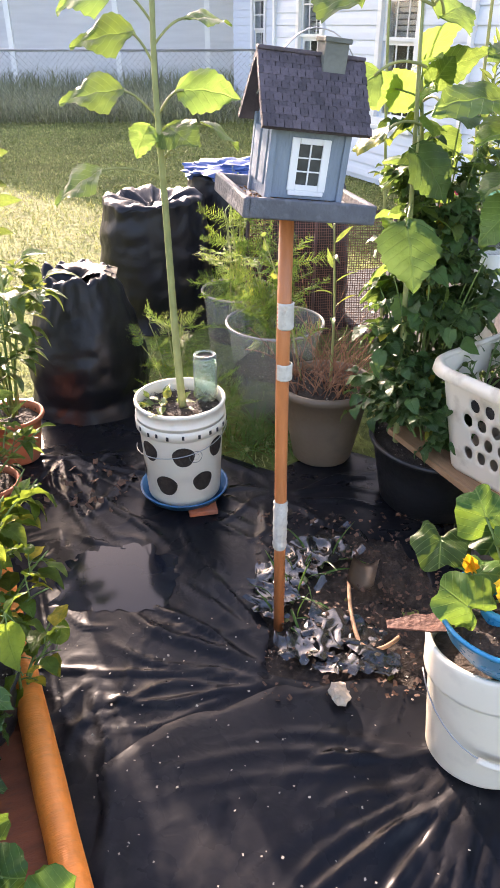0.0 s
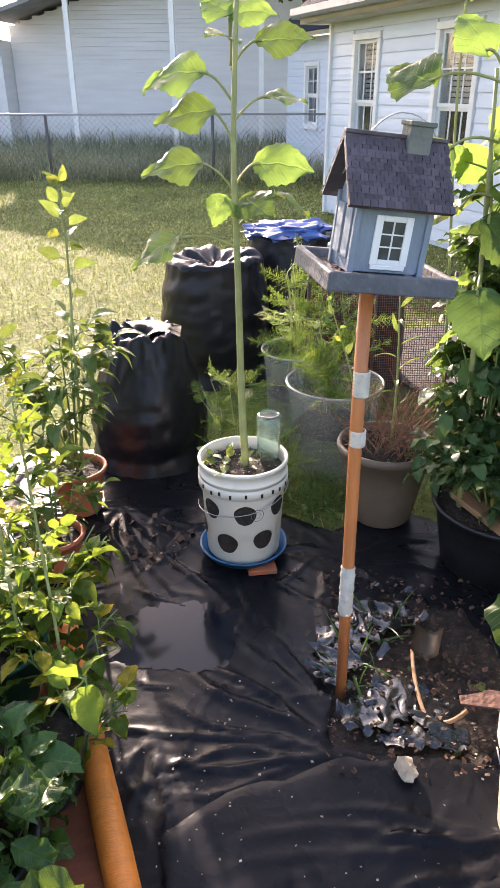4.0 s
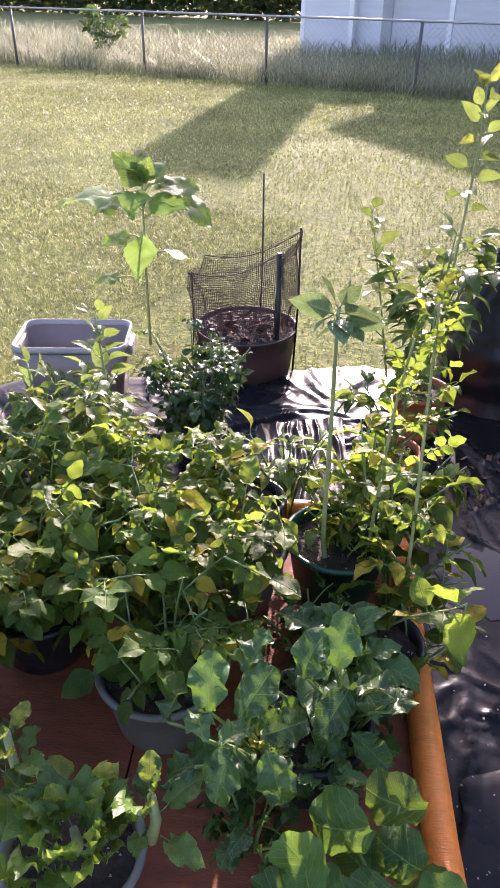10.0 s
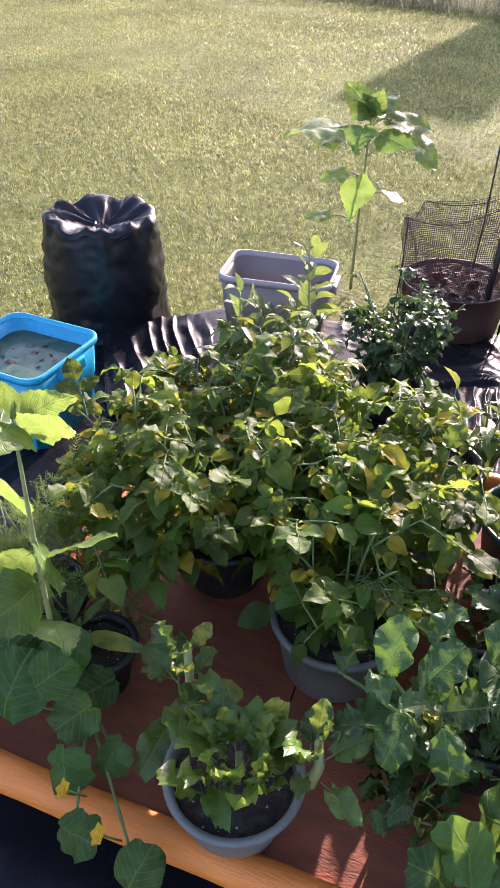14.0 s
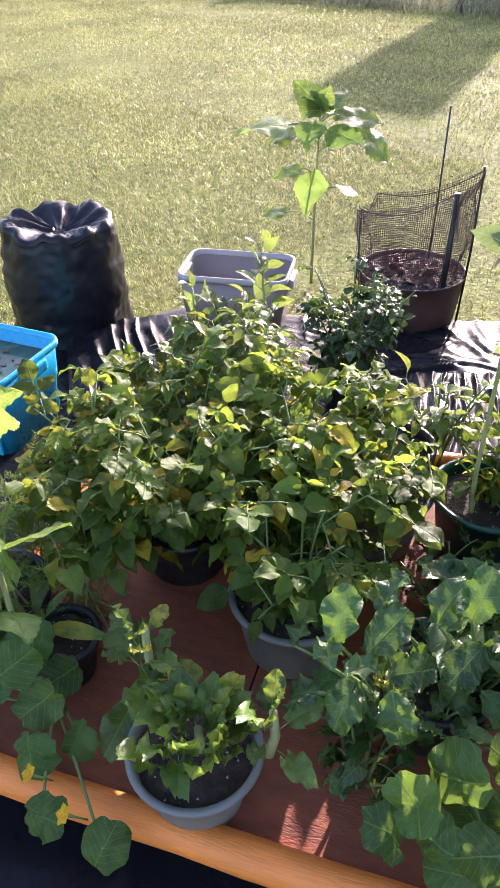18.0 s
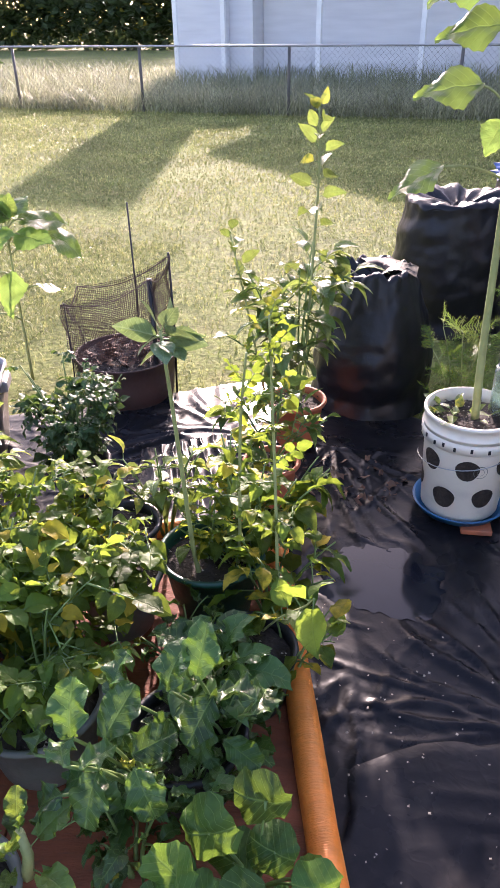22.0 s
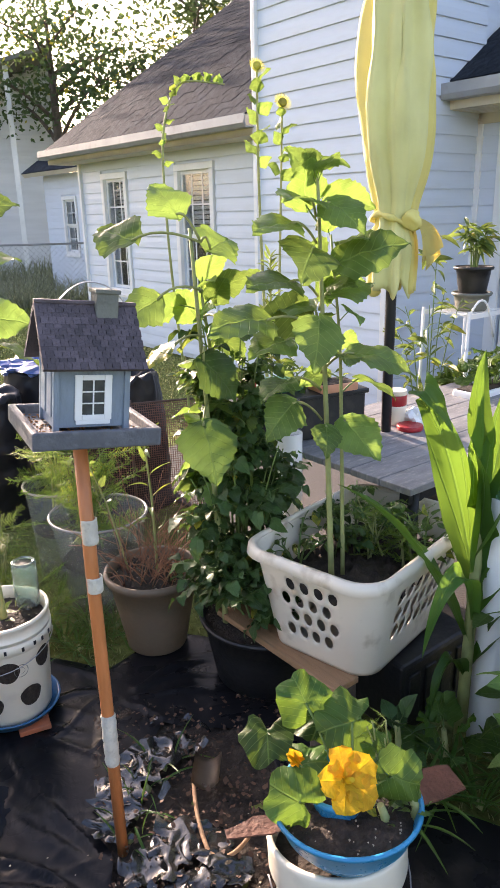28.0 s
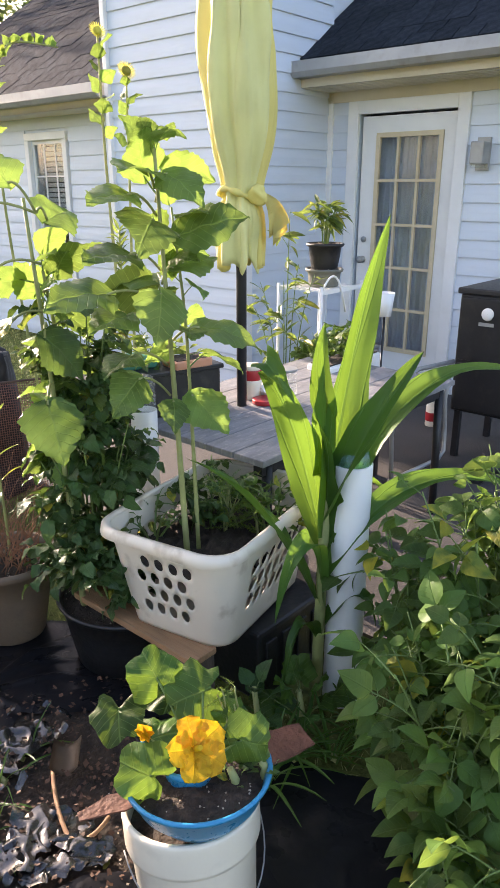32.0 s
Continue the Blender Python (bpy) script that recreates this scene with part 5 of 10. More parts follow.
box(bm, -0.50, -0.05, 0, 0.08, 0.05, 0.022, bevel=0.003)
part("board", bm, M_PLANK, plank)
stump = thing("timber_block", (0.74, 1.68, 0.0), "dark weathered timber block propping the plank end", "timber block", rz=20)
bm = bmesh.new()
box(bm, -0.05, -0.05, 0, 0.05, 0.05, 0.26, bevel=0.006)
part("block", bm, M_BARKTREE, stump)


# ---- laundry basket with hole patterns ----
def basket(at, rz, label):
    t = thing("laundry_basket", at, label, "laundry basket", rz=rz)
    t.matrix_basis = t.matrix_basis @ Matrix.Diagonal((1.07, 1.07, 1.25, 1))
    LX, LY, H = 0.305, 0.215, 0.275

    def outline(s, lx, ly, rr):
        # s in 0..1 round a rounded rectangle; gives point and outward normal
        segs = [(2 * (ly - rr), "r"), (math.pi / 2 * rr, "c0"), (2 * (lx - rr), "t"), (math.pi / 2 * rr, "c1"), (2 * (ly - rr), "l"), (math.pi / 2 * rr, "c2"), (2 * (lx - rr), "b"), (math.pi / 2 * rr, "c3")]
        tot = sum(x[0] for x in segs)
        d = s * tot
        for ln, nm in segs:
            if d <= ln + 1e-9:
                break
            d -= ln
        if nm == "r":
            return (lx, -(ly - rr) + d)
        if nm == "t":
            return ((lx - rr) - d, ly)
        if nm == "l":
            return (-lx, (ly - rr) - d)
        if nm == "b":
            return (-(lx - rr) + d, -ly)
        c = {"c0": (lx - rr, ly - rr, 0), "c1": (-(lx - rr), ly - rr, 90), "c2": (-(lx - rr), -(ly - rr), 180), "c3": (lx - rr, -(ly - rr), 270)}[nm]
        a = radians(c[2]) + d / rr
        return (c[0] + rr * math.cos(a), c[1] + rr * math.sin(a))
    NS, NZ = 176, 26
    bm = bmesh.new()

    def wallpt(s, f, inset=0.0):
        k = 0.80 + 0.20 * f
        x, y = outline(s, LX * k - inset, LY * (0.80 + 0.2 * f) - inset, 0.085 * k)
        return Vector((x, y, H * f))
    # cells: leave out those whose middle lies in a hole
    perim = 2 * (2 * LX + 2 * LY) - 8 * 0.085 + 2 * math.pi * 0.085
    holes = []
    s_r = 2 * (LY - 0.085) / perim
    corner = math.pi / 2 * 0.085 / perim
    s_t = 2 * (LX - 0.085) / perim
    mids = {"r": s_r / 2, "t": s_r + corner + s_t / 2, "l": s_r + 2 * corner + s_t + s_r / 2, "b": 2 * s_r + 3 * corner + s_t + s_t / 2}
    for side in ("r", "l"):
        for i in range(4):
            for j in range(4):
                holes.append((mids[side] + (i - 1.5 + (0.5 if j % 2 else 0) - 0.25) * 0.050 / perim, 0.26 + 0.165 * j, 0.0165 / perim, 0.064, 0.0))
    for side in ("t", "b"):
        for i in range(7):
            for j in range(3):
                holes.append((mids[side] + (i - 3) * 0.052 / perim + 0.012 * j / perim, 0.34 + 0.17 * j, 0.020 / perim, 0.070, 0.6))
    verts = {}

    def in_hole(s, f):
        for k, (hs, hf, rs, rf, skew) in enumerate(holes):
            dz = (f - hf) / rf
            dsx = (s - hs) / rs - skew * dz
            if abs(dsx) < 1.2 and dsx * dsx + dz * dz < 1:
                return k
        return -1
    cut = {(i, j): in_hole((i + 0.5) / NS, (j + 0.5) / NZ) for j in range(NZ) for i in range(NS)}

    def v(i, j):
        key = (i % NS, j)
        if key not in verts:
            s, f = (i % NS) / NS, j / NZ
            near = [cut.get(((i + a) % NS, j + b), -1) for a in (-1, 0) for b in (-1, 0)]
            if max(near) >= 0:
                # a hole's edge follows its true outline
                hs, hf, rs, rf, skew = holes[max(near)]
                dz = (f - hf) / rf
                dsx = (s - hs) / rs - skew * dz
                q = max(0.2, math.hypot(dz, dsx))
                s, f = hs + rs * (dsx / q + skew * dz / q), hf + rf * dz / q
            verts[key] = bm.verts.new(wallpt(s, f))
        return verts[key]
    for j in range(NZ):
        for i in range(NS):
            if cut[i, j] < 0:
                bm.faces.new((v(i, j), v(i + 1, j), v(i + 1, j + 1), v(i, j + 1)))
    ob = part("basket_wall", bm, M_BASKETPL, t, smooth=True)
    so = ob.modifiers.new("thickness", "SOLIDIFY")
    so.thickness, so.offset = 0.003, -1
    bm = bmesh.new()
    rim_prof = [(-0.004, -0.004), (0.012, -0.010), (0.022, -0.022), (0.026, -0.020), (0.022, -0.002), (0.010, 0.006), (-0.004, 0.004)]
    rings = []
    for i in range(88):
        s = i / 88
        p = wallpt(s, 1.0)
        q = wallpt(s, 1.0, 0.01)
        o = (p - q).normalized()
        rings.append([bm.verts.new(p + o * a + Vector((0, 0, b))) for a, b in rim_prof])
    for i in range(88):
        a, b = rings[i], rings[(i + 1) % 88]
        for k in range(7):
            bm.faces.new((a[k], b[k], b[(k + 1) % 7], a[(k + 1) % 7]))
    bmesh.ops.recalc_face_normals(bm, faces=bm.faces)
    part("rim", bm, M_BASKETPL, t, "rolled basket rim with scuffs", smooth=True)
    bm = bmesh.new()
    bm.faces.new([bm.verts.new(wallpt(i / 60, 0.0)) for i in range(60)])
    part("basket_floor", bm, M_BASKETPL, t)
    bm = bmesh.new()
    n = 26
    g = [[bm.verts.new((-0.27 + 0.54 * i / n, -0.185 + 0.37 * j / n, 0.175 + 0.025 * noise.noise(Vector((i * 0.6, j * 0.6, 4))) + 0.012 * noise.noise(Vector((i * 1.7, j * 1.7, 9))))) for i in range(n + 1)] for j in range(n + 1)]
    for j in range(n):
        for i in range(n):
            x, y = g[j][i].co.x + 0.01, g[j][i].co.y + 0.007
            if (max(0, abs(x) - 0.19) ** 2 + max(0, abs(y) - 0.105) ** 2) < 0.0062:
                bm.faces.new((g[j][i], g[j][i + 1], g[j + 1][i + 1], g[j + 1][i]))
    for q in list(bm.verts):
        if not q.link_faces:
            bm.verts.remove(q)
    part("soil", bm, M_SOIL, t, "dark rooty potting soil", smooth=True)
    return t


BASK = (0.925, 1.915, 0.286)
basket(BASK, 36, "scuffed white laundry basket planted with a sunflower")

# upright white pipes with green bottles
for nm, at, h, r, lb in (("pvc_pipe", (1.232, 1.61, 0.0), 0.83, 0.060, "upright white plastic pipe capped by a green bottle"), ("white_jug_post", (0.84, 2.46, 0.0), 0.80, 0.05, "upright white pipe standing behind the laundry basket")):
    t = thing(nm, at, lb, "pipe")
    bm = bmesh.new()
    lathe(bm, [(r, -0.02), (r, h - 0.002), (r - 0.001, h), (r - 0.005, h), (r - 0.005, h - 0.2)], 40)
    part("pipe_wall", bm, M_PVC, t)
    b = thing("green_bottle" if nm == "pvc_pipe" else "clear_jug", (at[0], at[1], h - 0.04), "upturned translucent green bottle in the pipe" if nm == "pvc_pipe" else "upturned clear jug stuck in the pipe", "bottle")
    bm = bmesh.new()
    if nm == "pvc_pipe":
        lathe(bm, [(0.036, -0.05), (0.052, 0.0), (0.053, 0.05), (0.048, 0.072), (0.034, 0.083), (0.001, 0.078)], 32)
        part("bottle_body", bm, M_BOTTLE, b)
    else:
        lathe(bm, [(0.02, -0.05), (0.04, 0.0), (0.047, 0.03), (0.047, 0.14), (0.04, 0.165), (0.02, 0.175), (0.001, 0.172)], 32)
        part("bottle_body", bm, M_CLEAR, b)

# scoop, stone, leaf litter, torn scraps on the soil
scoop = thing("garden_scoop", (0.325, 1.60, 0.015), "tan plastic scoop with a bent wire handle on the soil", "garden scoop", rz=-18)
bm = bmesh.new()
pl_ = [[bm.verts.new((-0.04 + 0.08 * i / 6, 0.0 + 0.10 * j / 6, 0.012 + 0.03 * ((i - 3) / 3) ** 2 + 0.02 * (j / 6))) for i in range(7)] for j in range(7)]
for j in range(6):
    for i in range(6):
        bm.faces.new((pl_[j][i], pl_[j][i + 1], pl_[j + 1][i + 1], pl_[j + 1][i]))
bmesh.ops.solidify(bm, geom=bm.faces[:], thickness=0.004)
part("scoop_plate", bm, M_TANPOT, scoop, smooth=True)
bm = bmesh.new()
tube(bm, bez((-0.035, 0.02, 0.02), (-0.01, -0.12, 0.02), (0.04, -0.21, 0.015), 8) + bez((0.04, -0.21, 0.015), (0.09, -0.25, 0.012), (0.14, -0.17, 0.03), 8)[1:], 0.006, 8)
part("scoop_handle", bm, M_PLANK, scoop)
stone = thing("stone", (0.222, 1.205, 0.03), "small pale rough stone lying on the plastic", "stone")
bm = bmesh.new()
bmesh.ops.create_icosphere(bm, subdivisions=3, radius=0.025)
for q in bm.verts:
    q.co *= 1 + 0.5 * noise.noise(q.co * 40) + 0.25 * noise.noise(q.co * 110)
    q.co.z *= 0.6
    q.co.y *= 1.3
    q.co.z += 0.014
part("stone_body", bm, M_MUD, stone, smooth=False)


def scraps(name, n, area, size, material, label, seed, z=0.02, curl=0.6):
    """Loose torn flakes, scattered; each piece a small curled patch."""
    r = random.Random(seed)
    vs, fs = [], []
    for _ in range(n):
        x, y, a, s = r.uniform(area[0], area[1]), r.uniform(area[2], area[3]), r.uniform(0, 6.3), r.uniform(*size)
        tx, ty = r.uniform(-curl, curl), r.uniform(-curl, curl)
        asp = r.uniform(0.4, 1.0)
        k = len(vs)
        zz = z + r.uniform(0, 0.02)
        for j in range(3):
            for i in range(3):
                lx, ly = (i - 1) * s * (0.7 + 0.3 * r.random()), (j - 1) * s * asp * (0.7 + 0.3 * r.random())
                hz = tx * lx + ty * ly + 2.0 * (lx * lx - ly * ly) / max(s, 0.01) * r.uniform(-0.4, 0.4) + 0.1 * s * r.uniform(-1, 1)
                vs.append((x + lx * math.cos(a) - ly * math.sin(a), y + lx * math.sin(a) + ly * math.cos(a), max(0.006, zz + hz)))
        for j in range(2):
            for i in range(2):
                fs.append((k + j * 3 + i, k + j * 3 + i + 1, k + j * 3 + i + 4, k + j * 3 + i + 3))
    ob = mesh_np(name, vs, fs, material, smooth=True)
    return tagged(ob, label, "litter", kind="stuff")


# film torn open round the pole, lying in sharp crumples
for k, (x, y, ln, wd, rz) in enumerate(((0.08, 1.60, 0.22, 0.12, 65), (0.12, 1.70, 0.26, 0.14, 40), (0.20, 1.78, 0.26, 0.14, 20), (0.17, 1.40, 0.20, 0.12, 20), (0.26, 1.44, 0.22, 0.12, 160), (0.33, 1.36, 0.17, 0.09, 130), (0.25, 1.32, 0.16, 0.07, 175))):
    shred = thing("plastic_shred", (x, y, 0.010), "torn glossy shred of black plastic on the soil", "plastic scrap", "torn plastic shreds", rz=rz)
    bm = bmesh.new()
    g = []
    for j in range(25):
        v = j / 24
        row = []
        for i in range(13):
            u = i / 12 - 0.5
            w = wd * (0.45 + 0.55 * math.sin(math.pi * (0.05 + 0.90 * v)) ** 0.5) * (1 + 0.7 * noise.noise(Vector((v * 7, k, 2 if u < 0 else 9))))
            crease = 1 - 2 * abs(noise.noise(Vector((v * ln * 16 + k, u * wd * 11, k * 3.1))))
            fine = 1 - 2 * abs(noise.noise(Vector((v * ln * 45, u * wd * 45 + k, k * 1.7))))
            row.append(bm.verts.new(((v - 0.5) * ln + 0.02 * noise.noise(Vector((v * 5, u * 3, k))), u * w, 0.006 + 0.014 * max(0, crease) ** 1.5 + 0.004 * max(0, fine) ** 2 + 0.03 * v * (1 - v))))
        g.append(row)
    for a, b in zip(g, g[1:]):
        for i in range(12):
            bm.faces.new((a[i], a[i + 1], b[i + 1], b[i]))
    part("film", bm, M_SHRED, shred, smooth=True)
scraps("torn_plastic_scraps", 24, (0.06, 0.45, 1.30, 1.95), (0.006, 0.020), M_SHRED, "small torn scraps of black plastic on the soil", 21, curl=0.9)
scraps("dry_leaf_litter", 700, (0.02, 0.62, 1.2, 2.0), (0.002, 0.009), M_DRYLEAF, "dry brown leaf scraps on the soil", 22)
scraps("fallen_leaves", 46, (-0.85, -0.42, 2.0, 2.32), (0.006, 0.017), M_DRYLEAF, "wilted brown leaves beside the puddle", 23, z=0.016)
scraps("pale_crumbs", 260, (-0.6, 0.6, 0.5, 1.5), (0.0012, 0.0038), M_MUD, "pale crumbs of soil scattered on the plastic", 24, z=0.026, curl=0.2)


# ---- filled bin bags ----
def bag(at, r, h, label, seed, material=None, top=0.75, tie=False, squash=1.0, rz=0.0):
    """A stuffed plastic bag: upright creased sack with a gathered or rolled mouth."""
    t = thing("bin_bag", at, label, "bin bag", "filled bin bags", rz=rz)
    bm = bmesh.new()
    NA, NZ = 96, 44
    rings = []
    for j in range(NZ + 1):
        f = j / NZ
        prof = (0.98 + 0.07 * math.sin(math.pi * min(1, f * 1.05))) * (1 - (1 - top) * f ** 2.2)
        ring = []
        for i in range(NA):
            a = 2 * math.pi * i / NA
            p = Vector((math.cos(a) * 1.6, math.sin(a) * 1.6, f * 2.2 + seed))
            crease = 0.022 * math.sin(f * 26 + 2.2 * math.sin(a * 1.5 + seed) + 3 * noise.noise(p)) * max(0, noise.noise(p * 0.9 + Vector((3, 1, 7))) + 0.25) + 0.055 * noise.noise(p * 1.2) + 0.035 * abs(noise.noise(Vector((a * 3.5, f * 5.5 + 0.8 * math.sin(a * 2), seed)))) + 0.02 * noise.noise(Vector((a * 9, f * 16, seed + 4)))
            crease += 0.05 * (f > 0.8) * noise.noise(Vector((a * 4.5, seed, 2))) * (f - 0.8) / 0.2
            foot = 0.12 * max(0, 0.12 - f) / 0.12
            rr = r * (prof + crease + foot)
            ring.append(bm.verts.new((rr * math.cos(a), rr * squash * math.sin(a), h * f + 0.03 * noise.noise(Vector((a * 3.2, seed, 7))) * max(0, f - 0.85) / 0.15)))
        rings.append(ring)
    for a, b in zip(rings, rings[1:]):
        for i in range(NA):
            bm.faces.new((a[i], a[(i + 1) % NA], b[(i + 1) % NA], b[i]))
    rim = [v.co.copy() for v in rings[-1]]
    part("bag_body", bm, material or M_BAG, t, smooth=True)
    # mouth drawn together in pleats round a sunken middle
    bm = bmesh.new()
    edge = [Vector(v) for v in rim]
    last = None
    for k, (s, dz, pl) in enumerate(((1.0, -0.004, 0.0), (0.985, 0.014, 0.3), (0.90, 0.022, 0.8), (0.78, 0.014, 1.0), (0.62, 0.0, 1.0), (0.45, -0.015, 0.8), (0.28, -0.028, 0.5), (0.12, -0.035, 0.2))):
        ring = []
        for i, v in enumerate(edge):
            a = 2 * math.pi * i / NA
            b_ = a + 0.7 * (1 - s)
            pleat = 1.6 - 5.0 * abs(noise.noise(Vector((math.cos(b_) * 2.6, math.sin(b_) * 2.6, seed + 0.8 * s)))) - 2.0 * abs(noise.noise(Vector((math.cos(b_) * 6, math.sin(b_) * 6, seed * 2 + s))))
            ring.append(bm.verts.new((v.x * s, v.y * s, v.z + dz + 0.010 * pl * pleat + 0.012 * noise.noise(Vector((v.x * 14 * s, v.y * 14 * s, seed))))))
        if last:
            for i in range(NA):
                bm.faces.new((last[i], last[(i + 1) % NA], ring[(i + 1) % NA], ring[i]))
        last = ring
    bm.faces.new(last)
    part("bag_mouth", bm, material or M_BAG, t, "puckered glossy mouth", smooth=True)
    if tie:
        for k in range(3):
            bm = bmesh.new()
            a = -1.2 + 0.9 * k + seed
            pts = bez((0, 0, h - 0.02), (0.06 * math.cos(a), 0.06 * math.sin(a), h + 0.06), (0.16 * math.cos(a), 0.16 * math.sin(a), h + 0.01), 6)
            g = [[bm.verts.new(p + Vector((-math.sin(a), math.cos(a), 0)) * w * (0.02 + 0.01 * i)) for w in (-1, 0.1, 1)] for i, p in enumerate(pts)]
            for x, y in zip(g, g[1:]):
                for i in range(2):
                    bm.faces.new((x[i], x[i + 1], y[i + 1], y[i]))
            bmesh.ops.solidify(bm, geom=bm.faces[:], thickness=0.002)
            part("bag_flap", bm, material or M_BAG, t, smooth=True)
    return t


bag((-0.72, 2.92, 0.0), 0.25, 0.57, "black bin bag with gathered top beside the plastic sheet", 1.3, tie=True, top=0.62)
bag((-0.53, 4.00, 0.0), 0.30, 0.66, "tall black bin bag with a rolled glossy mouth", 2.7, top=0.92)
bag((-0.10, 4.45, 0.0), 0.30, 0.72, "black bag with crumpled blue wrapping in its mouth", 4.1, top=0.9)
bag((0.30, 3.95, 0.0), 0.24, 0.74, "slim black bin bag behind the fern pots", 5.2, top=0.85)
bag((-2.80, 1.53, 0.0), 0.235, 0.445, "black bin bag with puckered mouth standing on the lawn edge", 3.4, top=0.93)
wrap = thing("blue_wrapping", (-0.10, 4.43, 0.72), "crumpled blue and silver plastic wrapping on a bag", "plastic wrapping")
bm = bmesh.new()
bmesh.ops.create_icosphere(bm, subdivisions=4, radius=0.2)
for q in bm.verts:
    k = 1 + 0.5 * noise.noise(q.co * 9) + 0.3 * noise.noise(q.co * 22)
    q.co = Vector((q.co.x * 1.25 * k, q.co.y * k, q.co.z * 0.35 * k + 0.02))
part("wrapping", bm, M_BLUEBAG, wrap, smooth=False)


# ---- rectangular tubs ----
def tote(name, at, lx, ly, h, rz, m_body, m_rim, label, category, fill=None, lines=0):
    t = thing(name, at, label, category, rz=rz)

    def loop(bm, sx, sy, z, rr=0.05, n=6):
        out = []
        for cx, cy, a0 in ((1, 1, 0), (-1, 1, 90), (-1, -1, 180), (1, -1, 270)):
            for k in range(n + 1):
                a = radians(a0 + 90 * k / n)
                out.append(bm.verts.new((cx * (sx - rr) + rr * math.cos(a), cy * (sy - rr) + rr * math.sin(a), z)))
        return out

    def skin(bm, loops):
        for a, b in zip(loops, loops[1:]):
            for i in range(len(a)):
                f = bm.faces.new((a[i], a[(i + 1) % len(a)], b[(i + 1) % len(a)], b[i]))
                f.smooth = True
    bm = bmesh.new()
    k = 0.82
    ls = [loop(bm, lx * k, ly * k, 0.0), loop(bm, lx * (k + 0.10), ly * (k + 0.10), h * 0.55), loop(bm, lx * (k + 0.115), ly * (k + 0.115), h * 0.57), loop(bm, lx * 0.97, ly * 0.97, h * 0.95), loop(bm, lx * 0.955, ly * 0.955, h * 0.95), loop(bm, lx * (k + 0.08), ly * (k + 0.08), h * 0.5), loop(bm, lx * (k - 0.02), ly * (k - 0.02), 0.012)]
    skin(bm, ls)
    bm.faces.new(ls[-1])
    bm.faces.new(list(reversed(ls[0])))
    part("tub_wall", bm, m_body, t)
    bm = bmesh.new()
    ls = [loop(bm, lx * 0.96, ly * 0.96, h * 0.93), loop(bm, lx, ly, h * 0.925), loop(bm, lx * 1.015, ly * 1.015, h * 0.95), loop(bm, lx * 1.005, ly * 1.005, h), loop(bm, lx * 0.965, ly * 0.965, h), loop(bm, lx * 0.95, ly * 0.95, h * 0.94)]
    skin(bm, ls)
    part("rim", bm, m_rim, t)
    for s in (-1, 1):
        bm = bmesh.new()
        box(bm, s * lx * 1.0 - 0.018, -0.06, h * 0.80, s * lx * 1.0 + 0.018, 0.06, h * 0.93, bevel=0.008)
        part("handle", bm, m_rim, t)
    for s in (-1, 1) if lines else ():
        for sx in range(-2, 3):
            bm = bmesh.new()
            box(bm, sx * lx * 0.33 - 0.012, s * ly * 0.885 - 0.006, 0.02, sx * lx * 0.33 + 0.012, s * ly * 0.885 + 0.006, h * 0.54, bevel=0.003)
            part("rib", bm, m_body, t)
    if fill:
        bm = bmesh.new()
        bm.faces.new(loop(bm, lx * 0.92, ly * 0.92, h * fill[0]))
        part("water", bm, fill[1], t, "cloudy green water")
    return t


tote("storage_tote", (-2.14, 1.876, 0.0), 0.212, 0.14, 0.34, 30.5, M_GREYTOTE, M_GREYRIM, "open dark grey storage tote with a pale rim", "storage tote")
M_GREENWATER = mat("green_tub_water", (0.06, 0.11, 0.07), 0.08, vary=0.4, scale=9, bump=0.05, bump_scale=20, dirt=0.6, dark=(0.17, 0.22, 0.14), spec=0.2)
tote("water_tub", (-2.345, 0.885, 0.0), 0.182, 0.178, 0.30, 20, M_TUB, M_TUB, "bright blue plastic tub of cloudy water", "tub", fill=(0.80, M_GREENWATER), lines=1)
scum = scraps("floating_leaves", 26, (-2.44, -2.25, 0.79, 0.98), (0.004, 0.013), M_DRYLEAF, "dead leaves floating on the tub water", 31, z=0.236, curl=0.05)

# clear bins with feathery plants, netted grow bag
for at, rb, rt, h, lb in (((-0.05, 3.16, 0.0), 0.13, 0.165, 0.44, "cloudy clear plastic bin of feathery asparagus"), ((0.105, 2.83, 0.0), 0.15, 0.20, 0.41, "wide cloudy plastic bin of feathery asparagus")):
    t = thing("clear_bin", at, lb, "plant bin", "clear plant bins")
    bm = bmesh.new()
    lathe(bm, [(0.001, 0), (rb, 0), (rt - 0.004, h - 0.03), (rt + 0.006, h - 0.025), (rt + 0.008, h), (rt - 0.002, h), (rt - 0.006, h - 0.03), (rb - 0.004, 0.01)], 44)
    part("bin_wall", bm, M_CLEAR, t)
    bm = bmesh.new()
    tube(bm, [((rt + 0.005) * math.cos(a), (rt + 0.005) * math.sin(a), h - 0.006) for a in (2 * math.pi * k / 48 for k in range(49))], 0.005, 8, caps=False)
    part("rim", bm, M_GREYRIM, t, "pale rolled rim")
    soil_part(t, rb + (rt - rb) * 0.5 - 0.008, h * 0.5)


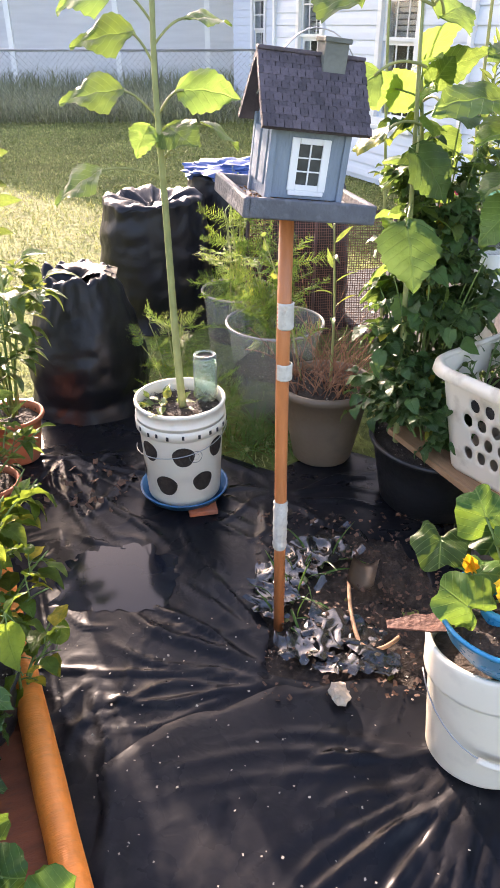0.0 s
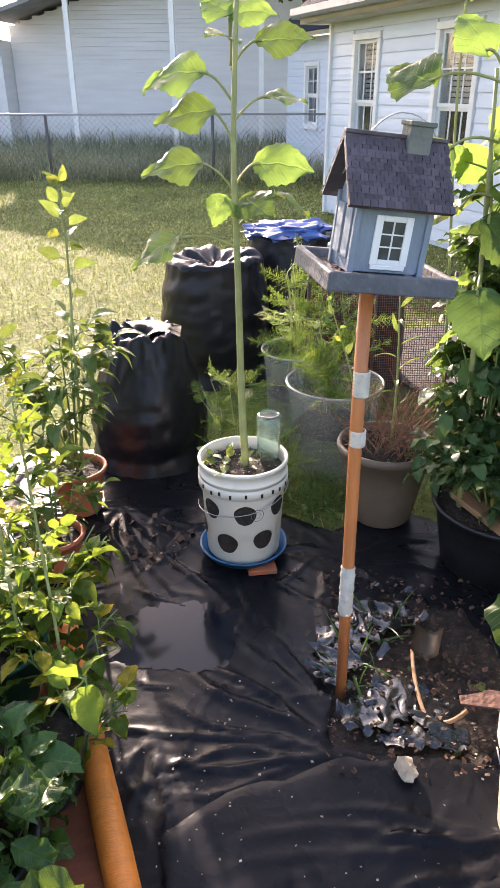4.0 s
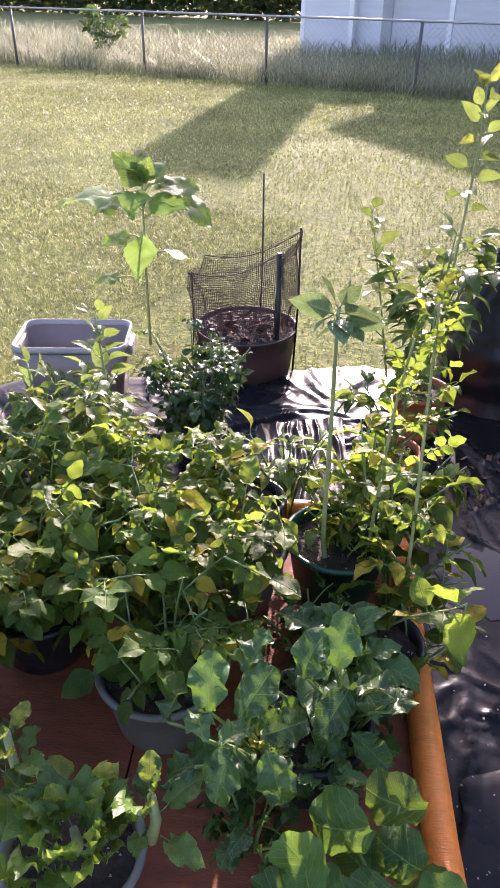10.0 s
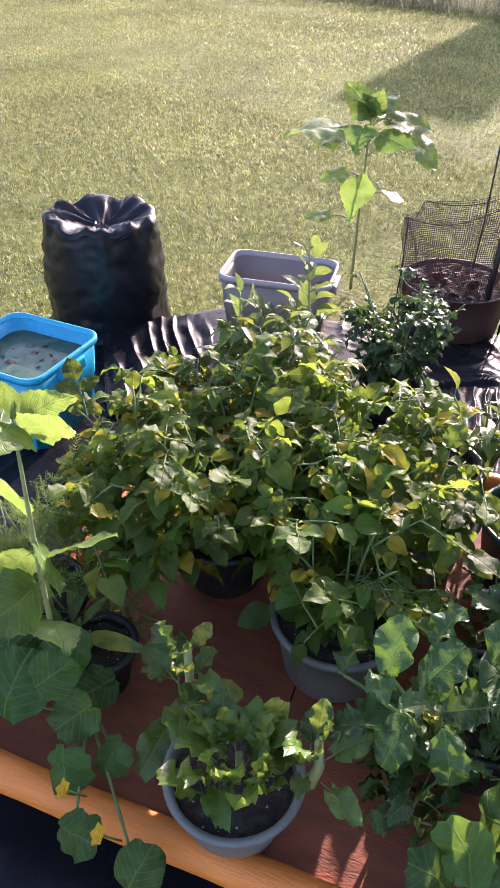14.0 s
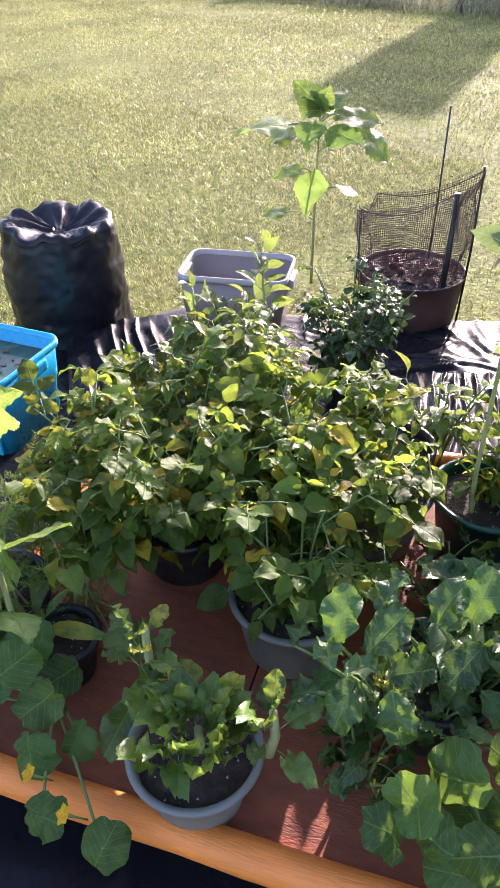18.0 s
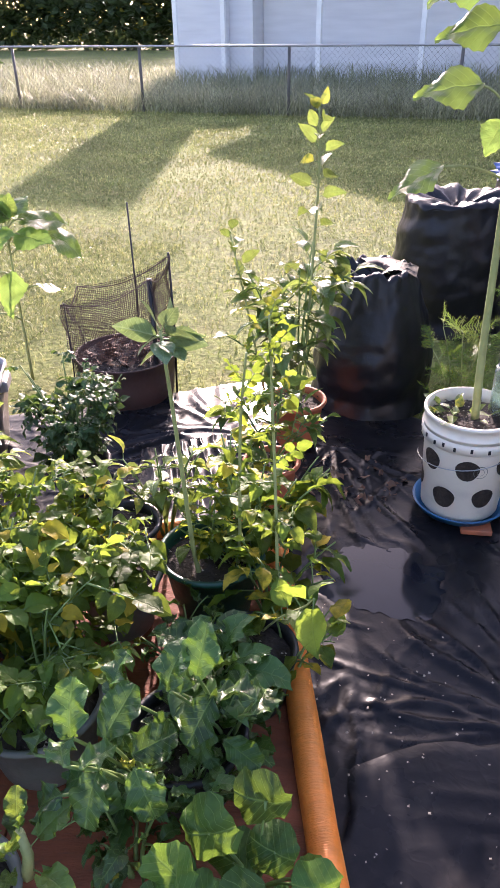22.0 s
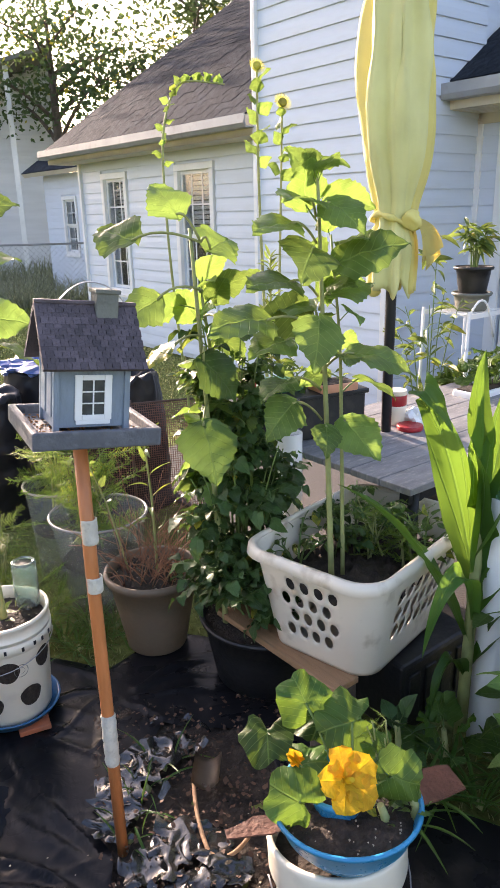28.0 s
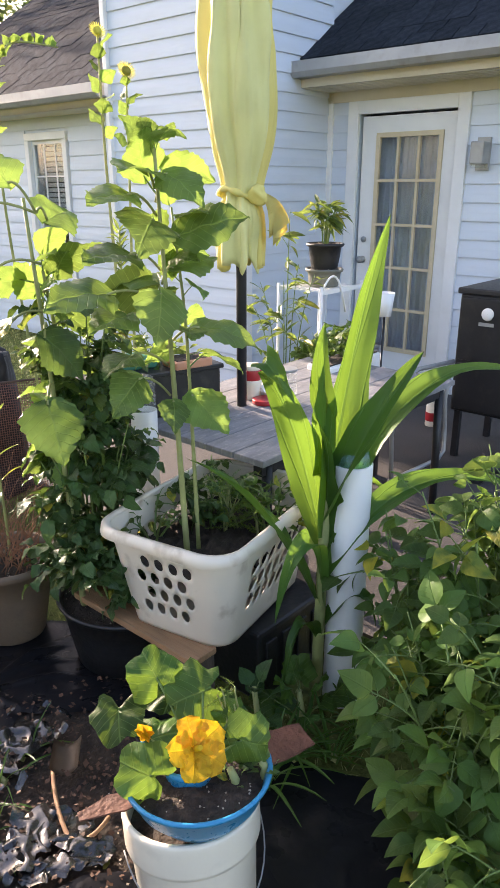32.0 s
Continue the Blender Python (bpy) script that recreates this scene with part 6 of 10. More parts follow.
def net_panel(bm, p00, p10, p01, p11, nu, nv, w, sag=0.0, seed=0):
    """A net: flat strings in two directions across a four-cornered panel."""
    p00, p10, p01, p11 = map(Vector, (p00, p10, p01, p11))

    def at(u, v):
        p = p00.lerp(p10, u).lerp(p01.lerp(p11, u), v)
        n_ = (p10 - p00).cross(p01 - p00).normalized()
        return p + n_ * (0.05 * noise.noise(Vector((u * 3, v * 3, seed)))) - Vector((0, 0, sag * math.sin(math.pi * u) * v))
    for k in range(nu + 1):
        pts = [at(k / nu, j / 6) for j in range(7)]
        d = (p10 - p00).normalized() * w
        g = [(bm.verts.new(p - d), bm.verts.new(p + d)) for p in pts]
        for a, b in zip(g, g[1:]):
            bm.faces.new((a[0], a[1], b[1], b[0]))
    for k in range(nv + 1):
        pts = [at(j / 6, k / nv) for j in range(7)]
        d = (p01 - p00).normalized() * w
        g = [(bm.verts.new(p - d), bm.verts.new(p + d)) for p in pts]
        for a, b in zip(g, g[1:]):
            bm.faces.new((a[0], a[1], b[1], b[0]))


NB = (-1.77, 2.58, 0.0)
gb = pot("grow_bag", NB, 0.205, 0.225, 0.205, M_NET, "dark fabric grow bag of wood chips under netting", soil=0.92, rim=0.004, lip=0.012)
net = thing("garden_netting", NB, "sagging brown mesh netting tied round stakes", "netting")
cr = [(-0.17, -0.20), (0.18, -0.06), (0.22, 0.07), (-0.20, -0.02)]
tops = [0.47, 0.57, 0.64, 0.49]
for k in range(4):
    a, b = cr[k], cr[(k + 1) % 4]
    bm = bmesh.new()
    net_panel(bm, (a[0] * 0.9, a[1] * 0.9, 0.10), (b[0] * 0.9, b[1] * 0.9, 0.10), (a[0], a[1], tops[k]), (b[0], b[1], tops[(k + 1) % 4]), 46, 52, 0.0009, 0.03, k)
    part("net_side", bm, M_NET, net)
    bm = bmesh.new()
    pts = [Vector((a[0], a[1], tops[k])).lerp(Vector((b[0], b[1], tops[(k + 1) % 4])), j / 8) - Vector((0, 0, 0.05 * math.sin(math.pi * j / 8))) for j in range(9)]
    tube(bm, pts, 0.0025, 6)
    part("net_hem", bm, M_NET, net)
for (x, y), h, r in (((0.175, -0.055), 0.57, 0.011), ((0.21, 0.065), 0.65, 0.005), ((-0.02, 0.16), 0.82, 0.004), ((-0.165, -0.19), 0.47, 0.003)):
    bm = bmesh.new()
    tube(bm, [(x, y, 0.0), (x + 0.01, y, h * 0.5), (x, y + 0.01, h)], r, 7)
    part("stake", bm, M_BLACKMETAL, net)
scraps("wood_chips", 150, (-1.92, -1.62, 2.43, 2.73), (0.010, 0.026), M_DRYLEAF, "brown wood chips filling the grow bag", 33, z=0.192)

mesh_t = thing("mesh_screen", (0.26, 3.05, 0.0), "reddish brown mesh screen leaning behind the pots", "mesh screen")
bm = bmesh.new()
net_panel(bm, (-0.28, 0, 0.08), (0.36, 0.03, 0.08), (-0.26, 0.10, 0.78), (0.34, 0.12, 0.78), 60, 64, 0.0014, 0.0, 7)
part("mesh", bm, mat("rust_mesh", (0.16, 0.075, 0.06), 0.7, vary=0.25), mesh_t)
for x in (-0.28, 0.02, 0.36):
    bm = bmesh.new()
    tube(bm, [(x, 0.01, 0), (x + 0.01, 0.10, 0.80)], 0.008, 7)
    part("screen_post", bm, M_NET, mesh_t)
bm = bmesh.new()
tube(bm, [(-0.28, 0.10, 0.78), (0.36, 0.12, 0.78)], 0.006, 6)
part("top_wire", bm, M_NET, mesh_t)

# ---- patio: table, umbrella, chair, plant stand, grill ----
TB = (1.65, 2.70)
table = thing("patio_table", (TB[0], TB[1], 0.012), "grey weathered patio table cluttered with pots", "table", rz=25)
for k in range(6):
    bm = bmesh.new()
    box(bm, -0.78, -0.42 + 0.14 * k + 0.002, 0.675, 0.66, -0.42 + 0.14 * (k + 1) - 0.002, 0.70, bevel=0.003)
    part("tabletop_slat", bm, M_TABLE, table)
bm = bmesh.new()
for a in ((-0.74, -0.38, 0.62, -0.34), (-0.74, 0.34, 0.62, 0.38)):
    box(bm, a[0], a[1], 0.62, a[2], a[3], 0.674)
part("apron", bm, M_BLACKMETAL, table)
for x in (-0.70, 0.6):
    for y in (-0.37, 0.37):
        bm = bmesh.new()
        tube(bm, [(x * 1.03, y * 1.03, 0), (x, y, 0.67)], 0.02, 10)
        part("leg", bm, M_BLACKMETAL, table)

UM = (1.315, 2.63)
umb = thing("patio_umbrella", (UM[0], UM[1], 0.012), "closed faded yellow patio umbrella tied round its pole", "umbrella")
bm = bmesh.new()
tube(bm, [(0, 0, 0), (0, 0, 1.3), (0, 0, 2.6)], 0.021, 16)
part("pole", bm, M_BLACKMETAL, umb)
bm = bmesh.new()
lathe(bm, [(0.001, 0), (0.22, 0), (0.23, 0.03), (0.05, 0.07), (0.03, 0.2), (0.001, 0.2)], 32)
part("base", bm, M_BLACKMETAL, umb)


def cloth_fold(a0, a1, flip, material):
    """One gore of the furled canopy, hanging in deep folds and tied low down."""
    bm = bmesh.new()
    NZ, NA = 46, 22
    g = []
    for j in range(NZ + 1):
        f = j / NZ                       # 0 at the hem, 1 at the top
        z = 1.27 + 1.33 * f
        body = 0.100 * (1 - 0.30 * max(0, (f - 0.55) / 0.45) ** 1.3) + 0.008 * math.sin(f * 9 + a0)
        tie = math.exp(-((f - 0.215) / (0.12 if f > 0.215 else 0.045)) ** 2)
        body = (body if f > 0.215 else 0.078 - 0.012 * (1 - f / 0.215)) * (1 - 0.38 * tie)
        row = []
        for i in range(NA + 1):
            u = i / NA
            a = a0 + (a1 - a0) * u
            fold = 0.017 * math.sin(u * math.pi * 3 + flip + f * 2.0) * (0.6 + 0.4 * (1 - f)) + 0.018 * noise.noise(Vector((u * 4 + flip, f * 7, a0))) + 0.016 * (1 - abs(math.sin(u * 5 + flip * 2 + 1.2 * math.sin(f * 3 + flip)))) ** 3
            rr = body * (1 + 0.25 * math.sin(u * math.pi)) + fold * (1 - 0.6 * tie)
            zz = z + (0.05 * abs(math.sin(u * math.pi * 1.5 + flip)) - 0.03 * math.sin(u * 9)) * max(0, 0.2 - f) * 3
            row.append(bm.verts.new((rr * math.cos(a), rr * math.sin(a), zz)))
        g.append(row)
    for x, y in zip(g, g[1:]):
        for i in range(NA):
            bm.faces.new((x[i], x[i + 1], y[i + 1], y[i]))
    ob = part("canopy_gore", bm, material, umb, smooth=True)
    so = ob.modifiers.new("thickness", "SOLIDIFY")
    so.thickness = 0.002


for k in range(6):
    cloth_fold(radians(60 * k - 8), radians(60 * k + 66), k * 1.3, M_UMBPALE if k in (3, 4) else M_UMB)
bm = bmesh.new()
tube(bm, [((0.080 + 0.006 * math.sin(5 * a)) * math.cos(a), (0.080 + 0.006 * math.sin(5 * a)) * math.sin(a), 1.556 + 0.016 * math.sin(2 * a + 1)) for a in (2 * math.pi * k / 24 for k in range(25))], [0.011 + 0.005 * math.sin(k * 2.1) for k in range(25)], 8)
part("tie_strap", bm, M_UMB, umb, "twisted tie strap")
bm = bmesh.new()
bmesh.ops.create_icosphere(bm, subdivisions=3, radius=0.036)
for q in bm.verts:
    q.co *= 1 + 0.5 * noise.noise(q.co * 38)
    q.co += Vector((0.035, -0.085, 1.55))
part("knot", bm, M_UMB, umb, "bunched knot of the strap", smooth=True)
for a, dz in ((-0.95, 0.0), (-0.8, -0.03)):
    bm = bmesh.new()
    pts = bez((0.10 * math.cos(a), 0.10 * math.sin(a), 1.55), (0.16 * math.cos(a), 0.16 * math.sin(a), 1.52 + dz), (0.155 * math.cos(a + 0.25), 0.155 * math.sin(a + 0.25), 1.42 + dz), 7)
    g = [[bm.verts.new(p + Vector((-math.sin(a), math.cos(a), 0.3)) * w * (0.016 + 0.010 * i)) for w in (-1, 0, 1)] for i, p in enumerate(pts)]
    for x, y in zip(g, g[1:]):
        for i in range(2):
            bm.faces.new((x[i], x[i + 1], y[i + 1], y[i]))
    bmesh.ops.solidify(bm, geom=bm.faces[:], thickness=0.002)
    part("knot_end", bm, M_UMB, umb, "loose knotted end of the strap", smooth=True)

# clutter on the table
ZT = 0.713
trough = thing("planter_trough", (1.03, 2.72, ZT), "black plastic planter trough standing on the table", "planter", rz=10)
bm = bmesh.new()
box(bm, -0.42, -0.11, 0, 0.18, 0.11, 0.18, bevel=0.012)
part("trough_body", bm, M_BLACKPOT, trough)
bm = bmesh.new()
box(bm, -0.43, -0.12, 0.17, 0.19, 0.12, 0.19, bevel=0.005)
part("trough_rim", bm, M_BLACKPOT, trough)
tray = thing("seedling_tray", (1.10, 2.66, ZT + 0.19), "shallow peach-coloured seedling tray on the trough", "tray", rz=12)
bm = bmesh.new()
box(bm, -0.10, -0.06, 0, 0.07, 0.06, 0.035, bevel=0.006)
part("tray_body", bm, mat("peach_plastic", (0.62, 0.28, 0.16), 0.5, vary=0.1), tray)
bm = bmesh.new()
box(bm, -0.092, -0.052, 0.03, 0.062, 0.052, 0.037)
part("soil", bm, M_SOIL, tray)
gtray = thing("seedling_tray", (0.86, 2.72, ZT + 0.19), "green seedling tray on the black trough", "tray", rz=8)
bm = bmesh.new()
box(bm, -0.10, -0.06, 0, 0.10, 0.06, 0.045, bevel=0.006)
part("tray_body", bm, M_GREENHOSE, gtray)
rtub = thing("red_punnet", (0.72, 2.66, ZT + 0.19), "small red and white plastic punnet on the trough", "punnet")
bm = bmesh.new()
lathe(bm, [(0.001, 0), (0.035, 0), (0.045, 0.06), (0.042, 0.06), (0.033, 0.006)], 20)
part("punnet_wall", bm, M_RED, rtub)


def can(name, at, r, h, bands, label, category):
    t = thing(name, at, label, category)
    z = 0.0
    for hh, m in bands:
        bm = bmesh.new()
        rg = lathe(bm, [(r * 0.97, z), (r, z + 0.004), (r, z + hh - 0.004), (r * 0.97, z + hh)], 28)
        cap(bm, rg[0], True)
        cap(bm, rg[-1])
        part("band", bm, m, t)
        z += hh
    return t


can("paint_can", (1.40, 2.72, ZT), 0.045, 0.15, ((0.085, M_WHITEPL), (0.045, M_RED), (0.02, M_WHITEPL)), "red and white drinks can on the table", "can")
can("red_dish", (1.42, 2.62, ZT), 0.055, 0.02, ((0.02, M_RED),), "flat red plastic dish on the table", "dish")
can("glass_jar", (1.56, 2.70, ZT), 0.05, 0.12, ((0.11, M_CLEAR), (0.012, M_GUTTER)), "clear glass jar with a metal lid", "jar")
paper = thing("crumpled_paper", (1.48, 2.70, ZT + 0.02), "crumpled white paper towel on the table", "paper")
bm = bmesh.new()
bmesh.ops.create_icosphere(bm, subdivisions=3, radius=0.05)
for q in bm.verts:
    q.co *= 1 + 0.6 * noise.noise(q.co * 30)
part("paper_ball", bm, M_TRIM, paper)

# white wire plant stand with pots
PS = (2.24, 3.62, 0.012)
stand = thing("plant_stand", PS, "white wire plant stand holding potted plants", "plant stand", rz=25)
for z in (0.45, 1.03):
    bm = bmesh.new()
    for k in range(9):
        box(bm, -0.2, -0.15 + 0.0375 * k - 0.003, z, 0.2, -0.15 + 0.0375 * k + 0.003, z + 0.006)
    box(bm, -0.205, -0.155, z - 0.012, 0.205, -0.147, z + 0.014)
    box(bm, -0.205, 0.147, z - 0.012, 0.205, 0.155, z + 0.014)
    part("wire_shelf", bm, M_TRIM, stand)
for x in (-0.2, 0.2):
    for y in (-0.15, 0.15):
        bm = bmesh.new()
        tube(bm, [(x, y, 0), (x, y, 1.06)], 0.009, 8)
        part("leg", bm, M_TRIM, stand)
bm = bmesh.new()
tube(bm, bez((-0.2, -0.15, 1.03), (-0.1, -0.18, 1.25), (0.04, -0.15, 0.9), 10), 0.006, 8)
part("wire_loop", bm, M_TRIM, stand)
sp = pot("stacked_plant_pot", (PS[0] + 0.02, PS[1], 1.05), 0.085, 0.10, 0.10, M_GREYPOT, "grey plastic pot on the plant stand", soil=0.9)
sp2 = pot("black_pot", (PS[0] + 0.02, PS[1], 1.14), 0.075, 0.098, 0.15, M_BLACKPOT, "black plastic pot of leafy stems on the plant stand", soil=0.9)
bench = thing("bench", (2.05, 3.15, 0.012), "low dark bench beside the table", "bench", rz=25)
bm = bmesh.new()
box(bm, -0.35, -0.16, 0.54, 0.35, 0.16, 0.58, bevel=0.004)
part("bench_top", bm, M_TABLE, bench)
for x in (-0.3, 0.3):
    bm = bmesh.new()
    box(bm, x - 0.02, -0.14, 0, x + 0.02, 0.14, 0.54)
    part("leg", bm, M_BLACKMETAL, bench)

planter = thing("window_box", (2.12, 3.12, 0.592), "white plastic window box of seedlings on the bench", "planter", rz=25)
bm = bmesh.new()
box(bm, -0.24, -0.075, 0, 0.24, 0.075, 0.15, bevel=0.012)
part("box_body", bm, M_TRIM, planter)
bm = bmesh.new()
box(bm, -0.225, -0.06, 0.146, 0.225, 0.06, 0.156, bevel=0.003)
part("soil", bm, M_SOIL, planter)

# metal garden chair
chair = thing("garden_chair", (2.55, 3.35, 0.012), "grey metal garden chair with a sling seat", "chair", rz=-70)
for s in (-1, 1):
    bm = bmesh.new()
    tube(bm, [(s * 0.26, -0.28, 0.02), (s * 0.26, 0.22, 0.02), (s * 0.26, 0.28, 0.06), (s * 0.26, 0.27, 0.20), (s * 0.26, 0.24, 0.40), (s * 0.26, 0.28, 0.62)], 0.013, 10)
    part("side_frame", bm, M_GUTTER, chair)
    bm = bmesh.new()
    tube(bm, [(s * 0.26, -0.26, 0.02), (s * 0.27, -0.30, 0.3), (s * 0.28, -0.26, 0.60), (s * 0.28, -0.1, 0.64), (s * 0.27, 0.28, 0.62)], 0.013, 10)
    part("armrest", bm, M_GUTTER, chair)
bm = bmesh.new()
box(bm, -0.25, -0.26, 0.40, 0.25, 0.24, 0.412)
part("seat", bm, M_BLACKMETAL, chair)
cup = thing("white_cup", (2.30, 3.05, 0.96), "crumpled white plastic cup set on a cane", "cup")
bm = bmesh.new()
lathe(bm, [(0.001, 0), (0.035, 0.0), (0.05, 0.12), (0.047, 0.12), (0.032, 0.006)], 20)
for q in bm.verts:
    q.co += Vector((1, 0.5, 0)) * 0.012 * noise.noise(q.co * 40)
c_ = part("cup_wall", bm, M_TRIM, cup, smooth=True)
bm = bmesh.new()
tube(bm, [(0, 0, -0.95), (0, 0, 0.02)], 0.006, 7)
part("cane", bm, M_BLACKMETAL, cup)

# smoker grill
GR = (3.32, 3.16, 0.012)
grill = thing("smoker_grill", GR, "black upright smoker grill with a round thermometer", "grill", rz=25)
bm = bmesh.new()
box(bm, -0.28, -0.24, 0.30, 0.28, 0.24, 1.0, bevel=0.012)
part("cabinet", bm, M_BLACKMETAL, grill)
bm = bmesh.new()
box(bm, -0.295, -0.255, 1.0, 0.295, 0.255, 1.035, bevel=0.008)
part("lid", bm, M_BLACKMETAL, grill)
bm = bmesh.new()
box(bm, -0.292, -0.22, 0.62, -0.281, 0.22, 0.98, bevel=0.004)
dr = part("grill_door", bm, M_BLACKMETAL, grill)
bm = bmesh.new()
box(bm, -0.292, -0.22, 0.32, -0.281, 0.22, 0.60, bevel=0.004)
part("firebox_door", bm, M_BLACKMETAL, grill)
bm = bmesh.new()
rg = lathe(bm, [(0.034, 0), (0.036, 0.008), (0.030, 0.012), (0.001, 0.012)], 28)
th = part("thermometer", bm, M_TRIM, dr, "white round dial in a chrome ring")
th.matrix_basis = pose(-0.292, 0.06, 0.90, 0, -90, 0)
bm = bmesh.new()
box(bm, -0.294, 0.02, 0.83, -0.2915, 0.11, 0.85)
part("nameplate", bm, M_GUTTER, dr, "blank silver nameplate")
bm = bmesh.new()
tube(bm, bez((-0.30, -0.15, 0.72), (-0.36, -0.15, 0.78), (-0.30, -0.15, 0.84), 8), 0.008, 8)
part("door_handle", bm, M_WIRE, dr)
for x in (-0.24, 0.24):
    for y in (-0.2, 0.2):
        bm = bmesh.new()
        box(bm, x - 0.018, y - 0.018, 0, x + 0.018, y + 0.018, 0.3)
        part("leg", bm, M_BLACKMETAL, grill)
bm = bmesh.new()
rg = lathe(bm, [(0.02, -0.02), (0.085, -0.022), (0.09, -0.015), (0.09, 0.015), (0.085, 0.022), (0.02, 0.02)], 28)
wh = part("wheel", bm, M_BLACKPOT, grill)
wh.matrix_basis = pose(-0.27, -0.2, 0.09, 0, 90, 0)
duct = thing("corrugated_hose", (2.98, 2.92, 0.05), "black corrugated hose lying on the patio", "hose")
bm = bmesh.new()
pts = bez((-0.15, -0.1, 0), (0.05, 0.1, 0), (0.5, -0.2, 0), 60)
tube(bm, pts, [0.042 + 0.006 * (k % 2) for k in range(61)], 14)
part("hose_body", bm, M_BLACKPOT, duct)
spray = thing("spray_bottle", (3.26, 3.78, 0.012), "white and red spray bottle beside the door step", "spray bottle")
bm = bmesh.new()
lathe(bm, [(0.001, 0), (0.045, 0), (0.048, 0.01), (0.048, 0.14), (0.03, 0.18), (0.015, 0.2), (0.001, 0.2)], 24)
part("bottle_body", bm, M_WHITEPL, spray)
bm = bmesh.new()
lathe(bm, [(0.0485, 0.04), (0.0495, 0.042), (0.0495, 0.1), (0.0485, 0.102)], 24)
part("label", bm, M_RED, spray, "plain red label band")
bm = bmesh.new()
box(bm, -0.018, -0.06, 0.2, 0.018, 0.025, 0.25, bevel=0.006)
part("spray_head", bm, M_UMB, spray)

# ---- far side: fence, far house, trees ----
fence = thing("chain_link_fence", (-8.0, 14.3, 0), "weathered chain-link fence across the end of the lawn", "fence")
FX = [-24.0, -20.6, -17.3, -14.0, -10.5, -7.6, -4.6, -1.6, 1.4]
for x in FX:
    bm = bmesh.new()
    tube(bm, [(x + 8.0, -0.75 if x < -12 else -0.6, -0.1), (x + 8.0, -0.75 if x < -12 else -0.6, 1.14)], 0.028, 8)
    part("post", bm, M_FENCEPOST, fence)
bm = bmesh.new()
tube(bm, [(-16, -0.75, 1.12), (-4, -0.7, 1.13), (9.4, -0.6, 1.12)], 0.018, 8)
part("top_rail", bm, M_GUTTER, fence)
vs, fs = [], []


def strand(p, q, w=0.0022):
    k = len(vs)
    vs.extend([(p[0] - w, p[1], p[2]), (p[0] + w, p[1], p[2]), (q[0] + w, q[1], q[2]), (q[0] - w, q[1], q[2])])
    fs.append((k, k + 1, k + 2, k + 3))


x = -16.0
while x < 9.4:
    strand((x, -0.66, 0.02), (x + 1.1, -0.66, 1.12))
    strand((x + 1.1, -0.655, 0.02), (x, -0.655, 1.12))
    x += 0.10
ob = mesh_np("chain_mesh", vs, fs, M_FENCEPOST, fence)
ob["kind"] = "stuff"

M_FARWALL = mat("pale_far_siding", (0.66, 0.66, 0.66), 0.6, vary=0.06, scale=1, bump=0.1, bump_scale=4, stretch=(1, 1, 6))


M_FARROOF = mat("pale_far_roof", (0.24, 0.235, 0.23), 0.9, vary=0.2, scale=2, bump=0.2)


def far_house():
    """The neighbouring white house beyond the fence: tall left bay, lower porch wing."""
    h = thing("neighbour_house", (-9.0, 20.0, 0.0), "white neighbouring house with a porch beyond the fence", "house")
    h.matrix_basis = h.matrix_basis @ Matrix.Diagonal((1, 1, 0.788, 1))

    def slab(name, x0, y0, z0, x1, y1, z1, m, parent=h):
        bm = bmesh.new()
        box(bm, x0, y0, z0, x1, y1, z1)
        return part(name, bm, m, parent)
    slab("bay_wall", -0.86, 0.0, 0, 0.56, 0.36, 5.42, M_FARWALL)
    for k in range(41):
        slab("siding_board", -0.87, -0.02, 0.1 + 0.13 * k, 0.57, 0.0, 0.1 + 0.13 * k + 0.122, M_FARWALL)
    for x in (-0.90, 0.48):
        slab("corner_board", x, -0.05, 0, x + 0.12, 0.06, 5.42, M_TRIM)
    slab("link_wall", -0.40, 0.40, 0, 1.22, 3.0, 3.40, M_FARWALL)
    # sloping roof of the wing, rising to the right
    bm = bmesh.new()
    prof = [(1.24, 3.80), (9.0, 6.75), (9.0, 0.0), (1.24, 0.0)]
    a = [bm.verts.new((x, 1.2, z)) for x, z in prof]
    b = [bm.verts.new((x, 4.0, z)) for x, z in prof]
    for k in range(4):
        bm.faces.new((a[k], a[(k + 1) % 4], b[(k + 1) % 4], b[k]))
    bm.faces.new(a)
    bm.faces.new(list(reversed(b)))
    bmesh.ops.recalc_face_normals(bm, faces=bm.faces)
    part("wing_wall", bm, M_FARWALL, h)
    for k in range(50):
        z = 0.1 + 0.13 * k
        x0 = max(1.24, 1.24 + (z - 3.75) / 0.38)
        if x0 < 8.8:
            slab("siding_board", x0, 1.175, z, 9.0, 1.2, z + 0.122, M_FARWALL)
    bm = bmesh.new()
    box(bm, 0, -1.3, 0, 8.4, 3.2, 0.12, pose(1.20, 1.0, 3.92, 0, -20.8, 0))
    part("porch_roof", bm, M_FARROOF, h)
    for x in (3.1, 5.7, 7.9):
        slab("porch_post", x, -0.1, 0, x + 0.12, 0.02, 3.90 + 0.38 * (x - 1.2), M_TRIM)
    return h


far_house()

